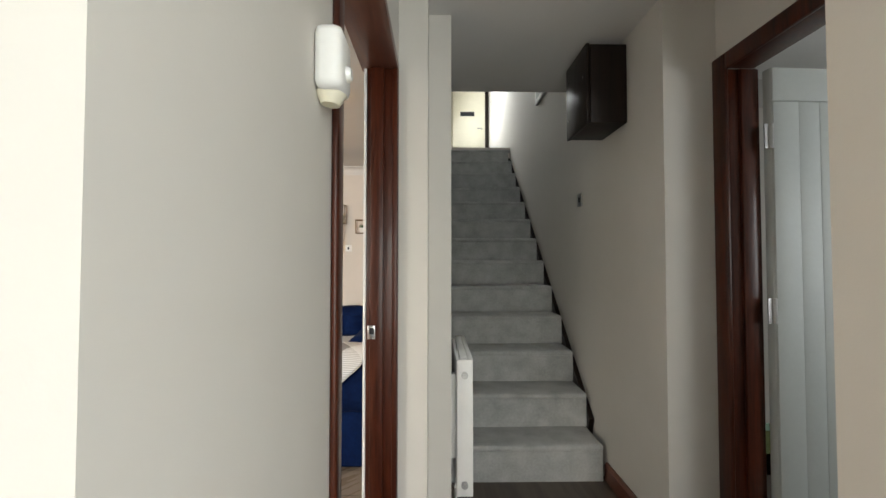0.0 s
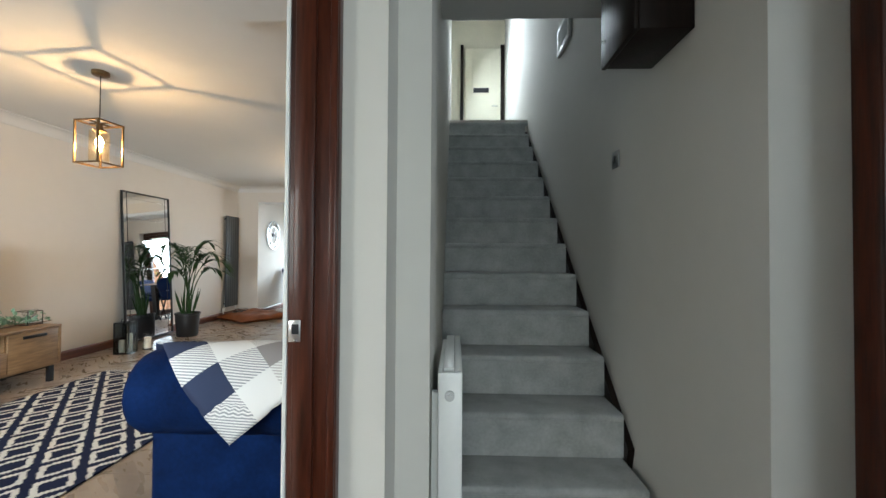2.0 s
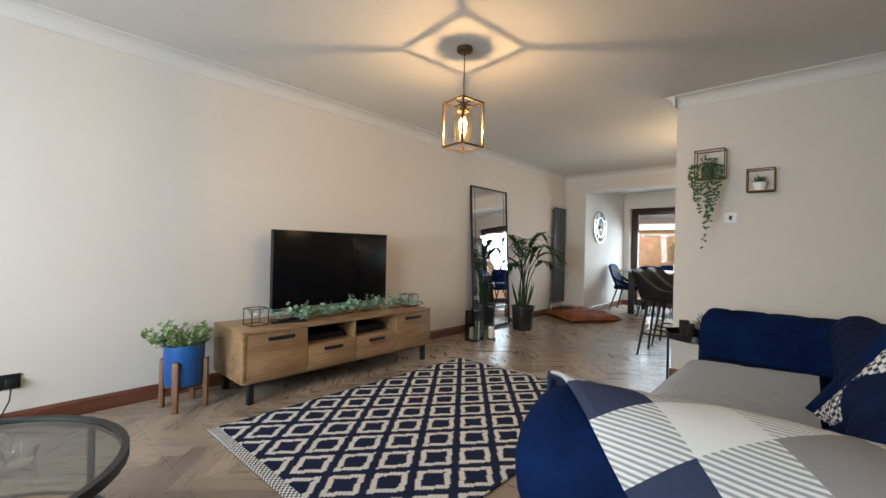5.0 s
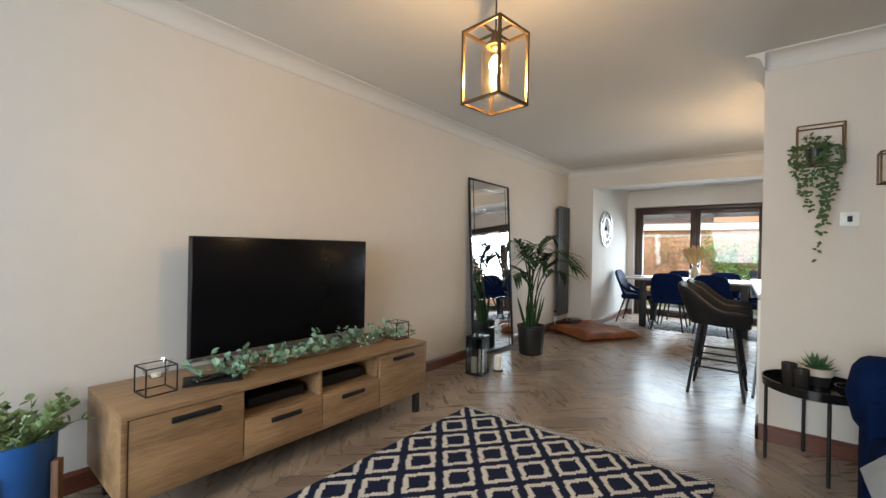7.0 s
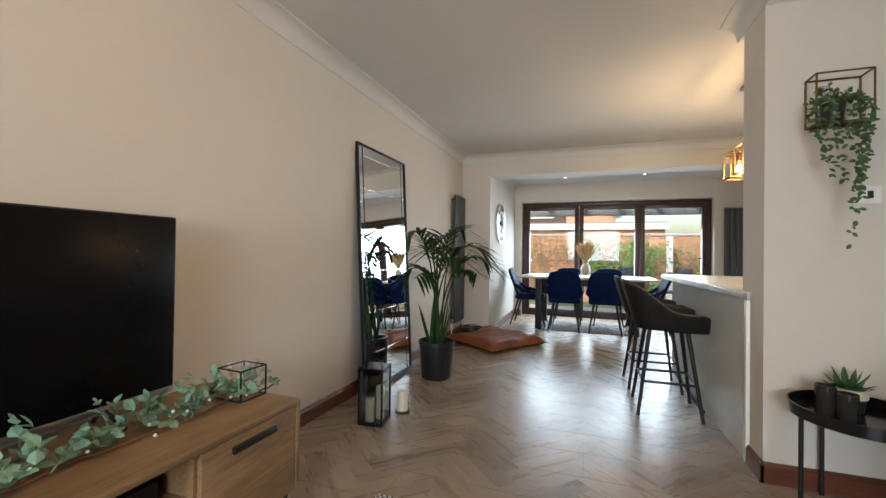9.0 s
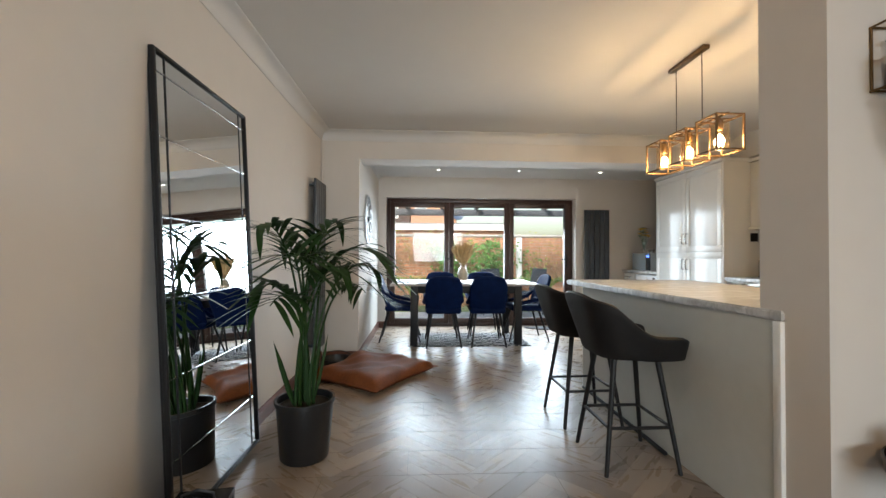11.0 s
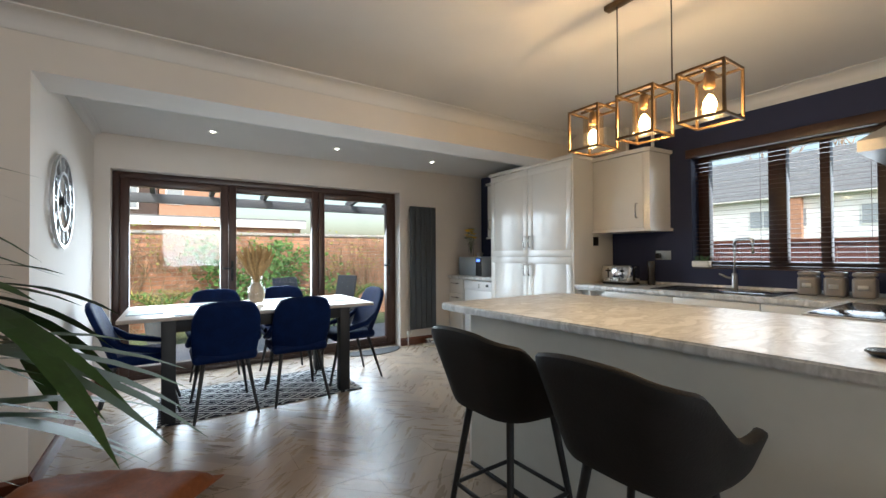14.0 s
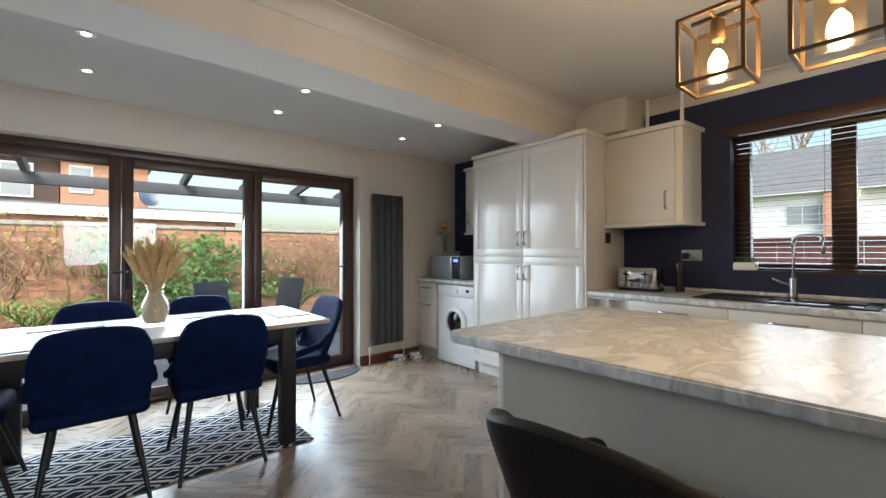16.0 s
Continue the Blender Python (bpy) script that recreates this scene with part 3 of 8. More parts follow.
for z in (0.25, 1.05, 1.75):
    bm = bmesh.new()
    tube(bm, (-0.004, -0.024, z - 0.05), (-0.004, -0.024, z + 0.05), 0.008)
    box(bm, -0.03, 0.0, -0.022, -0.018, z - 0.05, z + 0.05)
    part("hinge", bm, STEEL, leaf, "steel butt hinge", smooth=True)
# roof light rail in the side room
piece("loft_hatch", WHITE, (1.9, 2.8, 1.9, 2.6, 2.425, 2.449), None, 0.004)
tagged(bpy.data.objects["loft_hatch"], "white loft hatch panel in the ceiling", "hatch")
piece("dark_batten", MAHOG_X, (1.6, 3.0, 1.82, 1.87, 2.40, 2.449), None, 0.004)
tagged(bpy.data.objects["dark_batten"], "dark wooden batten across the ceiling", "batten")

# stairs
N, RISE, GO, SY = 13, 0.2085, 0.2525, 2.345
stairs = thing("stairs", pose(0, 0, 0), "straight flight of stairs in mottled grey carpet", "staircase", kind="structure")
for i in range(N):
    y0 = SY + i * GO
    z1 = (i + 1) * RISE
    bm = bmesh.new()
    if i < N - 1:
        rbox(bm, 0.07, 0.945, y0 - 0.018, y0 + GO + 0.02, z1 - 0.035, z1, r=0.014, seg=3)
        box(bm, 0.07, 0.945, y0, y0 + 0.03, z1 - RISE, z1 - 0.02)
    else:
        rbox(bm, 0.07, 0.976, y0 - 0.018, y0 + 0.4, z1 - 0.035, z1, r=0.014, seg=3)
        box(bm, 0.07, 0.945, y0, y0 + 0.03, z1 - RISE, z1 - 0.02)
    part("step", bm, CARPET, stairs, smooth=True)
bm = bmesh.new()
for x0, x1 in ((0.945, 0.976),):
    vs = [(x0, SY + 0.205, 0.27), (x0, SY + 0.235, 0.165), (x0, SY + 0.30, 0.05), (x0, SY + N * GO, N * RISE - 0.15), (x0, SY + N * GO, N * RISE + 0.085)]
    va, vb = [bm.verts.new(v) for v in vs], [bm.verts.new((x1, v[1], v[2])) for v in vs]
    bm.faces.new(va), bm.faces.new(vb[::-1])
    for i in range(5):
        bm.faces.new((va[i], vb[i], vb[(i + 1) % 5], va[(i + 1) % 5]))
part("string", bm, DARKBOX, stairs, "dark brown stair string")
LZ = N * RISE
struct("landing_floor", CARPET, (-0.306, 1.13, SY + 12 * GO + 0.38, 7.6, LZ - 0.08, LZ - 0.002), label="grey carpeted landing")
struct("wall_landing", CREAM, (-0.306, 1.13, 7.6, 7.75, LZ, 5.2), label="cream painted landing wall")
struct("ceiling_landing", CEIL, (-0.31, 1.13, 2.76, 7.75, 5.2, 5.3), label="white landing ceiling")
struct("wall_stair_over", WALL_HALL, (0.068, 0.977, 2.70, 2.76, 2.71, 5.2), label="pale grey wall above the hall ceiling")
ld = thing("landing_door", pose(0.30, 7.6, LZ), "cream painted panel door with a dark vent", "door")
piece("slab", CREAM, (0.0, 0.60, -0.05, -0.012, 0.005, 1.98), ld, 0.004)
piece("panel", CREAM, (0.12, 0.42, -0.058, -0.05, 1.20, 1.80), ld, 0.006)
piece("vent", DARKLEG, (0.14, 0.40, -0.066, -0.058, 1.22, 1.30), ld, 0.002, "dark vent slot")
piece("flap", STEEL, (0.22, 0.34, -0.058, -0.05, 0.28, 0.42), ld, 0.003, "grey square flap")
bm = bmesh.new()
path_tube(bm, [(0.54, -0.05, 0.98), (0.54, -0.09, 0.98), (0.45, -0.095, 0.98)], 0.009)
part("lever", bm, CHROME, ld, smooth=True)
piece("dark_architrave", DARKBOX, (0.60, 0.66, -0.045, -0.003, 0, 2.05), ld, 0.004)
piece("dark_architrave", DARKBOX, (-0.08, -0.03, -0.045, -0.003, 0, 2.05), ld, 0.004)
pic = thing("picture_frame", pose(0.977, 0, 0), "white framed picture on the stair wall", "picture")
piece("frame", WHITE, (-0.022, -0.001, 3.58, 3.92, 2.75, 2.97), pic, 0.004)
piece("print", PALECLOTH, (-0.024, -0.021, 3.62, 3.88, 2.79, 2.93), pic, 0.0, "pale grey print")

# meter cabinet
mc = thing("meter_cabinet", pose(0, 0, 0), "dark brown wall-hung meter cabinet high on the wall", "cabinet")
piece("body", DARKBOX, (0.785, 0.974, 2.06, 2.375, 1.955, 2.36), mc, 0.003)
dr = piece("door", DARKBOX, (0.763, 0.782, 2.056, 2.378, 1.950, 2.364), mc, 0.003)
for y, z in ((2.09, 2.20), (2.33, 2.05), (2.33, 2.27)):
    bm = bmesh.new()
    tube(bm, (0.764, y, z), (0.757, y, z), 0.006)
    part("screw", bm, CHROME, dr, "small chrome screw", smooth=True)

# folding glass doors to the garden
BX0, BX1, BZ = -3.568, -0.542, 2.048
bif = thing("window_1", pose(0, 0, 0), "dark rosewood framed three-panel folding glass doors, closed", "glass door", kind="structure")
Y0, Y1 = 10.62, 10.70
piece("frame_side", ROSEWOOD, (BX0, BX0 + 0.055, Y0, Y1, 0, BZ), bif, 0.004)
piece("frame_side", ROSEWOOD, (BX1 - 0.055, BX1, Y0, Y1, 0, BZ), bif, 0.004)
piece("frame_head", ROSEWOOD, (BX0 + 0.055, BX1 - 0.055, Y0, Y1, BZ - 0.06, BZ), bif, 0.004)
piece("threshold", ROSEWOOD, (BX0 + 0.055, BX1 - 0.055, Y0, Y1 + 0.03, 0, 0.045), bif, 0.004)
edges = [(BX0 + 0.057, -2.572), (-2.568, -1.592), (-1.588, BX1 - 0.057)]
for i, (a, b) in enumerate(edges):
    sash = piece("sash", ROSEWOOD, (a, a + 0.075, Y0 - 0.012, Y1 - 0.01, 0.047, BZ - 0.062), bif, 0.006)
    piece("stile", ROSEWOOD, (b - 0.075, b, Y0 - 0.012, Y1 - 0.01, 0.047, BZ - 0.062), sash, 0.006)
    piece("rail", ROSEWOOD, (a + 0.075, b - 0.075, Y0 - 0.010, Y1 - 0.01, BZ - 0.137, BZ - 0.062), sash, 0.006)
    piece("rail", ROSEWOOD, (a + 0.075, b - 0.075, Y0 - 0.010, Y1 - 0.01, 0.047, 0.125), sash, 0.006)
    g = piece("pane", PANE, (a + 0.07, b - 0.07, 10.655, 10.661, 0.12, BZ - 0.13), sash)
    g.visible_shadow = False
hd = piece("handle_plate", BLACK, (BX1 - 0.115, BX1 - 0.088, Y0 - 0.022, Y0 - 0.012, 0.94, 1.16), bif, 0.004)
bm = bmesh.new()
path_tube(bm, [(BX1 - 0.1, Y0 - 0.02, 1.08), (BX1 - 0.1, Y0 - 0.06, 1.08), (BX1 - 0.2, Y0 - 0.065, 1.08)], 0.009)
part("lever", bm, BLACK, hd, smooth=True)
hd = piece("handle_plate", BLACK, (-2.56 + 0.012, -2.56 + 0.04, Y0 - 0.022, Y0 - 0.012, 0.94, 1.16), bif, 0.004)
bm = bmesh.new()
path_tube(bm, [(-2.535, Y0 - 0.02, 1.08), (-2.535, Y0 - 0.06, 1.08), (-2.63, Y0 - 0.065, 1.08)], 0.009)
part("lever", bm, BLACK, hd, smooth=True)

# kitchen window with dark frame and wooden blind
kw = thing("window_2", pose(0, 0, 0), "dark rosewood framed kitchen window in three lights", "window", kind="structure")
piece("frame", ROSEWOOD, (0.98, 1.05, WY0, WY1, WZ0, WZ0 + 0.06), kw, 0.004)
piece("frame", ROSEWOOD, (0.98, 1.05, WY0, WY1, WZ1 - 0.06, WZ1), kw, 0.004)
for y0, y1 in ((WY0, WY0 + 0.07), (WY1 - 0.09, WY1), (6.79, 6.91), (6.53, 6.59)):
    piece("mullion", ROSEWOOD, (0.978, 1.052, y0, y1, WZ0 + 0.06, WZ1 - 0.06), kw, 0.004)
g = piece("pane", PANE, (1.01, 1.016, WY0 + 0.03, WY1 - 0.03, WZ0 + 0.03, WZ1 - 0.03), kw)
g.visible_shadow = False
piece("window_sill", ROSEWOOD, (XB + 0.001, 0.98, WY0, WY1, WZ0 - 0.001, WZ0 + 0.015), kw, 0.004)
bl = thing("venetian_blind", pose(0, 0, 0), "dark stained wooden venetian blind, slats open", "blind")
piece("pelmet", ROSEWOOD, (0.828, 0.90, WY0 - 0.03, WY1 + 0.04, 2.075, 2.155), bl, 0.004, "dark wooden pelmet")
nsl = 26
for i in range(nsl):
    z = WZ0 + 0.03 + i * (2.07 - WZ0 - 0.04) / nsl
    bm = bmesh.new()
    box(bm, -0.021, 0.021, WY0 + 0.01, WY1 - 0.01, -0.0013, 0.0013, pose(0.905, 0, z, 0, -6, 0))
    part("slat", bm, ROSEWOOD, bl)
for y in (6.30, 6.93, 7.36):
    bm = bmesh.new()
    tube(bm, (0.882, y, WZ0 + 0.02), (0.882, y, 2.08), 0.0016, seg=5)
    part("cord", bm, ROSEWOOD, bl)

# ---- kitchen units ----


def bow_handle(parent, a, b, out, label="chrome bow handle"):
    """A curved chrome pull between two feet."""
    a, b, out = Vector(a), Vector(b), Vector(out)
    pts = [a, a + out * 0.8, a.lerp(b, 0.2) + out * 1.1, a.lerp(b, 0.5) + out * 1.2, a.lerp(b, 0.8) + out * 1.1, b + out * 0.8, b]
    bm = bmesh.new()
    path_tube(bm, pts, 0.0085, 8)
    return part("handle", bm, CHROME, parent, label, smooth=True)


def shaker(parent, face_x, y0, y1, z0, z1, name="door", flat=False):
    """A cabinet door facing -x at face_x with a raised border."""
    d = piece(name, GLOSSWHITE, (face_x, face_x + 0.018, y0, y1, z0, z1), parent, 0.003)
    if not flat:
        w = 0.07
        for b in ((y0, y1, z0, z0 + w), (y0, y1, z1 - w, z1), (y0, y0 + w, z0 + w, z1 - w), (y1 - w, y1, z0 + w, z1 - w)):
            piece("border", GLOSSWHITE, (face_x - 0.004, face_x + 0.002, *b), d, 0.0012)
    return d


tall = thing("tall_larder", pose(0, 0, 0), "gloss cream tall larder cabinet with four doors", "cabinet")
piece("body", GLOSSWHITE, (0.242, XB - 0.002, 8.262, 9.50, 0.12, 2.165), tall, 0.003)
piece("plinth", GLOSSWHITE, (0.29, XB - 0.002, 8.27, 9.50, 0.0, 0.12), tall, 0.002)
piece("end_panel", GLOSSWHITE, (0.222, XB - 0.002, 8.242, 8.261, 0.0, 2.18), tall, 0.002)
piece("top_moulding", GLOSSWHITE, (0.195, XB - 0.002, 8.225, 9.51, 2.166, 2.205), tall, 0.008)
for y0, y1, hy in ((8.264, 8.866, 8.83), (8.870, 9.498, 8.905)):
    d = shaker(tall, 0.222, y0, y1, 1.188, 2.16)
    bow_handle(d, (0.216, hy, 1.29), (0.216, hy, 1.41), (-0.028, 0, 0))
    d = shaker(tall, 0.222, y0, y1, 0.125, 1.184)
    bow_handle(d, (0.216, hy, 0.98), (0.216, hy, 1.10), (-0.028, 0, 0))
sk = piece("socket", BLACK, (0.52, 0.60, 8.235, 8.243, 1.30, 1.39), tall, 0.003, "black switch plate")

wc = thing("wall_cupboard", pose(0, 0, 0), "gloss cream wall cupboard with bowed chrome handles", "cabinet")
piece("body", GLOSSWHITE, (0.540, XB - 0.002, 7.70, 8.240, 1.455, 2.15), wc, 0.003)
d = shaker(wc, 0.520, 7.702, 8.238, 1.458, 2.147, flat=True)
bow_handle(d, (0.518, 7.76, 1.55), (0.518, 7.76, 1.68), (-0.028, 0, 0))
bm = bmesh.new()
ring = [(0.520, 7.699), (0.545, 7.655), (XB - 0.002, 7.63), (XB - 0.002, 7.699)]
lo, hi = [bm.verts.new((x, y, 1.455)) for x, y in ring], [bm.verts.new((x, y, 2.15)) for x, y in ring]
for i in range(len(ring)):
    bm.faces.new((lo[i], lo[(i + 1) % len(ring)], hi[(i + 1) % len(ring)], hi[i]))
bm.faces.new(lo[::-1]), bm.faces.new(hi)
part("end_panel", bm, GLOSSWHITE, wc)
for z0, z1 in ((1.425, 1.454), (2.151, 2.185)):
    bm = bmesh.new()
    ring2 = [(0.498, 8.24)] + [(x - 0.022, y - 0.02) for x, y in ring[:-1]] + [(XB - 0.002, 7.605), (XB - 0.002, 8.24)]
    lo, hi = [bm.verts.new((x, y, z0)) for x, y in ring2], [bm.verts.new((x, y, z1)) for x, y in ring2]
    for i in range(len(ring2)):
        bm.faces.new((lo[i], lo[(i + 1) % len(ring2)], hi[(i + 1) % len(ring2)], hi[i]))
    bm.faces.new(lo[::-1]), bm.faces.new(hi)
    part("cornice", bm, GLOSSWHITE, wc)
struct("trim_boxing", CEIL, (0.50, XB - 0.001, 8.06, 8.50, 2.21, CZ - 0.001), label="white plaster boxing above the units")
for y in (7.72, 7.98):
    bm = bmesh.new()
    tube(bm, (0.72, y, 2.186), (0.72, y, CZ - 0.002), 0.014)
    one("pipe", bm, WHITE, "white painted pipe above the wall cupboard", "pipe", smooth=True)

wc2 = thing("wall_cupboard", pose(0, 0, 0), "small gloss cream wall cupboard above the microwave", "cabinet")
piece("body", GLOSSWHITE, (0.540, XB - 0.002, 9.515, 9.93, 1.45, 2.15), wc2, 0.003)
d = shaker(wc2, 0.520, 9.517, 9.928, 1.453, 2.147, flat=True)
bow_handle(d, (0.518, 9.87, 1.55), (0.518, 9.87, 1.68), (-0.028, 0, 0))
piece("pelmet", GLOSSWHITE, (0.505, XB - 0.002, 9.515, 9.945, 1.425, 1.449), wc2, 0.004)
piece("top_moulding", GLOSSWHITE, (0.50, XB - 0.002, 9.515, 9.95, 2.151, 2.185), wc2, 0.006)


def base_unit(y0, y1, drawers, label):
    u = thing("base_cabinet", pose(0, 0, 0), label, "cabinet", "base cabinets under the navy wall")
    piece("body", GLOSSWHITE, (0.262, XB - 0.002, y0 + 0.001, y1 - 0.001, 0.12, 0.879), u, 0.002)
    piece("plinth", GLOSSWHITE, (0.31, XB - 0.002, y0 + 0.001, y1 - 0.001, 0, 0.118), u)
    zs = [0.13 + (0.875 - 0.13) * k / 3 for k in range(4)] if drawers == 3 else ([0.13, 0.68, 0.875] if drawers == 2 else [0.13, 0.875])
    for a, b in zip(zs, zs[1:]):
        d = shaker(u, 0.242, y0 + 0.002, y1 - 0.002, a + 0.002, b - 0.002, "drawer" if b - a < 0.4 else "door", flat=b - a < 0.4)
        m = (y0 + y1) / 2
        w = min(0.08, (y1 - y0) * 0.3)
        bow_handle(d, (0.238, m - w, b - 0.06), (0.238, m + w, b - 0.06), (-0.026, 0, 0))
    return u


base_unit(7.30, 7.92, 1, "gloss cream base cabinet under the marble worktop")
base_unit(6.72, 7.30, 1, "gloss cream base cabinet under the sink")
base_unit(6.28, 6.72, 1, "gloss cream narrow base cabinet beside the hob")
base_unit(10.135, 10.46, 2, "narrow gloss cream base unit with drawer and door")
wr = thing("wine_rack", pose(0, 0, 0), "gloss cream open pigeonhole wine rack unit", "wine rack")
piece("body", GLOSSWHITE, (0.31, XB - 0.002, 7.921, 8.239, 0.12, 0.879), wr)
for k in range(5):
    z = 0.13 + k * 0.187
    piece("shelf", GLOSSWHITE, (0.242, 0.309, 7.921, 8.239, z - 0.012, z), wr, 0.002)
for y in (7.93, 8.08, 8.23):
    piece("divider", GLOSSWHITE, (0.243, 0.309, y - 0.009, y + 0.009, 0.131, 0.878), wr, 0.002)

struct_top = thing("worktop", pose(0, 0, 0), "grey-veined white marble-look worktop on the kitchen units", "worktop")
piece("slab", MARBLE, (0.225, XB - 0.001, 5.581, 8.241, 0.881, 0.92), struct_top, 0.006)
piece("upstand", MARBLE, (XB - 0.016, XB - 0.001, 5.60, 8.24, 0.921, 0.945), struct_top, 0.003)
wt2 = thing("worktop", pose(0, 0, 0), "grey-veined white marble-look worktop over the washing machine", "worktop")
piece("slab", MARBLE, (0.225, XB - 0.001, 9.502, 10.478, 0.881, 0.92), wt2, 0.006)

# peninsula breakfast bar
bar = thing("breakfast_bar", pose(0, 0, 0), "white breakfast bar with a thick marble-look top", "breakfast bar")
bm = bmesh.new()
ring = [(-1.575, 5.581), (-1.685, 7.70), (-1.66, 7.735), (-0.60, 7.735), (-0.56, 7.70), (-0.56, 5.581)]
lo, hi = [bm.verts.new((x, y, 0.879)) for x, y in ring], [bm.verts.new((x, y, 0.92)) for x, y in ring]
for i in range(6):
    bm.faces.new((lo[i], lo[(i + 1) % 6], hi[(i + 1) % 6], hi[i]))
bm.faces.new(lo[::-1]), bm.faces.new(hi)
bmesh.ops.bevel(bm, geom=[e for e in bm.edges if abs(e.verts[0].co.z - e.verts[1].co.z) < 1e-4], offset=0.007, segments=2, affect="EDGES")
part("top", bm, MARBLE, bar, "marble-look laminate top", smooth=True)
bm = bmesh.new()
vs = [(-1.570, 5.621), (-1.612, 7.50), (-1.30, 7.50), (-1.30, 5.621)]
lo, hi = [bm.verts.new((x, y, 0)) for x, y in vs], [bm.verts.new((x, y, 0.878)) for x, y in vs]
for i in range(4):
    bm.faces.new((lo[i], lo[(i + 1) % 4], hi[(i + 1) % 4], hi[i]))
bm.faces.new(lo[::-1]), bm.faces.new(hi)
part("back_panel", bm, BARPANEL, bar, "pale grey painted back panel")
piece("end_panel", WHITE, (-1.605, -0.60, 7.501, 7.53, 0, 0.878), bar, 0.003)
piece("batten", DARKLEG, (-1.622, -1.602, 6.30, 7.50, 0, 0.02), bar, 0.003)
piece("end_post", WHITE, (-1.578, -1.545, 5.581, 5.62, 0, 0.878), bar, 0.003)
piece("body", GLOSSWHITE, (-1.299, -0.62, 5.581, 7.50, 0.12, 0.878), bar, 0.003)
piece("plinth", GLOSSWHITE, (-1.299, -0.67, 5.581, 7.50, 0, 0.118), bar)
bm = bmesh.new()
path_tube(bm, [(-1.45, 7.53, 0.62), (-1.45, 7.57, 0.70), (-1.45, 7.64, 0.80), (-1.45, 7.68, 0.876)], 0.012, 8)
part("bracket", bm, WHITE, bar, smooth=True)
hobu = thing("hob_worktop", pose(0, 0, 0), "marble-look worktop section holding the glass hob", "worktop")
piece("slab", MARBLE, (-0.558, 0.223, 5.581, 6.30, 0.881, 0.919), hobu, 0.004)
piece("front", GLOSSWHITE, (-0.556, 0.24, 6.235, 6.275, 0.12, 0.879), hobu, 0.003)
piece("carcass", GLOSSWHITE, (-0.556, 0.24, 5.60, 6.234, 0.0, 0.879), hobu, 0.003)
hob = thing("hob", pose(0, 0, 0), "black glass hob with a steel rim", "hob")
piece("rim", STEEL, (-0.545, 0.205, 5.74, 6.285, 0.9205, 0.928), hob, 0.003)
piece("glass", BLACKSHINY, (-0.525, 0.185, 5.76, 6.265, 0.926, 0.932), hob, 0.002)
hood = thing("cooker_hood", pose(0, 0, 0), "stainless steel pyramid cooker hood", "cooker hood")
bm = bmesh.new()
vs = [(-0.55, 5.702, 1.66), (0.20, 5.702, 1.66), (0.20, 6.08, 1.66), (-0.55, 6.08, 1.66), (-0.55, 5.702, 1.71), (0.20, 5.702, 1.71), (0.20, 6.08, 1.71), (-0.55, 6.08, 1.71), (-0.29, 5.702, 1.93), (-0.06, 5.702, 1.93), (-0.06, 5.80, 1.93), (-0.29, 5.80, 1.93)]
vv = [bm.verts.new(v) for v in vs]
for q in ((0, 1, 2, 3), (0, 1, 5, 4), (1, 2, 6, 5), (2, 3, 7, 6), (3, 0, 4, 7), (4, 5, 9, 8), (5, 6, 10, 9), (6, 7, 11, 10), (7, 4, 8, 11), (8, 9, 10, 11)):
    bm.faces.new([vv[i] for i in q])
part("canopy", bm, STEEL, hood)
piece("chimney", STEEL, (-0.285, -0.065, 5.702, 5.795, 1.931, 2.365), hood, 0.003)

# ---- television unit and screen ----
tvu = thing("tv_stand", pose(0, 0, 0), "long light oak television stand with drawers and open shelf", "tv stand")
UX0, UX1, UY0, UY1, UZ0, UZ1 = -4.02, -3.49, 2.505, 4.325, 0.15, 0.51
piece("top", OAK, (UX0, UX1 + 0.004, UY0, UY1, UZ1 - 0.022, UZ1), tvu, 0.003)
piece("bottom", OAK, (UX0, UX1, UY0, UY1, UZ0, UZ0 + 0.02), tvu, 0.002)
piece("side", OAK, (UX0, UX1 + 0.003, UY0, UY0 + 0.022, UZ0 + 0.021, UZ1 - 0.023), tvu, 0.002)
piece("side", OAK, (UX0, UX1 + 0.003, UY1 - 0.022, UY1, UZ0 + 0.021, UZ1 - 0.023), tvu, 0.002)
piece("back", DARKLEG, (UX0 + 0.002, UX0 + 0.01, UY0 + 0.023, UY1 - 0.023, UZ0 + 0.021, UZ1 - 0.023), tvu)
q = [UY0 + 0.023, 2.99, 3.435, 3.871, UY1 - 0.023]
for y in q[1:4]:
    piece("divider", OAK, (UX0 + 0.011, UX1 - 0.021, y - 0.008, y + 0.008, UZ0 + 0.021, UZ1 - 0.023), tvu)
piece("shelf", OAK, (UX0 + 0.011, UX1 - 0.021, q[1] + 0.009, q[3] - 0.009, 0.335, 0.348), tvu)
for i in range(4):
    mid = i in (1, 2)
    z1 = 0.345 if mid else UZ1 - 0.025
    f = piece("drawer" if mid else "door", OAK, (UX1 - 0.02, UX1, q[i] + 0.003, q[i + 1] - 0.003, UZ0 + 0.003, z1), tvu, 0.002)
    yc, hw = (q[i] + q[i + 1]) / 2 + (0.02 if i == 0 else 0), 0.085 if mid else 0.10
    piece("handle", BLACK, (UX1 - 0.002, UX1 + 0.012, yc - hw, yc + hw, z1 - 0.055, z1 - 0.03), f, 0.004, "matt black cup handle")
piece("plinth_rail", BLACK, (UX0 + 0.05, UX1 - 0.05, UY0 + 0.06, UY1 - 0.06, UZ0 - 0.025, UZ0 - 0.001), tvu)
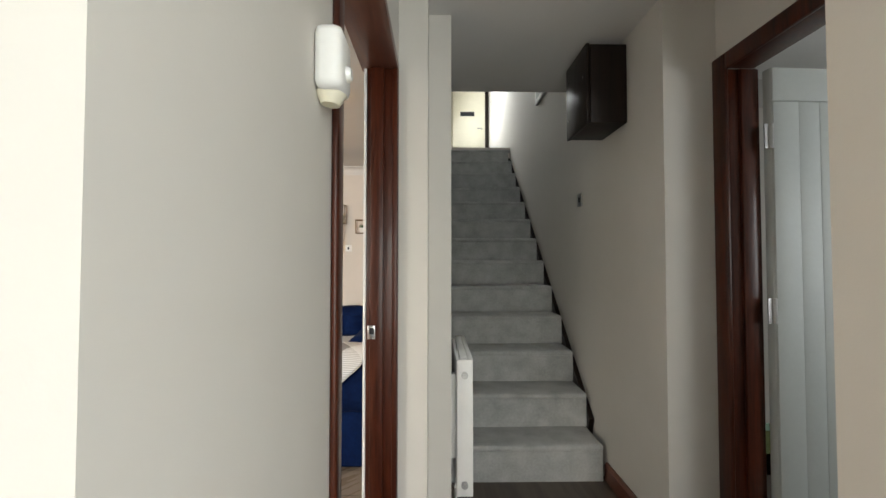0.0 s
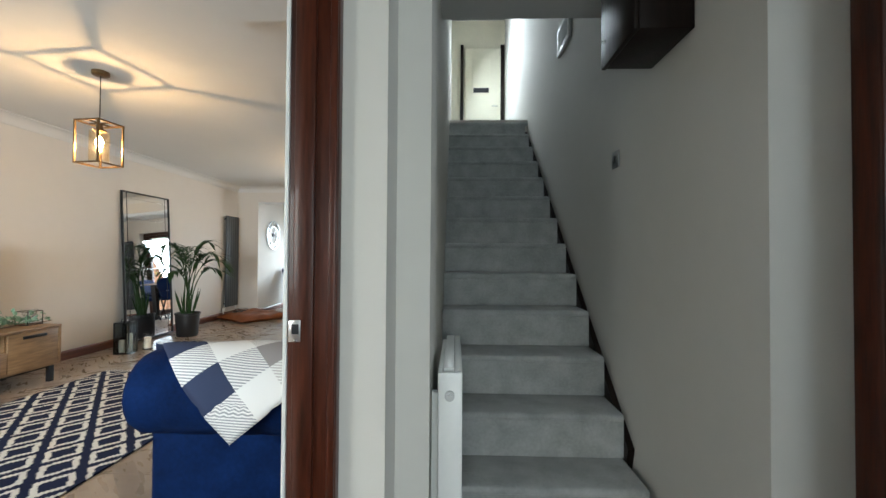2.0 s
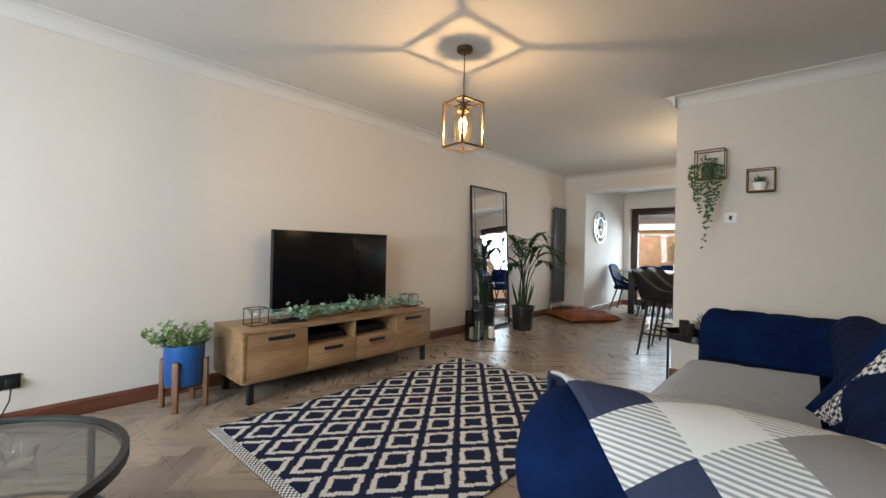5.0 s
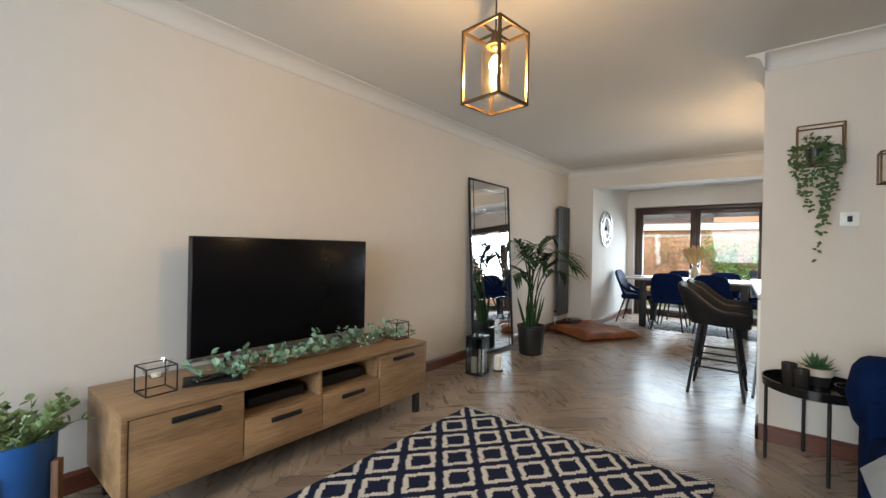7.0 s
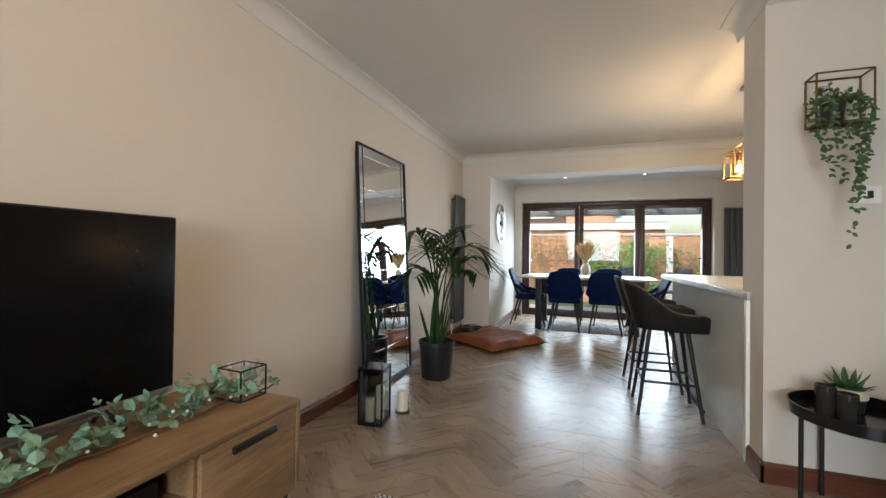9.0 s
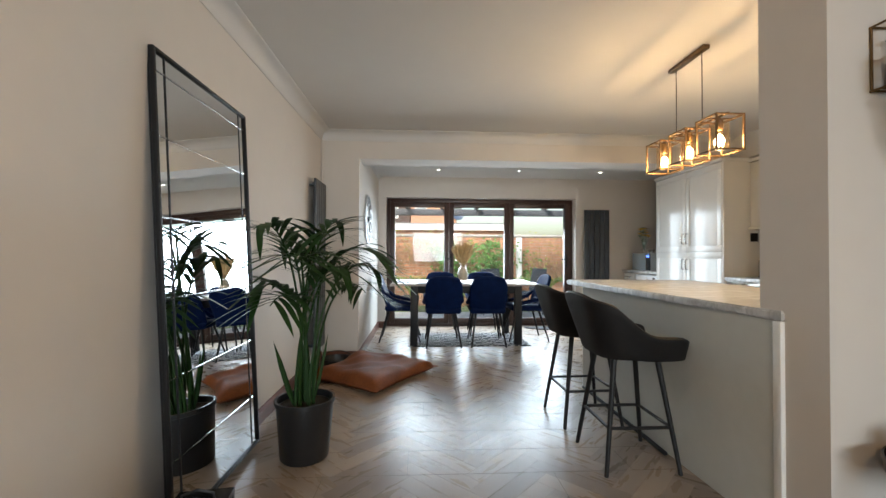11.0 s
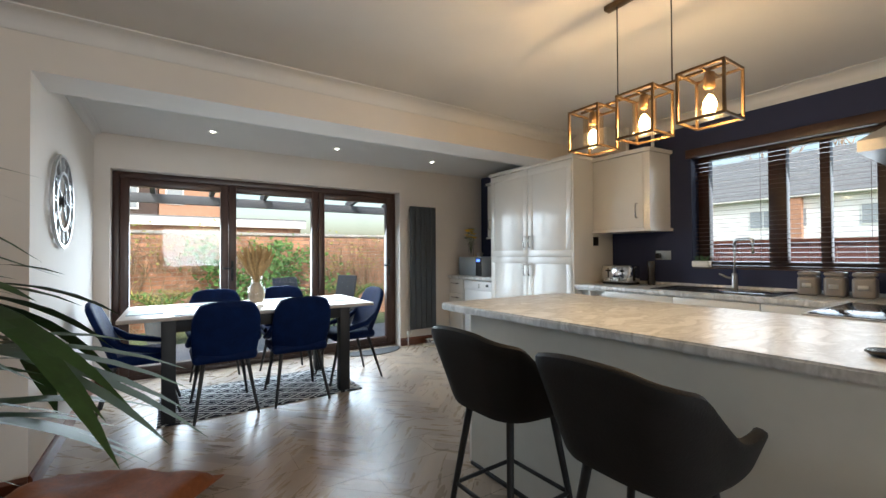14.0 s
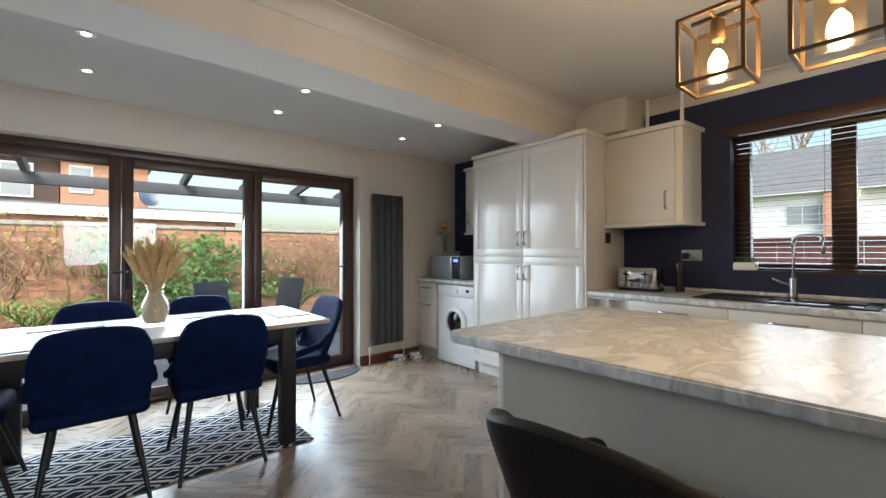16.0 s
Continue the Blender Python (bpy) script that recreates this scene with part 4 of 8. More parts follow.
for x in (UX0 + 0.03, UX1 - 0.055):
    for y in (UY0 + 0.05, UY1 - 0.085):
        piece("leg", BLACK, (x, x + 0.04, y, y + 0.04, 0.0, UZ0 - 0.001), tvu, 0.003)
tv = thing("television", pose(0, 0, 0), "large black flat-screen television, switched off", "television")
piece("panel", BLACK, (-3.945, -3.902, 2.893, 4.09, 0.56, 1.236), tv, 0.005)
piece("screen", SCREEN, (-3.903, -3.900, 2.900, 4.083, 0.585, 1.23), tv, 0.001)
piece("lower_bezel", STEEL, (-3.9035, -3.899, 2.895, 4.088, 0.563, 0.583), tv, 0.001, "silver lower bezel")
for y in (3.1, 3.85):
    bm = bmesh.new()
    path_tube(bm, [(-3.965, y, 0.519), (-3.925, y, 0.575), (-3.80, y, 0.519)], 0.008, 6)
    part("foot", bm, BLACK, tv, smooth=True)

# ---- lounge rug ----
rug = thing("lounge_rug", pose(-2.50, 3.42, 0.0, 0, 0, 0), "navy and cream lozenge-patterned woven rug", "rug")
bm = bmesh.new()
rbox(bm, -0.78, 0.78, -1.13, 1.13, 0.002, 0.012, r=0.004)
part("field", bm, RUG, rug)

# ---- lamps ----


def frame_lamp(bm, w, d, z0, z1, t):
    """The bars of an open box, w by d, from z0 to z1, of square bar t."""
    for sx in (-1, 1):
        for sy in (-1, 1):
            box(bm, sx * w / 2 - t / 2, sx * w / 2 + t / 2, sy * d / 2 - t / 2, sy * d / 2 + t / 2, z0, z1)
    for z in (z0, z1 - t):
        for s in (-1, 1):
            box(bm, -w / 2 + t / 2, w / 2 - t / 2, s * d / 2 - t / 2, s * d / 2 + t / 2, z, z + t)
            box(bm, s * w / 2 - t / 2, s * w / 2 + t / 2, -d / 2 + t / 2, d / 2 - t / 2, z, z + t)


def bulb_parts(parent, z, at=(0, 0), r=0.038):
    """Lampholder with a clear filament bulb hanging under z."""
    x, y = at
    bm = bmesh.new()
    lathe(bm, [(0.0, 0), (0.019, 0), (0.021, -0.02), (0.021, -0.06), (0.014, -0.066), (0.0, -0.066)], (x, y, z), 14)
    holder = part("lampholder", bm, BRONZE, parent, smooth=True)
    bm = bmesh.new()
    lathe(bm, [(0.0, -0.068), (0.013, -0.07), (0.016, -0.09), (r * 0.8, -0.115), (r, -0.14), (r * 0.85, -0.165), (r * 0.4, -0.182), (0.0, -0.185)], (x, y, z), 16)
    b = part("bulb", bm, GLASS, holder, "clear filament bulb, lit", smooth=True)
    b.visible_shadow = False
    bm = bmesh.new()
    lathe(bm, [(0.0, -0.088), (0.009, -0.094), (0.022, -0.115), (0.026, -0.135), (0.018, -0.154), (0.0, -0.160)], (x, y, z), 10)
    f = part("filament", bm, BULB, holder, smooth=True)
    f.visible_shadow = False


def glass_sleeve(parent, r, z0, z1, at=(0, 0)):
    bm = bmesh.new()
    lathe(bm, [(r, z0), (r, z1)], (*at, 0), 24)
    s = part("glass_sleeve", bm, BULBTINT, parent, "clear glass cylinder shade", smooth=True)
    s.visible_shadow = False


LX, LY = -2.43, 3.50
pend = thing("pendant_lamp", pose(LX, LY, 0, 0, 0, -7), "bronze open-box pendant lamp with a glass cylinder, lit", "pendant lamp")
bm = bmesh.new()
lathe(bm, [(0.0, CZ - 0.03), (0.045, CZ - 0.03), (0.055, CZ - 0.022), (0.055, CZ - 0.001), (0.0, CZ - 0.001)], (0, 0, 0), 20)
part("ceiling_rose", bm, BRONZE, pend, smooth=True)
bm = bmesh.new()
tube(bm, (0, 0, 2.10), (0, 0, CZ - 0.03), 0.0035, seg=8)
part("flex", bm, BLACK, pend, smooth=True)
bm = bmesh.new()
frame_lamp(bm, 0.19, 0.19, 1.795, 2.105, 0.011)
box(bm, -0.093, 0.093, -0.004, 0.004, 2.094, 2.103)
box(bm, -0.004, 0.004, -0.093, 0.093, 2.0945, 2.1035)
part("frame", bm, BRONZE, pend)
bm = bmesh.new()
lathe(bm, [(0.0, 2.052), (0.040, 2.052), (0.042, 2.046), (0.042, 2.040), (0.0, 2.044)], (0, 0, 0), 24)
part("gallery", bm, BRONZE, pend, "bronze collar over the glass", smooth=True)
glass_sleeve(pend, 0.06, 1.825, 2.04)
bulb_parts(pend, 2.095)
lamp("pendant_light", "POINT", 8.5, WARM, pose(LX, LY, 1.93), radius=0.010)

PX, PY = -1.228, 6.655
bl3 = thing("bar_pendant", pose(PX, 0, 0), "bronze three-box bar pendant with glass cylinders, lit", "pendant lamp")
piece("ceiling_bar", BRONZE, (-0.022, 0.022, 6.48, 6.85, CZ - 0.028, CZ - 0.001), bl3, 0.004)
piece("spine", BRONZE, (-0.006, 0.006, 6.30, 7.01, 1.972, 1.984), bl3, 0.002)
for y in (6.525, 6.79):
    bm = bmesh.new()
    tube(bm, (0, y, 1.984), (0, y, CZ - 0.028), 0.003, seg=8)
    part("rod", bm, BLACK, bl3, smooth=True)
for y in (6.935, 6.655, 6.375):
    bm = bmesh.new()
    frame_lamp(bm, 0.165, 0.175, 1.758, 1.972, 0.010)
    box(bm, -0.08, 0.08, -0.004, 0.004, 1.962, 1.971)
    bmesh.ops.translate(bm, verts=bm.verts, vec=(0, y, 0))
    fr = part("box_frame", bm, BRONZE, bl3)
    glass_sleeve(fr, 0.052, 1.78, 1.94, (0, y))
    bulb_parts(bl3, 1.962, (0, y), 0.038)
    lamp("bar_pendant_light", "POINT", 2.5, WARM, pose(PX, y, 1.825), radius=0.016)

for x in (-2.77, -1.60, -0.385):
    for y in (9.335, 9.905):
        sp = thing("spotlight", pose(x, y, EZ), "small white recessed ceiling spotlight, lit", "spotlight", "extension ceiling spotlights")
        bm = bmesh.new()
        lathe(bm, [(0.022, -0.0005), (0.042, -0.0005), (0.042, -0.006), (0.032, -0.008), (0.022, -0.004)], (0, 0, 0), 20)
        part("bezel", bm, WHITE, sp, smooth=True)
        bm = bmesh.new()
        lathe(bm, [(0.0, -0.003), (0.022, -0.003)], (0, 0, 0), 16)
        part("lens", bm, SPOT, sp)
        sl = lamp("spotlight_beam", "SPOT", 1.8, (1.0, 0.86, 0.68), pose(x, y, EZ - 0.012), radius=0.02)
        sl.data.spot_size, sl.data.spot_blend = radians(80), 0.6

# ---- radiators ----


def vertical_radiator(name, m, w, z0, z1, n, label):
    """Flat upright panels on two cross pipes; local x is across, -y faces the room."""
    r = thing(name, m, label, "radiator")
    step = w / n
    for i in range(n):
        piece("panel", GREYMETAL, (i * step + 0.003, (i + 1) * step - 0.003, -0.075, -0.055, z0, z1), r, 0.004)
    for z in (z0 + 0.05, z1 - 0.07):
        piece("header", GREYMETAL, (0.01, w - 0.01, -0.054, -0.03, z, z + 0.03), r, 0.006)
        for x in (0.04, w - 0.05):
            piece("bracket", GREYMETAL, (x, x + 0.015, -0.03, -0.001, z, z + 0.02), r)
    for x in (0.03, w - 0.03):
        bm = bmesh.new()
        path_tube(bm, [(x, -0.045, z0 + 0.05), (x, -0.045, z0 - 0.06), (x + (-0.05 if x < 0.1 else 0.05), -0.045, z0 - 0.075), (x + (-0.05 if x < 0.1 else 0.05), -0.045, 0.0)], 0.008)
        pp = part("pipe", bm, WHITE, r, smooth=True)
    bm = bmesh.new()
    lathe(bm, [(0, 0), (0.018, 0), (0.02, 0.03), (0.016, 0.06), (0, 0.062)], (-0.02, -0.045, z0 - 0.075), 14)
    part("valve", bm, WHITE, r, "white thermostatic valve", smooth=True)
    return r


vertical_radiator("vertical_radiator", pose(-0.425, YW, 0), 0.41, 0.21, 1.87, 5, "anthracite vertical panel radiator beside the glass doors")
vertical_radiator("vertical_radiator", pose(XT, 7.99, 0, 0, 0, 90), 0.43, 0.20, 1.875, 6, "anthracite vertical panel radiator in the lounge corner")
bm = bmesh.new()
tube(bm, (XT + 0.02, 8.46, 1.875), (XT + 0.02, 8.46, 2.37), 0.009)
one("pipe", bm, WALL, "painted heating pipe rising to the cornice", "pipe", smooth=True)

hrad = thing("panel_radiator", pose(0.07, 0, 0), "white double panel radiator on the stair wall", "radiator")
piece("front_panel", WHITE, (0.075, 0.10, 1.93, 2.50, 0.16, 0.795), hrad, 0.006)
piece("back_panel", WHITE, (0.022, 0.040, 1.95, 2.49, 0.18, 0.78), hrad, 0.004)
piece("end_panel", WHITE, (0.024, 0.099, 1.912, 1.929, 0.165, 0.79), hrad, 0.003)
piece("top_grille", WHITE, (0.040, 0.074, 1.946, 2.49, 0.782, 0.797), hrad, 0.002)
piece("bracket", WHITE, (0.0, 0.022, 2.0, 2.03, 0.3, 0.7), hrad)
for z in (0.72, 0.22):
    bm = bmesh.new()
    tube(bm, (0.06, 1.913, z), (0.06, 1.900, z), 0.016)
    tube(bm, (0.06, 1.901, z), (0.06, 1.890, z), 0.009)
    part("plug", bm, STEEL, hrad, "round steel end plug", smooth=True)
bm = bmesh.new()
path_tube(bm, [(0.03, 1.95, 0.22), (0.02, 1.93, 0.2), (0.02, 1.93, 0.0)], 0.008)
part("pipe", bm, WHITE, hrad, smooth=True)

# ---- dining ----
table = thing("dining_table", pose(0, 0, 0), "grey oak topped dining table with charcoal frame", "dining table")
piece("tabletop", TABLETOP, (-3.40, -1.515, 9.12, 10.02, 0.752, 0.78), table, 0.004)
for b in ((-3.10, -1.80, 9.155, 9.18), (-3.10, -1.80, 9.96, 9.985)):
    piece("apron", DARKLEG, (*b, 0.66, 0.751), table, 0.003)
for x in (-3.145, -1.83):
    piece("apron", DARKLEG, (x + 0.02, x + 0.065, 9.22, 9.92, 0.66, 0.751), table, 0.003)
    for y in (9.14, 9.915):
        piece("leg", DARKLEG, (x, x + 0.09, y, y + 0.085, 0.0105, 0.751), table, 0.004)
drug = thing("dining_rug", pose(-2.40, 9.55, 0), "navy and white lattice-patterned flatweave mat under the table", "rug")
bm = bmesh.new()
rbox(bm, -0.77, 0.77, -0.43, 0.43, 0.002, 0.010, r=0.003)
part("field", bm, RUG2, drug)
for x, y, a in ((-2.90, 9.27, 2), (-2.15, 9.29, -1), (-2.85, 9.86, 0), (-2.12, 9.87, 1), (-3.25, 9.52, 90), (-1.66, 9.55, 90)):
    bm = bmesh.new()
    rbox(bm, -0.17, 0.17, -0.115, 0.115, 0.0, 0.005, r=0.002)
    one("placemat", bm, SLATE, "dark slate-grey rectangular placemat on the table", "placemat", pose(x, y, 0.7805, 0, 0, a), "placemats on the table")

vase = thing("pampas_vase", pose(-2.445, 9.60, 0.7805), "clear glass vase filled with dried beige pampas grass", "vase")
bm = bmesh.new()
lathe(bm, [(0.0, 0.0), (0.055, 0.0), (0.062, 0.012), (0.075, 0.06), (0.078, 0.10), (0.062, 0.15), (0.042, 0.19), (0.040, 0.22), (0.052, 0.255), (0.046, 0.252), (0.036, 0.22), (0.038, 0.19), (0.058, 0.15), (0.073, 0.10), (0.070, 0.06), (0.056, 0.016), (0.0, 0.014)], (0, 0, 0), 24)
g = part("vase", bm, GLASS, vase, smooth=True)
g.visible_shadow = False
bm = bmesh.new()
lathe(bm, [(0.0, 0.018), (0.052, 0.018), (0.066, 0.06), (0.069, 0.10), (0.054, 0.145), (0.036, 0.19), (0.0, 0.2)], (0, 0, 0), 20)
part("filling", bm, mat("pale_straw", (0.50, 0.42, 0.30), 0.9, vary=0.3, scale=50, stretch=(1, 1, 0.2)), vase, smooth=True)
rnd = random.Random(5)
for k in range(26):
    a, sp = k * 2.4, 0.03 + 0.11 * (k / 26) ** 0.6
    tip = Vector((math.cos(a) * sp * 1.25, math.sin(a) * sp * 1.1, 0.52 - 0.10 * (k / 26) ** 2 + rnd.uniform(-0.02, 0.03)))
    base = Vector((math.cos(a) * 0.015, math.sin(a) * 0.015, 0.20))
    bm = bmesh.new()
    pts = [base.lerp(tip, i / 6) + Vector((0, 0, 0.02 * math.sin(i / 6 * 3))) for i in range(7)]
    path_tube(bm, pts, [0.003, 0.008, 0.019, 0.024, 0.022, 0.014, 0.003], 7)
    for v in bm.verts:
        v.co += Vector((rnd.uniform(-1, 1), rnd.uniform(-1, 1), rnd.uniform(-1, 1))) * 0.0045
    for j in range(34):
        p = base.lerp(tip, rnd.uniform(0.3, 1.0))
        d = Vector((rnd.uniform(-1, 1), rnd.uniform(-1, 1), rnd.uniform(0.4, 1.6))).normalized()
        s = d.cross(Vector((0, 0, 1))).normalized() * 0.0016
        q = p + d * rnd.uniform(0.025, 0.05)
        bm.faces.new([bm.verts.new(p - s), bm.verts.new(p + s), bm.verts.new(q)])
    part("plume", bm, PAMPAS, vase, smooth=True)


def shell(bm, rows, thick):
    """A padded shell from rows of points: the sheet and its offset back, closed along the rim."""
    nr, nc = len(rows), len(rows[0])
    P = [[Vector(p) for p in r] for r in rows]

    def nrm(i, j):
        a = P[min(i + 1, nr - 1)][j] - P[max(i - 1, 0)][j]
        b = P[i][min(j + 1, nc - 1)] - P[i][max(j - 1, 0)]
        return a.cross(b).normalized()

    F = [[bm.verts.new(P[i][j]) for j in range(nc)] for i in range(nr)]
    K = [[bm.verts.new(P[i][j] + nrm(i, j) * thick) for j in range(nc)] for i in range(nr)]
    for i in range(nr - 1):
        for j in range(nc - 1):
            bm.faces.new((F[i][j], F[i][j + 1], F[i + 1][j + 1], F[i + 1][j]))
            bm.faces.new((K[i][j], K[i + 1][j], K[i + 1][j + 1], K[i][j + 1]))
    rim = [(0, j) for j in range(nc)] + [(i, nc - 1) for i in range(1, nr)] + [(nr - 1, j) for j in range(nc - 2, -1, -1)] + [(i, 0) for i in range(nr - 2, 0, -1)]
    for (a, b), (c, d) in zip(rim, rim[1:] + rim[:1]):
        bm.faces.new((F[a][b], K[a][b], K[c][d], F[c][d]))


def soft(ob, levels=1):
    m = ob.modifiers.new("round", "SUBSURF")
    m.levels = m.render_levels = levels
    return ob


def dining_chair():
    """A velvet chair with a quilted back; local +y is the way it faces."""
    c = thing("dining_chair", pose(0, 0, 0), "royal navy velvet dining chair with splayed black metal legs", "chair", "chairs round the table")
    bm = bmesh.new()
    rbox(bm, -0.225, 0.225, -0.20, 0.23, 0.405, 0.485, r=0.035, seg=3)
    part("seat", bm, VELVETCHAIR, c, smooth=True)
    rows = []
    for i in range(9):
        v = i / 8
        z, y0 = 0.43 + 0.45 * v, -0.19 - 0.145 * v
        w = 0.235 * (0.97 + 0.05 * math.sin(v * 3.1) - 0.20 * (max(0, v - 0.7) / 0.3) ** 2)
        rows.append([(w * math.sin(u * 0.95) / math.sin(0.95), y0 + 0.13 * (1 - v * 0.75) * (1 - math.cos(u * 0.95)), z - 0.035 * (abs(u) ** 3) * v) for u in [k / 5 - 1 for k in range(11)]])
    bm = bmesh.new()
    shell(bm, rows, 0.045)
    back = soft(part("backrest", bm, VELVETCHAIR, c, smooth=True))
    # diagonal quilting seams on the front of the back
    bm = bmesh.new()
    for s in (-1, 1):
        for k in range(-4, 9):
            pts = []
            for t in range(7):
                v = 0.12 + 0.80 * t / 6
                u = s * ((v - 0.12) / 0.80 * 1.5 - 0.75 + k * 0.25 - 0.5)
                if abs(u) < 0.86:
                    w, z, y0 = 0.235, 0.43 + 0.45 * v, -0.19 - 0.145 * v
                    pts.append((w * math.sin(u * 0.95) / math.sin(0.95), y0 + 0.13 * (1 - v * 0.75) * (1 - math.cos(u * 0.95)) + 0.003, z))
            if len(pts) > 1:
                path_tube(bm, pts, 0.0028, 4)
    part("quilting", bm, VELVETCHAIR, back, "diamond quilted stitching", smooth=True)
    for sx in (-1, 1):
        bm = bmesh.new()
        path_tube(bm, [(sx * 0.225, 0.17, 0.50), (sx * 0.236, 0.05, 0.525), (sx * 0.238, -0.10, 0.56), (sx * 0.225, -0.20, 0.64)], [0.02, 0.026, 0.028, 0.02], 8)
        part("side_wing", bm, VELVETCHAIR, c, smooth=True)
        for sy, fy in ((-1, -0.27), (1, 0.265)):
            bm = bmesh.new()
            tube(bm, (sx * 0.15, sy * 0.15, 0.41), (sx * 0.215, fy, 0.0), 0.0165, 0.010)
            part("leg", bm, BLACK, c, smooth=True)
    return c


chair0 = dining_chair()
chair0.matrix_world = pose(-2.735, 9.30, 0, 0, 0, 1)
for m in (pose(-2.17, 9.31, 0, 0, 0, -1), pose(-2.72, 9.985, 0, 0, 0, 180), pose(-2.10, 9.99, 0, 0, 0, 178), pose(-3.285, 9.58, 0, 0, 0, -90), pose(-1.60, 9.57, 0, 0, 0, 92)):
    copy_thing(chair0, m)


def bar_stool():
    """A bucket stool; local +y is the way it faces."""
    c = thing("bar_stool", pose(0, 0, 0), "charcoal faux-leather bucket bar stool with black metal legs", "bar stool", "stools at the breakfast bar")
    bm = bmesh.new()
    rbox(bm, -0.185, 0.185, -0.17, 0.215, 0.592, 0.675, r=0.035, seg=3)
    part("seat", bm, CHARCOAL, c, smooth=True)
    rows = []
    rc = 0.10
    for i in range(7):
        v = i / 6
        w, b = 0.178 + 0.047 * v, 0.165 + 0.105 * v
        half = [(0.0, -b, 0.325), (0.06, -b, 0.325), (w - rc, -b + 0.002, 0.32)]
        half += [(w - rc + rc * math.sin(k * math.pi / 8), -b + rc - rc * math.cos(k * math.pi / 8), 0.32 - 0.010 * k) for k in range(1, 5)]
        y0 = -b + rc
        half += [(w, y0 + (0.02 - y0) * k / 4, 0.28 - 0.15 * (k / 4) ** 0.9) for k in range(1, 5)]
        half += [(w, 0.08, 0.122), (w - 0.004, 0.15, 0.122), (w - 0.012, 0.20, 0.118), (w - 0.030, 0.225, 0.105)]
        full = [(-x, y, h) for x, y, h in half[:0:-1]] + half
        rows.append([(x, y, 0.598 + h * 1.07 * v) for x, y, h in full])
    bm = bmesh.new()
    shell(bm, rows, -0.038)
    back = soft(part("bucket_back", bm, CHARCOAL, c, smooth=True))
    bm = bmesh.new()
    path_tube(bm, [(0, -0.187, 0.65), (0, -0.212, 0.72), (0, -0.237, 0.80), (0, -0.254, 0.86)], 0.0035, 5)
    part("seam", bm, BLACK, back, smooth=True)
    for sx in (-1, 1):
        for sy in (-1, 1):
            bm = bmesh.new()
            tube(bm, (sx * 0.115, sy * 0.115, 0.615), (sx * 0.198, sy * 0.198, 0.0), 0.016, 0.011)
            part("leg", bm, BLACK, c, smooth=True)
    z, r = 0.235, 0.198 - 0.083 * 0.235 / 0.615
    cs = [(-r, -r), (r, -r), (r, r), (-r, r)]
    for a, b in zip(cs, cs[1:] + cs[:1]):
        bm = bmesh.new()
        tube(bm, (*a, z), (*b, z), 0.009)
        part("footrest", bm, BLACK, c, smooth=True)
    return c


st0 = bar_stool()
st0.matrix_world = pose(-1.857, 6.29, 0, 0, 0, -90)
copy_thing(st0, pose(-1.875, 6.88, 0, 0, 0, -88))

# ---- sofa ----
sofa = thing("chesterfield_sofa", pose(0, 0, 0), "navy velvet chesterfield sofa with rolled arms", "sofa")


def lobed_roll(bm, a, b, r, n=40, seg=20, lobes=0.19, depth=0.045, dome=0.09):
    """An upholstered roll from a to b with pleated lobes and domed ends."""
    a, b = Vector(a), Vector(b)
    L = (b - a).length
    q = (b - a).to_track_quat("Z", "Y")
    rings = []
    for i in range(n + 1):
        s = L * i / n
        e = min(s, L - s)
        k = math.sqrt(max(0.0, 1 - (1 - min(1, e / dome)) ** 2)) if dome else 1
        rr = r * max(k, 0.05) * (1 - depth * (1 - abs(math.sin(s / lobes * math.pi))) ** 3)
        rings.append([bm.verts.new(a.lerp(b, i / n) + q @ Vector((rr * math.cos(t * math.tau / seg), rr * math.sin(t * math.tau / seg), 0))) for t in range(seg)])
    for p, c in zip(rings, rings[1:]):
        for t in range(seg):
            bm.faces.new((p[t], p[(t + 1) % seg], c[(t + 1) % seg], c[t]))
    bm.faces.new(rings[0][::-1]), bm.faces.new(rings[-1])


piece("base", VELVET, (-1.16, -0.14, 2.50, 4.58, 0.07, 0.32), sofa, 0.02)
for y0, y1, yc in ((2.405, 2.60, 2.395), (4.50, 4.70, 4.70)):
    arm = piece("arm", VELVET, (-1.19, -0.14, y0, y1, 0.055, 0.58), sofa, 0.02)
    bm = bmesh.new()
    lobed_roll(bm, (-1.235, yc, 0.565), (-0.14, yc, 0.565), 0.178)
    part("roll", bm, VELVET, arm, smooth=True)
back = piece("back", VELVET, (-0.56, -0.14, 2.55, 4.56, 0.30, 0.66), sofa, 0.03)
bm = bmesh.new()
lobed_roll(bm, (-0.455, 2.45, 0.665), (-0.455, 4.65, 0.665), 0.125, n=80)
part("roll", bm, VELVET, back, smooth=True)
for y0, y1 in ((2.61, 3.545), (3.555, 4.49)):
    piece("seat_cushion", VELVET, (-1.19, -0.56, y0, y1, 0.31, 0.455), sofa, 0.045)
for x in (-1.12, -0.42):
    for y in (2.50, 4.60):
        bm = bmesh.new()
        lathe(bm, [(0, 0), (0.018, 0), (0.03, 0.03), (0.032, 0.056), (0, 0.056)], (x, y, 0), 12)
        part("foot", bm, WALNUT, sofa, smooth=True)
# tufted inner face of the far arm
bm = bmesh.new()
rows = []
for i in range(9):
    rows.append([( -1.15 + 0.62 * k / 24, 4.495 - 0.02 * abs(math.sin(k / 24 * math.pi * 3.5)) * (0.6 + 0.4 * abs(math.cos(i * 0.8))) + 0.012, 0.45 + 0.20 * i / 8) for k in range(25)])
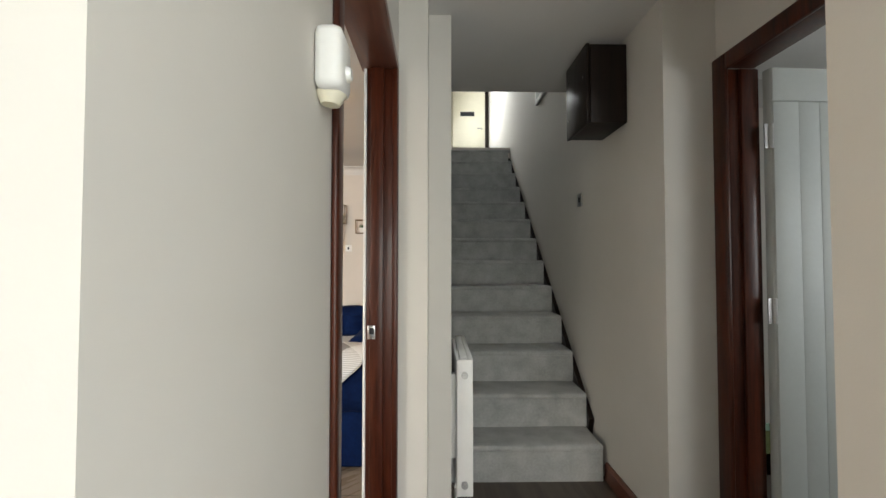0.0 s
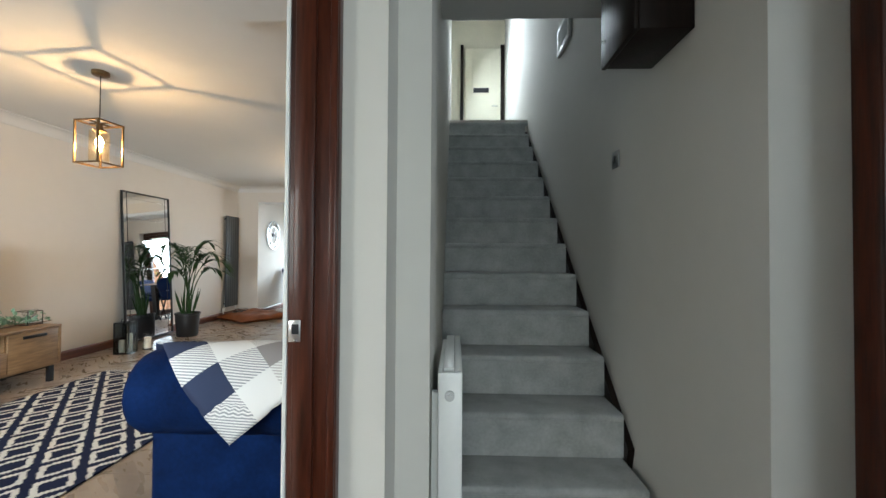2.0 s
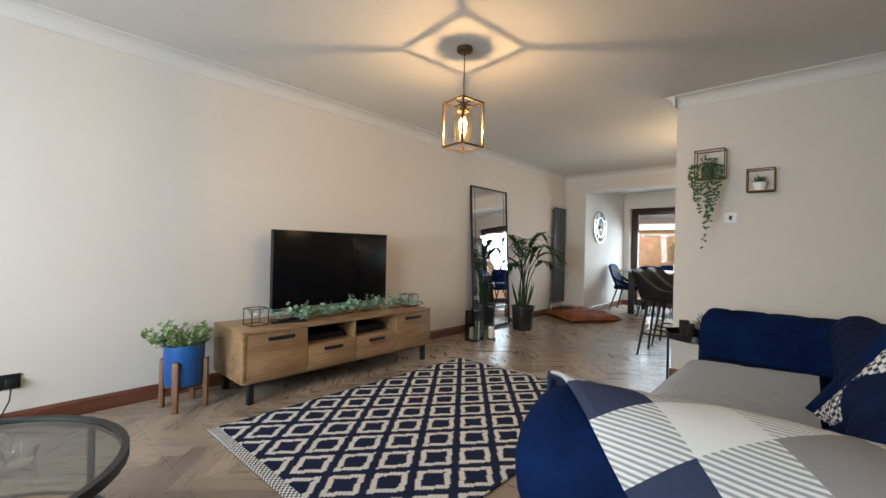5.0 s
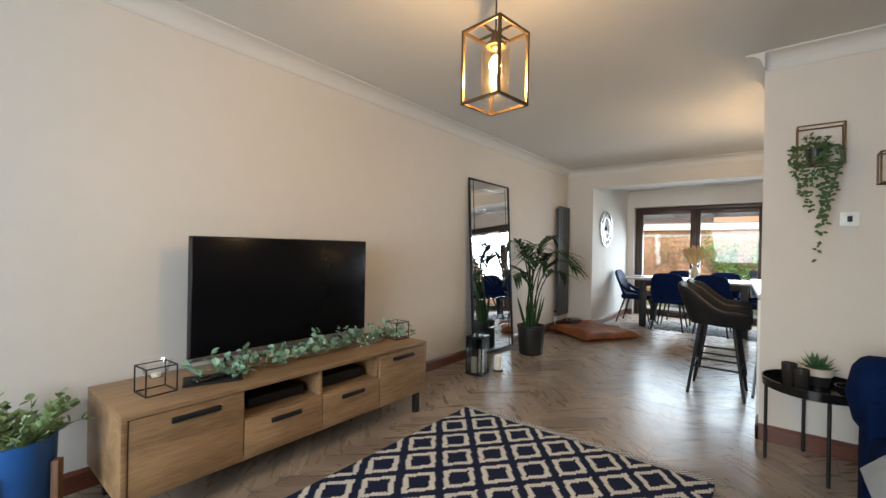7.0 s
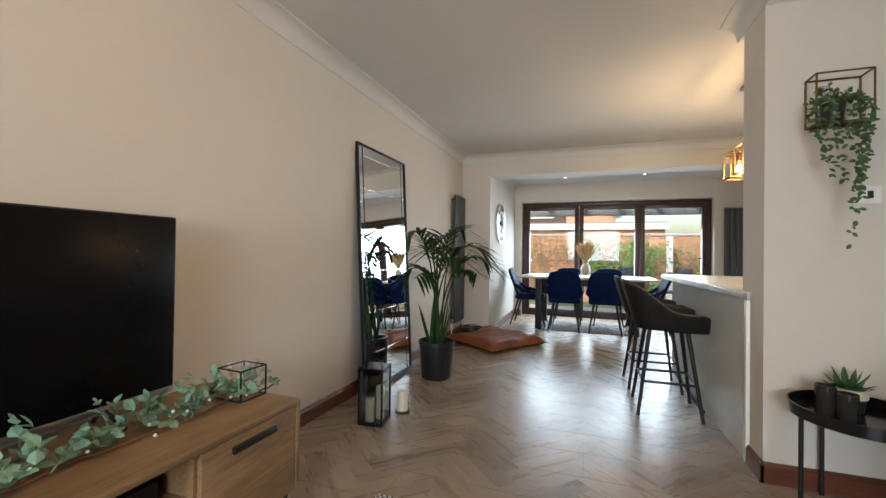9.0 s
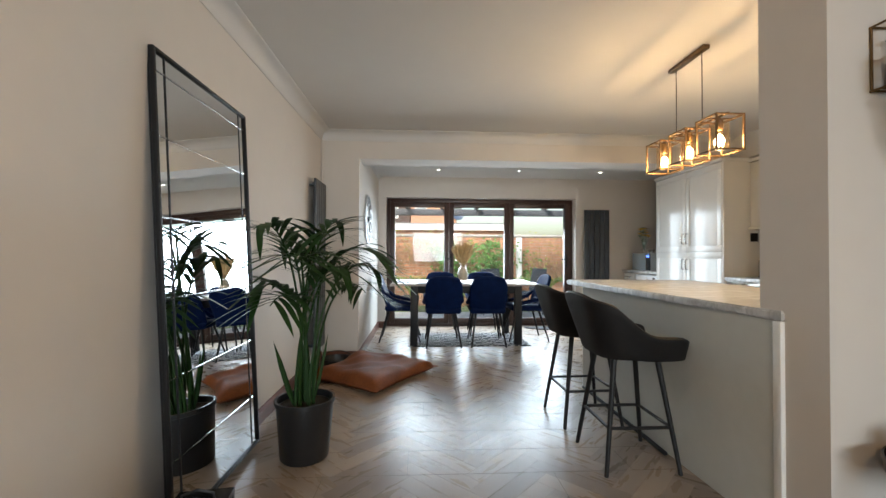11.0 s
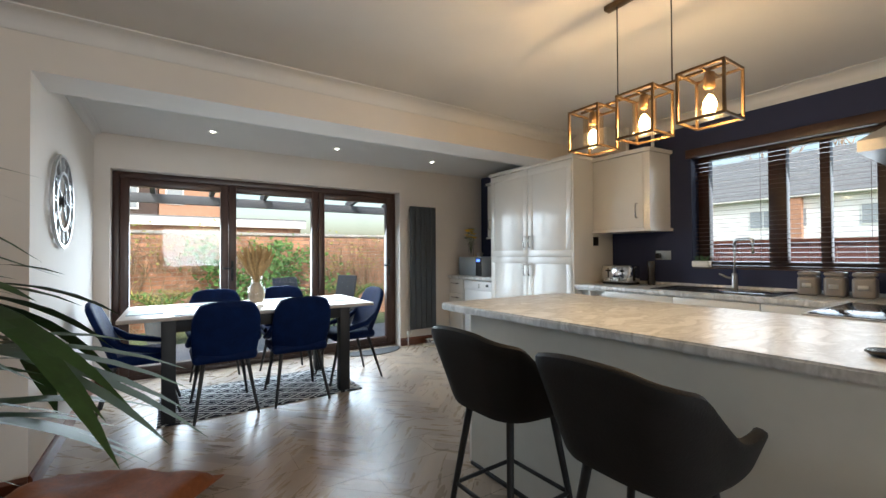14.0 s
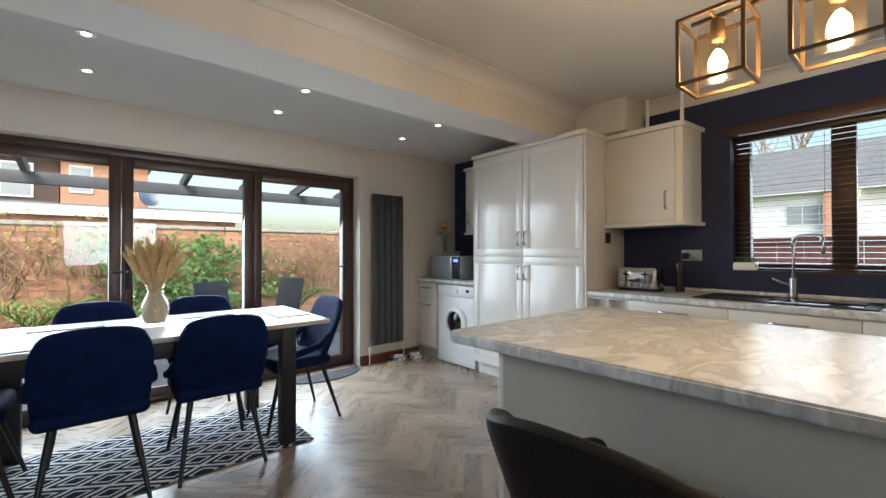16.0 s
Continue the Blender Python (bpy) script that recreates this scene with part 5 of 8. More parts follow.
shell(bm, rows, 0.01)
part("tufting", bm, VELVET, sofa, smooth=True)


def arm_profile(s):
    """Where a cloth lies over the near arm: s runs up the outside, over the roll, to the seat."""
    r, yc, zc = 0.19, 2.395, 0.565
    if s < 0:
        return yc - r - 0.012, zc + s
    if s < r * 2.6:
        a = math.pi - s / r
        return yc + r * math.cos(a), zc + r * math.sin(a)
    y0, z0 = yc + r * math.cos(math.pi - 2.6), zc + r * math.sin(math.pi - 2.6)
    d = s - r * 2.6
    z = z0 + (0.478 - z0) * math.sin(min(1, d / 0.26) * math.pi / 2)
    return y0 + d * 0.92, z


def plaid():
    m, t, b = nodes_of("grey_white_navy_plaid")
    uv = t.nodes.new("ShaderNodeTexCoord")
    sep = t.nodes.new("ShaderNodeSeparateXYZ")
    t.links.new(uv.outputs["UV"], sep.inputs[0])

    def op(kind, *a):
        n = t.nodes.new("ShaderNodeMath")
        n.operation = kind
        for i, v in enumerate(a):
            if isinstance(v, (int, float)):
                n.inputs[i].default_value = v
            else:
                t.links.new(v, n.inputs[i])
        return n.outputs[0]

    def cells(c, off):
        f = op("FRACT", op("ADD", op("DIVIDE", c, 0.29), off))
        return op("LESS_THAN", f, 0.5), op("GREATER_THAN", op("FRACT", op("ADD", op("DIVIDE", c, 0.58), off)), 0.5)

    ax, ax2 = cells(sep.outputs[0], 20.5)
    ay, ay2 = cells(sep.outputs[1], 20.002)
    stripe = op("GREATER_THAN", op("FRACT", op("MULTIPLY", op("ADD", sep.outputs[0], sep.outputs[1]), 62.0)), 0.5)
    both = op("MULTIPLY", ax, ay)
    one_ = op("ABSOLUTE", op("SUBTRACT", ax, ay))
    white, navy, grey = (0.66, 0.66, 0.65, 1), (0.035, 0.045, 0.085, 1), (0.25, 0.235, 0.235, 1)
    c1 = t.nodes.new("ShaderNodeMixRGB")
    c1.inputs[1].default_value, c1.inputs[2].default_value = grey, navy
    t.links.new(op("SUBTRACT", 1.0, ay2), c1.inputs[0])
    c2 = t.nodes.new("ShaderNodeMixRGB")
    c2.inputs[1].default_value = white
    t.links.new(op("MULTIPLY", op("MULTIPLY", one_, stripe), 0.6), c2.inputs[0])
    t.links.new(c1.outputs[0], c2.inputs[2])
    c3 = t.nodes.new("ShaderNodeMixRGB")
    t.links.new(both, c3.inputs[0])
    t.links.new(c2.outputs[0], c3.inputs[1])
    t.links.new(c1.outputs[0], c3.inputs[2])
    t.links.new(c3.outputs[0], b.inputs["Base Color"])
    b.inputs["Roughness"].default_value, b.inputs["Specular IOR Level"].default_value = 0.95, 0.1
    nz = t.nodes.new("ShaderNodeTexNoise")
    nz.inputs["Scale"].default_value = 350
    bp = t.nodes.new("ShaderNodeBump")
    bp.inputs["Strength"].default_value, bp.inputs["Distance"].default_value = 0.5, 0.002
    t.links.new(nz.outputs[0], bp.inputs["Height"])
    t.links.new(bp.outputs[0], b.inputs["Normal"])
    return m


def throw():
    """A plaid blanket laid cornerwise over the near arm and the seat."""
    bm = bmesh.new()
    uvl = bm.loops.layers.uv.new("uv")
    na, nb, A, B = 36, 50, 0.82, 1.30
    grid, coord = [], {}
    for i in range(na + 1):
        row = []
        for j in range(nb + 1):
            a, b = A * i / na, B * j / nb
            s, x = -0.135 + 0.70 * a + 0.62 * b, -0.71 - 0.70 * a + 0.76 * b
            wob = noise.noise(Vector((a * 3.2, b * 3.2, 1.7)))
            lift = 0.010 + 0.012 * max(0, wob) + (0.006 * math.sin(b * 16 + a * 5) if s > 0.3 else 0.003 * math.sin(b * 20))
            y, z = arm_profile(s)
            y2, z2 = arm_profile(s + 0.01)
            t = Vector((0, y2 - y, z2 - z)).normalized()
            n = Vector((0, -t.z, t.y))
            if s < 0.2 * 2.6 and x < -1.235:
                z -= (-1.235 - x) * 1.2
                x = -1.235 - (-1.235 - x) * 0.3
            thr = -0.60 if s > 0.5 else -0.42
            if x > thr:
                over = x - thr
                z = z + min(over, 0.2) * 0.2 if s > 0.5 else z
                x = thr + min(over * 0.62, -0.352 - thr)
            p = Vector((x, y, z)) + n * lift
            v = bm.verts.new(p)
            coord[v] = (a, b)
            row.append(v)
        grid.append(row)
    for i in range(na):
        for j in range(nb):
            f = bm.faces.new((grid[i][j], grid[i][j + 1], grid[i + 1][j + 1], grid[i + 1][j]))
            for l in f.loops:
                l[uvl].uv = coord[l.vert]
    ob = part("plaid_throw", bm, plaid(), smooth=True)
    so = ob.modifiers.new("thick", "SOLIDIFY")
    so.thickness, so.offset = 0.008, 1
    return tagged(ob, "white, grey and navy plaid throw draped over the sofa arm", "blanket")


throw()
bm = bmesh.new()
n = 14
rows = [[(-1.215 + 0.60 * k / n - (0.02 if k == 0 else 0), 3.05 + 1.15 * i / 20 + 0.10 * k / n, 0.463 + 0.010 * noise.noise(Vector((k * 0.5, i * 0.45, 3))) + (-0.07 if k == 0 else 0)) for k in range(n + 1)] for i in range(21)]
shell(bm, rows, -0.014)
one("grey_throw", bm, GREYCLOTH, "plain grey fleece throw lying on the sofa seat", "blanket", smooth=True)


def houndstooth():
    m, t, b = nodes_of("navy_white_houndstooth")
    tc = t.nodes.new("ShaderNodeTexCoord")
    ch = t.nodes.new("ShaderNodeTexChecker")
    mp = t.nodes.new("ShaderNodeMapping")
    mp.inputs["Rotation"].default_value = (0, 0, 0.35)
    ch.inputs["Scale"].default_value = 66
    ch.inputs[1].default_value, ch.inputs[2].default_value = (0.03, 0.035, 0.06, 1), (0.62, 0.63, 0.64, 1)
    t.links.new(tc.outputs["Object"], mp.inputs[0])
    t.links.new(mp.outputs[0], ch.inputs[0])
    t.links.new(ch.outputs[0], b.inputs["Base Color"])
    b.inputs["Roughness"].default_value = 0.95
    return m


def scatter_cushion(m, size, material, label):
    """A soft square pillow; local z is its thickness."""
    bm = bmesh.new()
    n = 16
    top, bot = [], []
    for i in range(n + 1):
        ra, rb = [], []
        for j in range(n + 1):
            u, v = i / n * 2 - 1, j / n * 2 - 1
            h = 0.085 * ((1 - u ** 4) * (1 - v ** 4)) ** 0.55
            k = 1 - 0.06 * (1 - abs(u * v)) * (abs(u) ** 6 + abs(v) ** 6)
            h += 0.006 * noise.noise(Vector((u * 2, v * 2, size * 9)))
            ra.append(bm.verts.new((u * k * size / 2, v * k * size / 2, max(h, 0.004))))
            rb.append(bm.verts.new((u * k * size / 2, v * k * size / 2, -max(h * 0.8, 0.004))))
        top.append(ra), bot.append(rb)
    for i in range(n):
        for j in range(n):
            bm.faces.new((top[i][j], top[i + 1][j], top[i + 1][j + 1], top[i][j + 1]))
            bm.faces.new((bot[i][j], bot[i][j + 1], bot[i + 1][j + 1], bot[i + 1][j]))
    rim = [(0, j) for j in range(n)] + [(i, n) for i in range(n)] + [(n, j) for j in range(n, 0, -1)] + [(i, 0) for i in range(n, 0, -1)]
    for (a, b), (c, d) in zip(rim, rim[1:] + rim[:1]):
        bm.faces.new((top[a][b], top[c][d], bot[c][d], bot[a][b]))
    return one("scatter_cushion", bm, material, label, "cushion", m, "cushions on the sofa", smooth=True)

def leaning(corner_low, corner_tip, material, label):
    """An oblong cushion tipped against the sofa back, its upper edge from one corner to the other."""
    a, b = Vector(corner_low), Vector(corner_tip)
    d = (b - a)
    n = Vector((-0.35, -0.9, 0.3))
    n = (n - d * n.dot(d) / d.length_squared).normalized()
    u = d.normalized()
    w = n.cross(u)
    m = Matrix((u, w * 0.62, n)).transposed().to_4x4()
    m.translation = (a + b) / 2 - w * d.length * 0.29
    return scatter_cushion(m, d.length * 1.04, material, label)


leaning((-0.62, 3.14, 0.60), (-0.352, 3.16, 1.03), houndstooth(), "navy and white houndstooth cushion leaning on the sofa back")
leaning((-0.64, 3.34, 0.56), (-0.345, 3.36, 1.07), VELVET, "dark navy velvet cushion leaning on the sofa back")
leaning((-0.60, 2.93, 0.62), (-0.297, 2.95, 0.915), VELVET, "navy velvet cushion lying against the throw")
scatter_cushion(pose(-0.27, 2.98, 0.68, 70, 0, -70), 0.42, PALECLOTH, "pale grey cushion against the sofa back")

# navy footstool and round table near the front window
fs = thing("footstool", pose(-1.68, 1.15, 0), "round navy velvet footstool beside the coffee table", "footstool")
bm = bmesh.new()
lathe(bm, [(0, 0.03), (0.27, 0.03), (0.29, 0.06), (0.295, 0.30), (0.28, 0.36), (0.22, 0.395), (0.0, 0.405)], (0, 0, 0), 32)
part("pad", bm, VELVET, fs, smooth=True)
bm = bmesh.new()
lathe(bm, [(0, 0), (0.24, 0), (0.24, 0.03), (0, 0.03)], (0, 0, 0), 24)
part("base", bm, BLACK, fs)

ct = thing("coffee_table", pose(-2.40, 1.20, 0), "round coffee table, glass top in a black metal ring, oak shelf", "coffee table")
R = 0.47


def ring_tube(bm, r, z, t, seg=48):
    """A flat ring band of radius r round z."""
    lathe(bm, [(r - t, z - 0.016), (r + t, z - 0.016), (r + t, z + 0.016), (r - t, z + 0.016), (r - t, z - 0.016)], (0, 0, 0), seg)


bm = bmesh.new()
ring_tube(bm, R, 0.434, 0.011)
part("ring", bm, BLACK, ct, smooth=True)
bm = bmesh.new()
lathe(bm, [(0, 0.434), (R - 0.012, 0.434), (R - 0.012, 0.442), (0, 0.442)], (0, 0, 0), 48)
g = part("glass_top", bm, SMOKE, ct, "clear glass top")
g.visible_shadow = False
bm = bmesh.new()
lathe(bm, [(0, 0.14), (R - 0.012, 0.14), (R - 0.012, 0.162), (0, 0.162)], (0, 0, 0), 48)
part("shelf", bm, OAK_X, ct, "round oak lower shelf")
bm = bmesh.new()
ring_tube(bm, R, 0.15, 0.008)
part("ring", bm, BLACK, ct, smooth=True)
for k in range(4):
    a = math.radians(28 + 90 * k)
    bm = bmesh.new()
    tube(bm, (R * math.cos(a), R * math.sin(a), 0), (R * math.cos(a), R * math.sin(a), 0.42), 0.012)
    part("leg", bm, BLACK, ct, smooth=True)

# ---- lounge things ----
TEALM = [(-3.72, 2.69, 4), (-3.72, 4.25, -3)]


def tealight(m):
    """A wire cube holding a glass bowl."""
    t = thing("tealight_holder", m, "black wire cube tealight holder with a glass bowl", "candle holder", "tealight holders on the tv stand")
    bm = bmesh.new()
    frame_lamp(bm, 0.125, 0.125, 0.0, 0.125, 0.005)
    part("wire_cube", bm, BLACK, t)
    bm = bmesh.new()
    lathe(bm, [(0.0, 0.062), (0.025, 0.064), (0.048, 0.09), (0.062, 0.14), (0.058, 0.14), (0.045, 0.093), (0.023, 0.068), (0.0, 0.067)], (0, 0, 0), 24)
    g = part("bowl", bm, GLASS, t, "clear glass bowl", smooth=True)
    g.visible_shadow = False
    bm = bmesh.new()
    lathe(bm, [(0, 0.069), (0.019, 0.069), (0.02, 0.085), (0, 0.086)], (0, 0, 0), 12)
    part("candle", bm, CANDLE, t, smooth=True)


for x, y, a in TEALM:
    tealight(pose(x, y, 0.5105, 0, 0, a))
bm = bmesh.new()
rbox(bm, -0.13, 0.13, -0.075, 0.075, 0.0, 0.012, r=0.004)
one("set_top_box", bm, BLACK, "flat black media box on the tv stand", "media box", pose(-3.70, 2.93, 0.5105, 0, 0, 70))
for y0, y1, h in ((3.06, 3.38, 0.05), (3.48, 3.82, 0.06)):
    bm = bmesh.new()
    rbox(bm, -3.98, -3.60, y0, y1, 0.349, 0.349 + h, r=0.005)
    one("media_box", bm, BLACK, "black media box in the tv stand shelf", "media box", None, "media boxes in the shelf")
bm = bmesh.new()
rbox(bm, -0.025, 0.025, -0.09, 0.09, 0.0, 0.018, r=0.006)
one("remote_control", bm, BLACKSHINY, "black remote control on the media box", "remote control", pose(-3.68, 2.92, 0.523, 0, 0, 10), smooth=True)


def leaf_blade(bm, p, d, up, length, width, fold=0.25):
    """A pointed leaf from p along d, six triangles with a folded midrib."""
    d = d.normalized()
    s = d.cross(up)
    s = s.normalized() if s.length > 1e-4 else Vector((1, 0, 0))
    n = s.cross(d).normalized()
    base, a, b, tip = p, p + d * length * 0.35, p + d * length * 0.7, p + d * length
    va, vb, v0, vt = bm.verts.new(a), bm.verts.new(b), bm.verts.new(base), bm.verts.new(tip)
    for k in (-1, 1):
        e1 = bm.verts.new(a + s * k * width / 2 + n * width * fold)
        e2 = bm.verts.new(b + s * k * width * 0.42 + n * width * fold)
        bm.faces.new((v0, e1, va)), bm.faces.new((va, e1, e2, vb)), bm.faces.new((vb, e2, vt))


def sprig(bm, start, way, n, length, leaf, width, rnd, droop=0.0, spread=0.8):
    """A twig with leaves turned round it."""
    p, d = Vector(start), Vector(way).normalized()
    for i in range(n):
        q = p + d * length / n
        for k in (-1, 1):
            side = Vector((rnd.uniform(-1, 1), rnd.uniform(-1, 1), rnd.uniform(-0.4, 1))).normalized()
            leaf_blade(bm, q, d * (1 - spread) + side * spread, Vector((rnd.uniform(-.5, .5), rnd.uniform(-.5, .5), 1)), leaf * rnd.uniform(0.7, 1.2), width * rnd.uniform(0.7, 1.2), 0.1)
        s = Vector((0.3, 0.2, 0.9)).cross(d).normalized() * 0.0018
        bm.faces.new([bm.verts.new(p - s), bm.verts.new(p + s), bm.verts.new(q + s), bm.verts.new(q - s)])
        p, d = q, (d + Vector((rnd.uniform(-.25, .25), rnd.uniform(-.25, .25), rnd.uniform(-.2, .2) - droop))).normalized()


rnd = random.Random(11)
gar = thing("leaf_garland", pose(-3.70, 2.95, 0.512), "artificial eucalyptus leaf garland with fairy lights", "garland")
for k in range(15):
    y = -0.08 + k * 0.10
    for j in range(5 if k % 4 else 2):
        bm = bmesh.new()
        sprig(bm, (rnd.uniform(-0.05, 0.05) - 0.02, y + rnd.uniform(-.04, .04), 0.012), (rnd.uniform(-0.5, 0.8), rnd.uniform(-0.8, 0.8), rnd.uniform(0.15, 0.9)), 4, rnd.uniform(0.07, 0.13), 0.040, 0.034, rnd, spread=0.7)
        for v in bm.verts:
            v.co.z = max(v.co.z, 0.002) if v.co.x < 0.20 else v.co.z
        part("sprig", bm, EUCALYPT, gar)
bm = bmesh.new()
path_tube(bm, [(rnd.uniform(-.03, .03), -0.1 + i * 0.1, 0.008 + rnd.uniform(0, 0.006)) for i in range(17)], 0.004, 5)
part("stem", bm, WALNUT, gar, smooth=True)
for k in range(22):
    bm = bmesh.new()
    bmesh.ops.create_icosphere(bm, subdivisions=1, radius=0.006, matrix=Matrix.Translation((rnd.uniform(-.03, .06), rnd.uniform(0.2, 1.3), rnd.uniform(0.02, 0.07))))
    part("fairy_light", bm, WHITE, gar, "tiny white blossom light", smooth=True)

pl = thing("potted_plant", pose(-3.80, 2.25, 0), "leafy variegated plant in a cobalt pot on a wooden stand", "plant")
for a in range(4):
    t = math.radians(45 + 90 * a + 8)
    bm = bmesh.new()
    rbox(bm, -0.014, 0.014, -0.018, 0.018, 0, 0.33, r=0.004, m=pose(0.135 * math.cos(t), 0.135 * math.sin(t), 0, 0, 0, math.degrees(t)))
    part("stand_leg", bm, WALNUT, pl, smooth=True)
bm = bmesh.new()
box(bm, -0.13, 0.13, -0.012, 0.012, 0.13, 0.155, pose(0, 0, 0, 0, 0, 53))
box(bm, -0.13, 0.13, -0.012, 0.012, 0.128, 0.153, pose(0, 0, 0, 0, 0, -37))
part("stand_cross", bm, WALNUT, pl)
bm = bmesh.new()
lathe(bm, [(0, 0.157), (0.105, 0.157), (0.116, 0.17), (0.122, 0.42), (0.122, 0.425), (0.112, 0.425), (0.110, 0.39), (0, 0.385)], (0, 0, 0), 32)
part("pot", bm, POTBLUE, pl, "cobalt blue ceramic pot", smooth=True)
VARIEG = mat("variegated_leaf", (0.34, 0.42, 0.20), 0.55, vary=0.3, scale=22, second=(0.05, 0.13, 0.03))
for k in range(60):
    a = rnd.uniform(0, math.tau)
    bm = bmesh.new()
    sprig(bm, (0.06 * math.cos(a), 0.06 * math.sin(a), 0.385), (math.cos(a) * rnd.uniform(0.2, 0.9), math.sin(a) * rnd.uniform(0.2, 0.9), rnd.uniform(0.45, 1.0)), 4, rnd.uniform(0.10, 0.20), 0.046, 0.030, rnd, droop=0.06, spread=0.75)
    part("stem", bm, VARIEG, pl)

# leaning mirror
mir = thing("leaning_mirror", pose(-3.985, 5.685, 0, 0, -3.1, 0), "tall narrow black-framed mirror standing against the wall", "mirror")
MW, MH = 0.86, 1.975
piece("backing", BLACK, (-0.016, -0.006, 0, MW, 0.02, MH), mir, 0.002)
for b in ((0, 0.016, 0.02, MH), (MW - 0.016, MW, 0.02, MH)):
    piece("frame", BLACK, (-0.008, 0.012, *b), mir, 0.003)
for b in ((0.0165, MW - 0.0165, 0.02, 0.036), (0.0165, MW - 0.0165, MH - 0.016, MH)):
    piece("frame", BLACK, (-0.008, 0.012, *b), mir, 0.003)
ys = [0.018, 0.085, MW - 0.085, MW - 0.018]
zs = [0.038, 0.30, 0.63, 0.96, 1.29, 1.62, 1.885, MH - 0.018]
for i in range(3):
    for j in range(7):
        piece("pane", MIRROR, (-0.006, 0.0 + (0.001 if i == 1 else 0), ys[i] + 0.0025, ys[i + 1] - 0.0025, zs[j] + 0.0025, zs[j + 1] - 0.0025), mir)
for y in ys[1:3]:
    piece("bead", BLACK, (-0.005, 0.004, y - 0.0022, y + 0.0022, 0.037, MH - 0.017), mir)
for z in zs[1:7]:
    piece("bead", CHROME, (-0.005, 0.0035, 0.017, MW - 0.017, z - 0.003, z + 0.003), mir)

# lanterns
def lantern(m, w, h, glassy, label):
    t = thing("candle_lantern", m, label, "lantern", "lanterns by the mirror")
    if not glassy:
        bm = bmesh.new()
        frame_lamp(bm, w, w, 0.012, h, 0.012)
        box(bm, -w / 2 - 0.006, w / 2 + 0.006, -w / 2 - 0.006, w / 2 + 0.006, 0, 0.014)
        box(bm, -w / 2 - 0.006, w / 2 + 0.006, -w / 2 - 0.006, w / 2 + 0.006, h - 0.012, h + 0.004)
        part("frame", bm, BLACKSHINY, t)
        bm = bmesh.new()
        path_tube(bm, [(-0.05, 0, h), (-0.045, 0, h + 0.035), (0, 0, h + 0.05), (0.045, 0, h + 0.035), (0.05, 0, h)], 0.004, 6)
        part("handle", bm, BLACK, t, smooth=True)
        for s in (-1, 1):
            for b in ((s * w / 2 - 0.001, s * w / 2 + 0.001, -w / 2 + 0.006, w / 2 - 0.006), (-w / 2 + 0.006, w / 2 - 0.006, s * w / 2 - 0.001, s * w / 2 + 0.001)):
                g = piece("pane", SMOKE, (*b, 0.025, h - 0.014), t)
                g.visible_shadow = False
    else:
        bm = bmesh.new()
        lathe(bm, [(0, 0), (w / 2 + 0.004, 0), (w / 2 + 0.004, 0.014), (0, 0.014)], (0, 0, 0), 24)
        part("base", bm, BLACK, t)
        bm = bmesh.new()
        lathe(bm, [(w / 2, 0.014), (w / 2, h)], (0, 0, 0), 28)
        g = part("glass_sleeve", bm, GLASS, t, smooth=True)
        g.visible_shadow = False
    for (x, y, r, ch) in (((-0.02, -0.03, 0.030, 0.155), (0.025, 0.035, 0.028, 0.22)) if not glassy else ((0, 0, 0.036, 0.145),)):
        bm = bmesh.new()
        lathe(bm, [(0, 0.014), (r, 0.014), (r, ch), (r * 0.85, ch + 0.004), (0.004, ch - 0.002), (0.002, ch + 0.012), (0, ch + 0.012)], (x, y, 0), 18)
        part("candle", bm, CANDLE, t, "ivory pillar candle", smooth=True)


lantern(pose(-3.70, 5.33, 0, 0, 0, 8), 0.155, 0.36, False, "black framed smoked-glass lantern with two ivory candles")
lantern(pose(-3.60, 5.545, 0), 0.10, 0.19, True, "round clear glass hurricane lantern with an ivory candle")

# kentia palm
palm = thing("palm_plant", pose(-3.665, 6.385, 0), "tall kentia palm in a black plastic pot", "plant")
bm = bmesh.new()
lathe(bm, [(0, 0), (0.125, 0), (0.133, 0.012), (0.156, 0.305), (0.164, 0.308), (0.164, 0.33), (0.152, 0.33), (0.148, 0.295), (0, 0.29)], (0, 0, 0), 36)
part("pot", bm, POTBLACK, palm, smooth=True)
bm = bmesh.new()
lathe(bm, [(0, 0.300), (0.1, 0.297), (0.1475, 0.294)], (0, 0, 0), 24)
part("soil", bm, SOIL, palm)


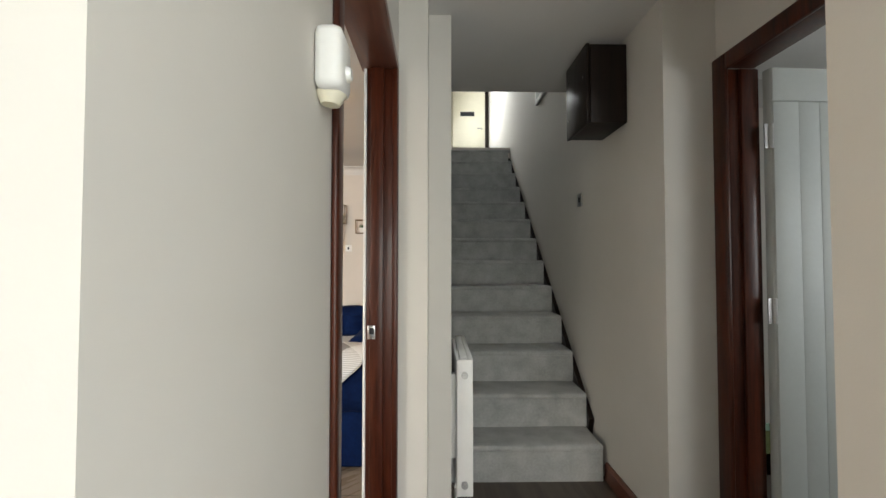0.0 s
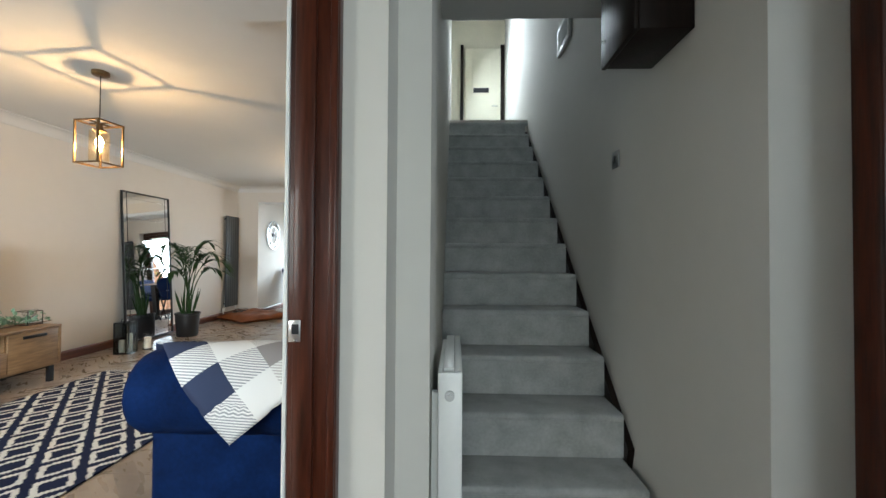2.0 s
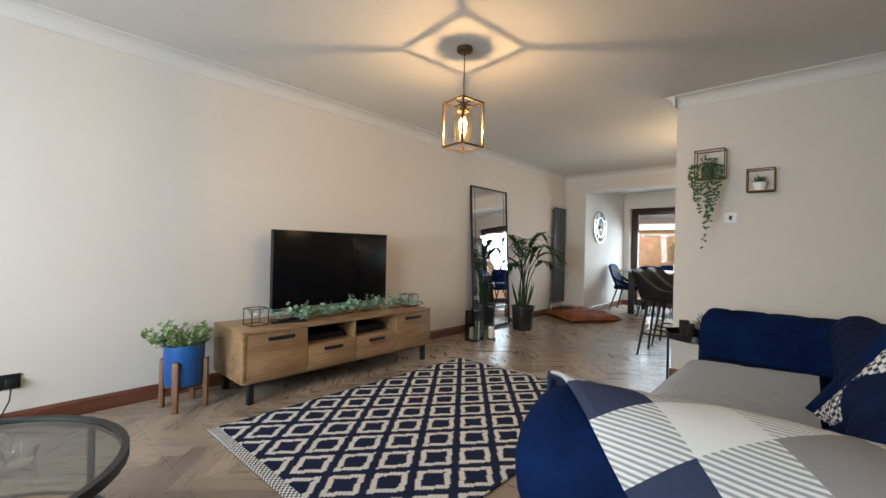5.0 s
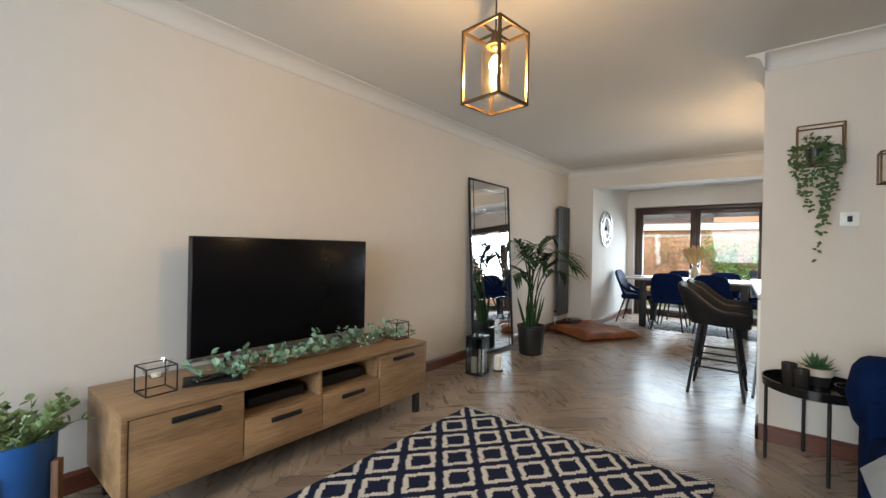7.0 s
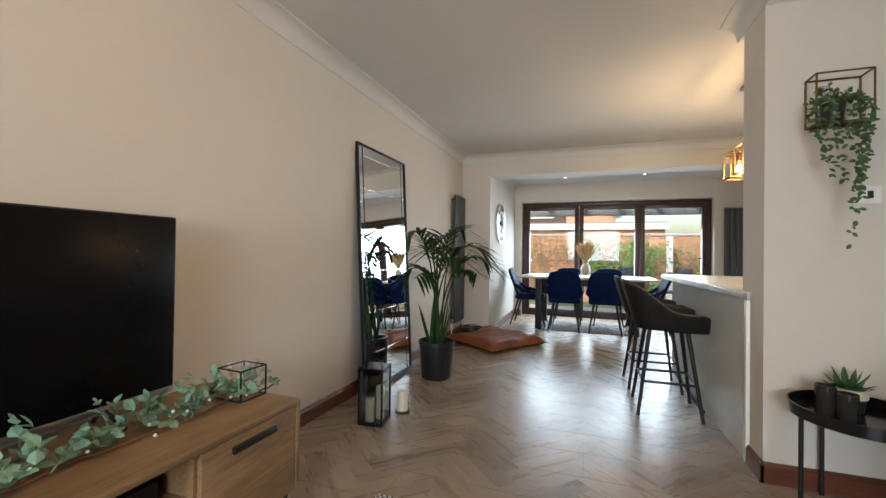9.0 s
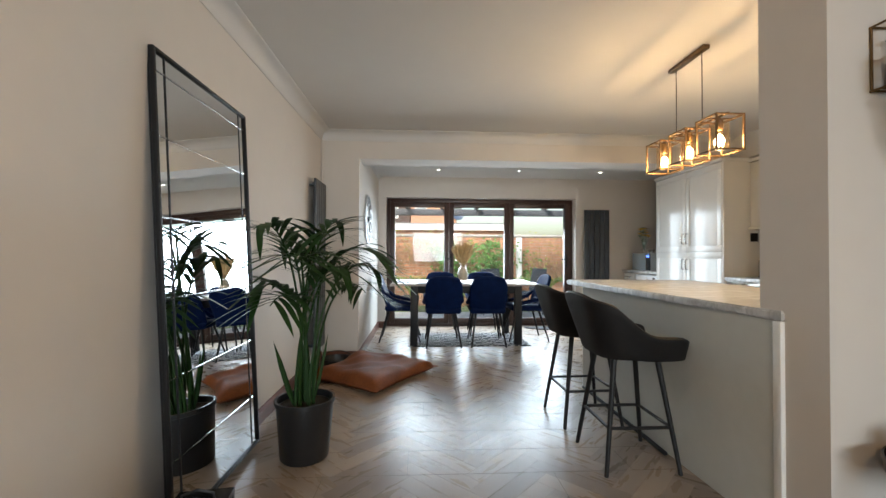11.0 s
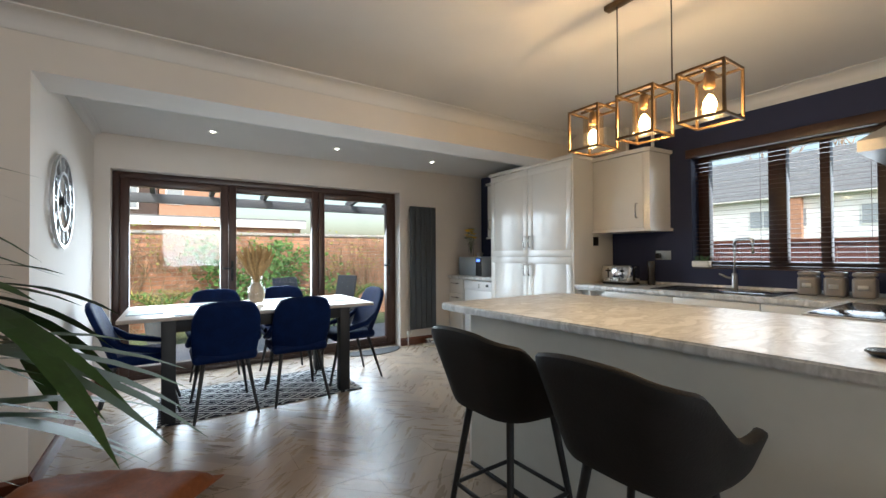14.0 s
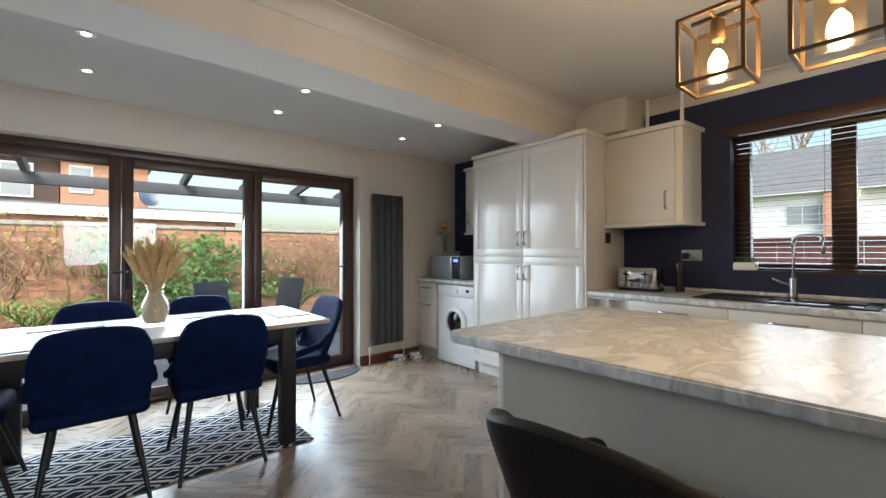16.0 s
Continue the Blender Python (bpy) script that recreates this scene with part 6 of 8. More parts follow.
def frond(bm, a, rise, reach, droop, rnd, nleaf, leaf):
    """One feather frond: a bare stalk that arches over and carries paired leaflets."""
    pts = []
    o = Vector((rnd.uniform(-.05, .05), rnd.uniform(-.05, .05), 0.29))
    w = Vector((math.cos(a), math.sin(a), 0))
    for i in range(17):
        u = i / 16
        pts.append(o + w * reach * (u ** 1.9) + Vector((0, 0, rise * (1 - (1 - u) ** 1.6) - droop * u ** 3.2)))
    path_tube(bm, pts, [0.008 * (1 - 0.8 * i / 16) + 0.0012 for i in range(17)], 6)
    for k in range(nleaf):
        u = 0.56 + 0.44 * k / nleaf
        i = min(15, int(u * 16))
        f = u * 16 - i
        p = pts[i].lerp(pts[i + 1], f)
        d = (pts[i + 1] - pts[i]).normalized()
        s = d.cross(Vector((0, 0, 1))).normalized()
        L = leaf * (0.62 + 0.55 * math.sin((k / nleaf) * math.pi * 0.85 + 0.35)) * rnd.uniform(0.85, 1.1)
        for sg in (-1, 1):
            way = (d * 0.75 + s * sg * 0.85 + Vector((0, 0, rnd.uniform(-0.05, 0.22)))).normalized()
            wd = 0.032
            n, up = 6, Vector((0, 0, 1))
            left, right = [], []
            for j in range(n + 1):
                t = j / n
                q = p + way * L * t + Vector((0, 0, -0.36 * L * t * t))
                side = way.cross(up).normalized() * (wd / 2) * (math.sin(math.pi * min(1, t * 0.9 + 0.12)) ** 0.8) * (1 if j < n else 0.05)
                left.append(bm.verts.new(q - side)), right.append(bm.verts.new(q + side))
            for j in range(n):
                bm.faces.new((left[j], right[j], right[j + 1], left[j + 1]))


rnd = random.Random(21)
specs = [(0.1, 1.10, 0.44, 0.26), (0.6, 1.0, 0.46, 0.28), (1.0, 0.86, 0.44, 0.26), (1.5, 1.05, 0.42, 0.22), (2.1, 1.0, 0.30, 0.16), (-0.35, 0.95, 0.34, 0.2), (-0.9, 1.14, 0.36, 0.20), (-1.4, 1.06, 0.50, 0.26), (-1.8, 0.80, 0.40, 0.20), (-2.1, 1.18, 0.34, 0.20), (2.7, 1.06, 0.22, 0.14), (0.8, 1.2, 0.30, 0.16), (-2.4, 0.84, 0.30, 0.18)]
for a, rise, reach, droop in specs:
    bm = bmesh.new()
    frond(bm, a, rise, reach, droop, rnd, 9, 0.31)
    part("frond", bm, LEAF, palm)
for k in range(6):
    bm = bmesh.new()
    a = rnd.uniform(0, math.tau)
    leaf_blade(bm, Vector((0.05 * math.cos(a), 0.05 * math.sin(a), 0.25)), Vector((0.3 * math.cos(a), 0.3 * math.sin(a), 1)), Vector((math.sin(a), -math.cos(a), 0.1)), rnd.uniform(0.25, 0.45), 0.028)
    part("shoot", bm, LEAF, palm)

# floor cushion and black tray behind it
bm = bmesh.new()
n = 22
top, bot = [], []
for i in range(n + 1):
    ra, rb = [], []
    for j in range(n + 1):
        u, v = i / n * 2 - 1, j / n * 2 - 1
        e = ((1 - u ** 6) * (1 - v ** 6)) ** 0.45
        h = 0.045 + 0.085 * e + 0.05 * noise.noise(Vector((u * 1.4, v * 1.4, 4))) * e + 0.022 * noise.noise(Vector((u * 2.2 + v * 3.2, v * 1.5 - u, 9))) * e ** 0.5
        k = 1 + 0.09 * abs(u * v) ** 2 - 0.04 * (1 - abs(u * v)) * (u ** 8 + v ** 8)
        ra.append(bm.verts.new((u * 0.43 * k, v * 0.41 * k, h)))
        rb.append(bm.verts.new((u * 0.43 * k, v * 0.41 * k, 0.05 * (1 - e ** 0.7))))
    top.append(ra), bot.append(rb)
for i in range(n):
    for j in range(n):
        bm.faces.new((top[i][j], top[i + 1][j], top[i + 1][j + 1], top[i][j + 1]))
        bm.faces.new((bot[i][j], bot[i][j + 1], bot[i + 1][j + 1], bot[i + 1][j]))
rim = [(0, j) for j in range(n)] + [(i, n) for i in range(n)] + [(n, j) for j in range(n, 0, -1)] + [(i, 0) for i in range(n, 0, -1)]
for (a, b), (c, d) in zip(rim, rim[1:] + rim[:1]):
    bm.faces.new((top[a][b], top[c][d], bot[c][d], bot[a][b]))
one("floor_cushion", bm, TAN, "large tan brown leather floor cushion", "floor cushion", pose(-3.475, 7.93, 0.001, 0, 0, 56), smooth=True)
tr = thing("black_basket", pose(-3.86, 8.22, 0, 0, 0, 10), "low black basket with a wire handle beside the radiator", "basket")
bm = bmesh.new()
lathe(bm, [(0, 0), (0.13, 0), (0.15, 0.10), (0.142, 0.10), (0.122, 0.012), (0, 0.012)], (0, 0, 0), 24)
part("tub", bm, POTBLACK, tr, smooth=True)
bm = bmesh.new()
path_tube(bm, [(0.146 * math.cos(k * 0.3), 0.146 * math.sin(k * 0.3) * 0.6, 0.10 + 0.05 * math.sin(k * 0.3)) for k in range(11)], 0.005, 6)
part("handle", bm, BLACK, tr, smooth=True)

# wire shelves, plants and switch on the nib wall


def wire_shelf(x0, x1, z0, z1, d, label):
    s = thing("wire_shelf", pose(0, YN, 0), label, "wall shelf", "wire shelves on the wall")
    c = [(x0, z0), (x1, z0), (x1, z1), (x0, z1)]
    for y in (-0.006, -d):
        for a, b in zip(c, c[1:] + c[:1]):
            bm = bmesh.new()
            tube(bm, (a[0], y, a[1]), (b[0], y, b[1]), 0.0045, seg=8)
            part("rail", bm, BRONZE, s, smooth=True)
    for a in c:
        bm = bmesh.new()
        tube(bm, (a[0], -0.001, a[1]), (a[0], -d, a[1]), 0.0045, seg=8)
        part("rail", bm, BRONZE, s, smooth=True)
    for f in (0.3, 0.5, 0.7):
        bm = bmesh.new()
        tube(bm, (x0, -d * f, z0), (x1, -d * f, z0), 0.003, seg=6)
        part("rail", bm, BRONZE, s, smooth=True)


wire_shelf(-1.398, -1.19, 1.735, 1.965, 0.11, "bronze wire box shelf holding a trailing plant")
wire_shelf(-1.045, -0.875, 1.605, 1.775, 0.10, "small bronze wire box shelf holding a succulent")
ivy = thing("trailing_plant", pose(-1.315, YN - 0.055, 1.741), "trailing ivy in a dark pot hanging over the shelf edge", "plant")
bm = bmesh.new()
lathe(bm, [(0, 0), (0.038, 0), (0.047, 0.09), (0.042, 0.09), (0.04, 0.078), (0, 0.076)], (0, 0, 0), 20)
part("pot", bm, POTBLACK, ivy, smooth=True)
rnd = random.Random(31)
for k in range(15):
    a = rnd.uniform(math.pi, math.tau)
    L = rnd.uniform(0.18, 0.60) * (1.0 if abs(math.cos(a)) < 0.6 else 0.65)
    bm = bmesh.new()
    p = Vector((0.035 * math.cos(a), 0.03 * math.sin(a), 0.085))
    d = Vector((math.cos(a) * 0.6, math.sin(a) * 0.9, 0.5)).normalized()
    n = int(L / 0.022) + 3
    for i in range(n):
        q = p + d * 0.026
        for s in (-1, 1):
            if rnd.random() < 0.3:
                continue
            sd = Vector((s * rnd.uniform(0.1, 1), rnd.uniform(-1.0, 0.1), rnd.uniform(-1.3, 0.4)))
            leaf_blade(bm, q, sd, Vector((0, -1, 0.4)), rnd.uniform(0.022, 0.036), rnd.uniform(0.013, 0.02), 0.12)
        p = q
        tgt = Vector((-0.30 * math.copysign(1, p.x) * min(1, abs(p.x) * 8), 0, -1)) if i > 1 else Vector((math.cos(a) * 0.5, -0.9, -0.5))
        d = (d * 0.55 + tgt * 0.45 + Vector((rnd.uniform(-.12, .12), 0, 0))).normalized()
        if p.y > 0.03:
            p.y = 0.03
    part("vine", bm, IVY, ivy)
for k in range(8):
    bm = bmesh.new()
    sprig(bm, (rnd.uniform(-.03, .03), rnd.uniform(-.02, .02), 0.085), (rnd.uniform(-.7, .7), rnd.uniform(-.5, .1), 1), 3, rnd.uniform(0.05, 0.10), 0.03, 0.018, rnd)
    part("stem", bm, IVY, ivy)


def succulent(m, s, pot, label, rim=None):
    """A rosette of stiff pointed leaves in a small pot."""
    t = thing("succulent_plant", m, label, "plant")
    bm = bmesh.new()
    lathe(bm, [(0, 0), (0.045 * s, 0), (0.058 * s, 0.085 * s), (0.052 * s, 0.085 * s), (0.05 * s, 0.075 * s), (0, 0.074 * s)], (0, 0, 0), 24)
    pt = part("pot", bm, pot, t, smooth=True)
    if rim:
        bm = bmesh.new()
        lathe(bm, [(0.0535 * s, 0.052 * s), (0.058 * s, 0.052 * s), (0.0615 * s, 0.088 * s), (0.053 * s, 0.088 * s)], (0, 0, 0), 24)
        part("rim_band", bm, rim, pt, "cream upper band", smooth=True)
    r = random.Random(7)
    for k in range(22):
        a, e = k * 2.399, 0.25 + 1.1 * (1 - k / 22)
        bm = bmesh.new()
        leaf_blade(bm, Vector((0, 0, 0.072 * s)), Vector((math.cos(a) * math.sin(e), math.sin(a) * math.sin(e), math.cos(e))), Vector((math.cos(a), math.sin(a), 0.2)), r.uniform(0.08, 0.11) * s, 0.02 * s, 0.25)
        part("leaf", bm, SUCC, t)


succulent(pose(-0.965, YN - 0.055, 1.6105), 0.75, WHITE, "small green succulent in a white pot")
sw = thing("light_switch", pose(-1.155, YN, 1.41), "pale silver single wall switch with a black rocker", "light switch")
piece("plate", WHITE, (-0.043, 0.043, -0.009, -0.001, -0.043, 0.043), sw, 0.003)
piece("rocker", BLACK, (-0.011, 0.011, -0.014, -0.009, -0.017, 0.017), sw, 0.002)
hs = thing("light_switch", pose(0.977, 2.76, 1.66), "brushed steel switch plate on the stair wall", "light switch")
piece("plate", STEEL, (-0.009, -0.001, -0.043, 0.043, -0.043, 0.043), hs, 0.003)
piece("rocker", BLACK, (-0.013, -0.009, -0.011, 0.011, -0.017, 0.017), hs, 0.002)
pir = thing("alarm_sensor", pose(-0.2, 0.69, 1.535), "white plastic alarm sensor box on the wall", "alarm sensor")
piece("body", WHITE, (0.001, 0.048, -0.04, 0.04, -0.005, 0.10), pir, 0.014)
bm = bmesh.new()
tube(bm, (0.02, 0, -0.022), (0.022, 0, -0.003), 0.016, 0.026, seg=16)
part("lens", bm, CREAM, pir, smooth=True)
bm = bmesh.new()
tube(bm, (0.047, 0, 0.03), (0.056, 0, 0.03), 0.014, 0.010, seg=16)
part("button", bm, WHITE, pir, smooth=True)
sk = thing("wall_socket", pose(XT, 1.41, 0.28), "dark double wall socket with a plug", "wall socket")
piece("plate", BLACK, (0.001, 0.01, -0.075, 0.075, -0.043, 0.043), sk, 0.003)
piece("plug", BLACK, (0.01, 0.045, 0.01, 0.06, -0.03, 0.02), sk, 0.006)
bm = bmesh.new()
path_tube(bm, [(0.04, 0.035, -0.03), (0.045, 0.03, -0.10), (0.05, -0.01, -0.2), (0.06, -0.06, -0.274)], 0.004, 6)
part("cable", bm, BLACK, sk, smooth=True)

# side table
stb = thing("side_table", pose(-1.305, 5.14, 0), "round black metal tray side table", "side table")
bm = bmesh.new()
lathe(bm, [(0, 0.430), (0.225, 0.430), (0.238, 0.436), (0.242, 0.485), (0.236, 0.485), (0.232, 0.442), (0, 0.438)], (0, 0, 0), 40)
part("tray", bm, BLACKSHINY, stb, smooth=True)
for k in range(4):
    a = math.radians(10 + 90 * k)
    bm = bmesh.new()
    tube(bm, (0.222 * math.cos(a), 0.222 * math.sin(a), 0), (0.222 * math.cos(a), 0.222 * math.sin(a), 0.432), 0.009)
    part("leg", bm, BLACK, stb, smooth=True)
succulent(pose(-1.29, 5.27, 0.4385), 1.15, POTBLACK, "spiky succulent in a black pot with a cream band", mat("cream_band", (0.62, 0.55, 0.45), 0.6))
SMOKEJAR = mat("smoked_glass_jar", (0.03, 0.027, 0.025), 0.15, vary=0.2)
for x, y, h in ((-1.42, 5.15, 0.13), (-1.37, 5.10, 0.115)):
    jar = thing("candle_jar", pose(x, y, 0.4385), "dark smoked ribbed glass candle jar", "candle jar", "jars on the side table")
    bm = bmesh.new()
    lathe(bm, [(0, 0), (0.034, 0), (0.037, 0.006), (0.037, h), (0.033, h), (0.032, h - 0.03), (0, h - 0.032)], (0, 0, 0), 20)
    part("jar", bm, SMOKEJAR, jar, smooth=True)
sp = thing("black_bowl", pose(-1.17, 5.07, 0.4385), "gloss black round bowl on the side table", "bowl")
bm = bmesh.new()
lathe(bm, [(0, 0), (0.03, 0), (0.06, 0.03), (0.068, 0.065), (0.062, 0.065), (0.054, 0.034), (0, 0.012)], (0, 0, 0), 24)
part("bowl", bm, BLACKSHINY, sp, smooth=True)

# things on the coffee table
for dx, dy, r, h in ((-0.08, 0.14, 0.055, 0.06), (0.02, 0.22, 0.045, 0.055)):
    gb = thing("glass_bowl", pose(-2.40 + dx, 1.20 + dy, 0.4425), "small clear glass candle bowl", "glass bowl", "bowls on the coffee table")
    bm = bmesh.new()
    lathe(bm, [(0, 0), (r * 0.7, 0), (r, h), (r - 0.004, h), (r * 0.65, 0.005), (0, 0.005)], (0, 0, 0), 20)
    q = part("bowl", bm, GLASS, gb, smooth=True)
    q.visible_shadow = False
tw = thing("leaf_decoration", pose(-2.30, 1.28, 0.163), "silvery green leaf decoration on the oak shelf", "decoration")
rnd = random.Random(3)
for k in range(9):
    bm = bmesh.new()
    sprig(bm, (rnd.uniform(-.05, .05), rnd.uniform(-.05, .05), 0.012), (rnd.uniform(-1, 1), rnd.uniform(-1, 1), 0.5), 4, 0.10, 0.04, 0.03, rnd)
    for v in bm.verts:
        v.co.z = max(0.001, v.co.z)
    part("sprig", bm, EUCALYPT, tw)

# wall clock
ck = thing("wall_clock", pose(-3.69, 9.14, 1.575, 0, 90, 0), "large openwork skeleton wall clock in silver grey metal", "clock")
for r in (0.295, 0.185):
    bm = bmesh.new()
    lathe(bm, [(r - 0.012, 0.010), (r + 0.006, 0.010), (r + 0.006, 0.028), (r - 0.012, 0.028), (r - 0.012, 0.010)], (0, 0, 0), 48)
    part("ring", bm, STEEL, ck, smooth=True)
for k in range(12):
    bm = bmesh.new()
    a = pose(0, 0, 0, 0, 0, 30 * k)
    for off in ((-0.018, 0.0, 0.018) if k % 3 else (-0.012, 0.012)):
        box(bm, 0.186, 0.288, off - 0.0025, off + 0.0025, 0.012, 0.024, a)
    part("numeral", bm, STEEL, ck)
for k in range(4):
    bm = bmesh.new()
    box(bm, 0.03, 0.18, -0.003, 0.003, 0.011, 0.02, pose(0, 0, 0, 0, 0, 45 + 90 * k))
    part("spoke", bm, STEEL, ck)
bm = bmesh.new()
lathe(bm, [(0, 0.001), (0.035, 0.001), (0.035, 0.03), (0, 0.032)], (0, 0, 0), 20)
part("hub", bm, BLACK, ck, smooth=True)
for a, L in ((200, 0.13), (75, 0.18)):
    bm = bmesh.new()
    box(bm, -0.02, L, -0.006, 0.006, 0.033, 0.037, pose(0, 0, 0, 0, 0, a))
    part("hand_pointer", bm, BLACK, ck)

# ---- kitchen things ----
wm = thing("washing_machine", pose(0, 0, 0), "white front-loading washing machine under the worktop", "washing machine")
piece("body", WMWHITE, (0.262, XB - 0.01, 9.525, 10.118, 0.012, 0.868), wm, 0.008)
piece("control_panel", WMWHITE, (0.252, 0.263, 9.53, 10.113, 0.745, 0.862), wm, 0.004)
piece("detergent_drawer", WMWHITE, (0.247, 0.253, 9.94, 10.105, 0.765, 0.85), wm, 0.004)
piece("display", BLACK, (0.248, 0.253, 9.60, 9.65, 0.80, 0.83), wm, 0.002)
bm = bmesh.new()
tube(bm, (0.252, 9.80, 0.805), (0.235, 9.80, 0.805), 0.026, 0.022, seg=20)
part("dial", bm, WMWHITE, wm, smooth=True)
dm = pose(0.262, 9.82, 0.47, 0, -90, 0)
bm = bmesh.new()
lathe(bm, [(0.115, 0.002), (0.165, 0.002), (0.170, 0.012), (0.150, 0.032), (0.122, 0.036), (0.112, 0.022)], (0, 0, 0), 40)
bmesh.ops.transform(bm, matrix=dm, verts=bm.verts)
dd = part("door_ring", bm, WMWHITE, wm, smooth=True)
bm = bmesh.new()
lathe(bm, [(0.113, 0.02), (0.09, 0.036), (0.0, 0.042)], (0, 0, 0), 32)
bmesh.ops.transform(bm, matrix=dm, verts=bm.verts)
part("door_glass", bm, BLACKSHINY, dd, "dark porthole glass", smooth=True)
mw = thing("microwave", pose(0, 0, 0), "silver microwave oven on the worktop", "microwave")
piece("body", STEEL, (0.31, 0.66, 9.80, 10.31, 0.9205, 1.185), mw, 0.006)
piece("door", mat("microwave_door_glass", (0.25, 0.29, 0.32), 0.12, vary=0.1), (0.302, 0.311, 9.925, 10.305, 0.93, 1.178), mw, 0.004, "reflective grey door glass")
piece("control_panel", BLACK, (0.302, 0.311, 9.805, 9.922, 0.93, 1.178), mw, 0.003)
piece("display", glow("display_blue", (0.1, 0.2, 0.9), 1.5), (0.300, 0.303, 9.83, 9.90, 1.12, 1.15), mw)
fl = thing("flower_vase", pose(0.44, 10.20, 1.1855), "glass vase of yellow flowers on the microwave", "vase")
bm = bmesh.new()
lathe(bm, [(0, 0), (0.035, 0), (0.04, 0.12), (0.05, 0.19), (0.046, 0.19), (0.036, 0.12), (0.031, 0.006), (0, 0.006)], (0, 0, 0), 20)
g = part("vase", bm, GLASS, fl, smooth=True)
g.visible_shadow = False
rnd = random.Random(9)
for k in range(16):
    a = rnd.uniform(0, math.tau)
    tip = Vector((math.cos(a) * rnd.uniform(0.02, 0.12), math.sin(a) * rnd.uniform(0.02, 0.11), rnd.uniform(0.24, 0.38)))
    bm = bmesh.new()
    path_tube(bm, [(0, 0, 0.03), tip * 0.55 + Vector((0, 0, 0.04)), tip], 0.002, 5)
    stem = part("stem", bm, IVY, fl, smooth=True)
    bm = bmesh.new()
    for j in range(10):
        t = j * math.tau / 10
        leaf_blade(bm, tip, Vector((math.cos(t), math.sin(t), 0.35)), Vector((0, 0, 1)), 0.055, 0.026, 0.1)
    part("flower", bm, PETAL if k < 12 else IVY, stem)
mug = thing("bowl", pose(0.42, 9.98, 1.1855), "small dark bowl on the microwave", "bowl")
bm = bmesh.new()
lathe(bm, [(0, 0), (0.03, 0), (0.055, 0.05), (0.05, 0.05), (0.026, 0.008), (0, 0.008)], (0, 0, 0), 20)
part("bowl", bm, CANIS, mug, smooth=True)

to = thing("toaster", pose(0.60, 7.99, 0.9205), "chrome four-slice toaster on the marble worktop", "toaster")
piece("body", CHROME, (-0.09, 0.09, -0.155, 0.155, 0.012, 0.185), to, 0.022)
piece("base", BLACK, (-0.085, 0.085, -0.15, 0.15, 0.0, 0.014), to, 0.004)
for y in (-0.075, 0.075):
    piece("lever_slot", BLACK, (-0.0925, -0.089, y - 0.004, y + 0.004, 0.06, 0.16), to)
    piece("lever", BLACK, (-0.110, -0.092, y - 0.018, y + 0.018, 0.125, 0.140), to, 0.004)
    for dy in (-0.035, 0.035):
        bm = bmesh.new()
        tube(bm, (-0.0905, y + dy, 0.045), (-0.103, y + dy, 0.045), 0.013, seg=14)
        part("knob", bm, CHROME, to, smooth=True)
gr = thing("pepper_mill", pose(0.70, 7.735, 0.9205), "tall black and clear pepper mill", "pepper mill")
bm = bmesh.new()
lathe(bm, [(0, 0), (0.032, 0), (0.034, 0.02), (0.030, 0.12), (0.034, 0.13), (0.034, 0.21), (0.03, 0.225), (0, 0.226)], (0, 0, 0), 20)
part("body", bm, SMOKEJAR, gr, smooth=True)
ws = thing("wall_socket", pose(XB, 7.70, 1.20), "steel double socket with a black plug on the navy wall", "wall socket")
piece("plate", STEEL, (-0.009, -0.001, -0.073, 0.073, -0.043, 0.043), ws, 0.003)
piece("plug", BLACK, (-0.045, -0.009, 0.015, 0.06, -0.03, 0.02), ws, 0.006)
sn = thing("sink", pose(0, 0, 0), "black composite sink with a steel edge set in the worktop", "sink")
piece("rim", BLACK, (0.30, 0.74, 6.66, 7.52, 0.9205, 0.928), sn, 0.004)
piece("bowl", BLACKSHINY, (0.34, 0.68, 6.72, 7.12, 0.9275, 0.9305), sn, 0.002)
piece("drainer_edge", STEEL, (0.30, 0.74, 6.62, 6.655, 0.9205, 0.927), sn, 0.003)
for k in range(6):
    piece("drainer_rib", BLACK, (0.36, 0.66, 7.20 + k * 0.05, 7.212 + k * 0.05, 0.9275, 0.933), sn, 0.002)
tp = thing("mixer_tap", pose(0.755, 7.07, 0.9205), "brushed steel square-necked mixer tap", "tap")
bm = bmesh.new()
lathe(bm, [(0, 0.0), (0.028, 0), (0.028, 0.008), (0.022, 0.012), (0.022, 0.13), (0, 0.132)], (0, 0, 0), 20)
part("base", bm, STEEL, tp, smooth=True)
bm = bmesh.new()
path_tube(bm, [(0, 0, 0.13), (0, 0, 0.36), (-0.004, -0.006, 0.395), (-0.012, -0.03, 0.408), (-0.05, -0.12, 0.408), (-0.058, -0.145, 0.398), (-0.06, -0.15, 0.375), (-0.06, -0.15, 0.29)], 0.0125, 12)
part("spout", bm, STEEL, tp, smooth=True)
bm = bmesh.new()
path_tube(bm, [(0, 0.02, 0.09), (-0.005, 0.06, 0.10), (-0.01, 0.11, 0.125)], 0.008, 8)
part("lever", bm, STEEL, tp, smooth=True)
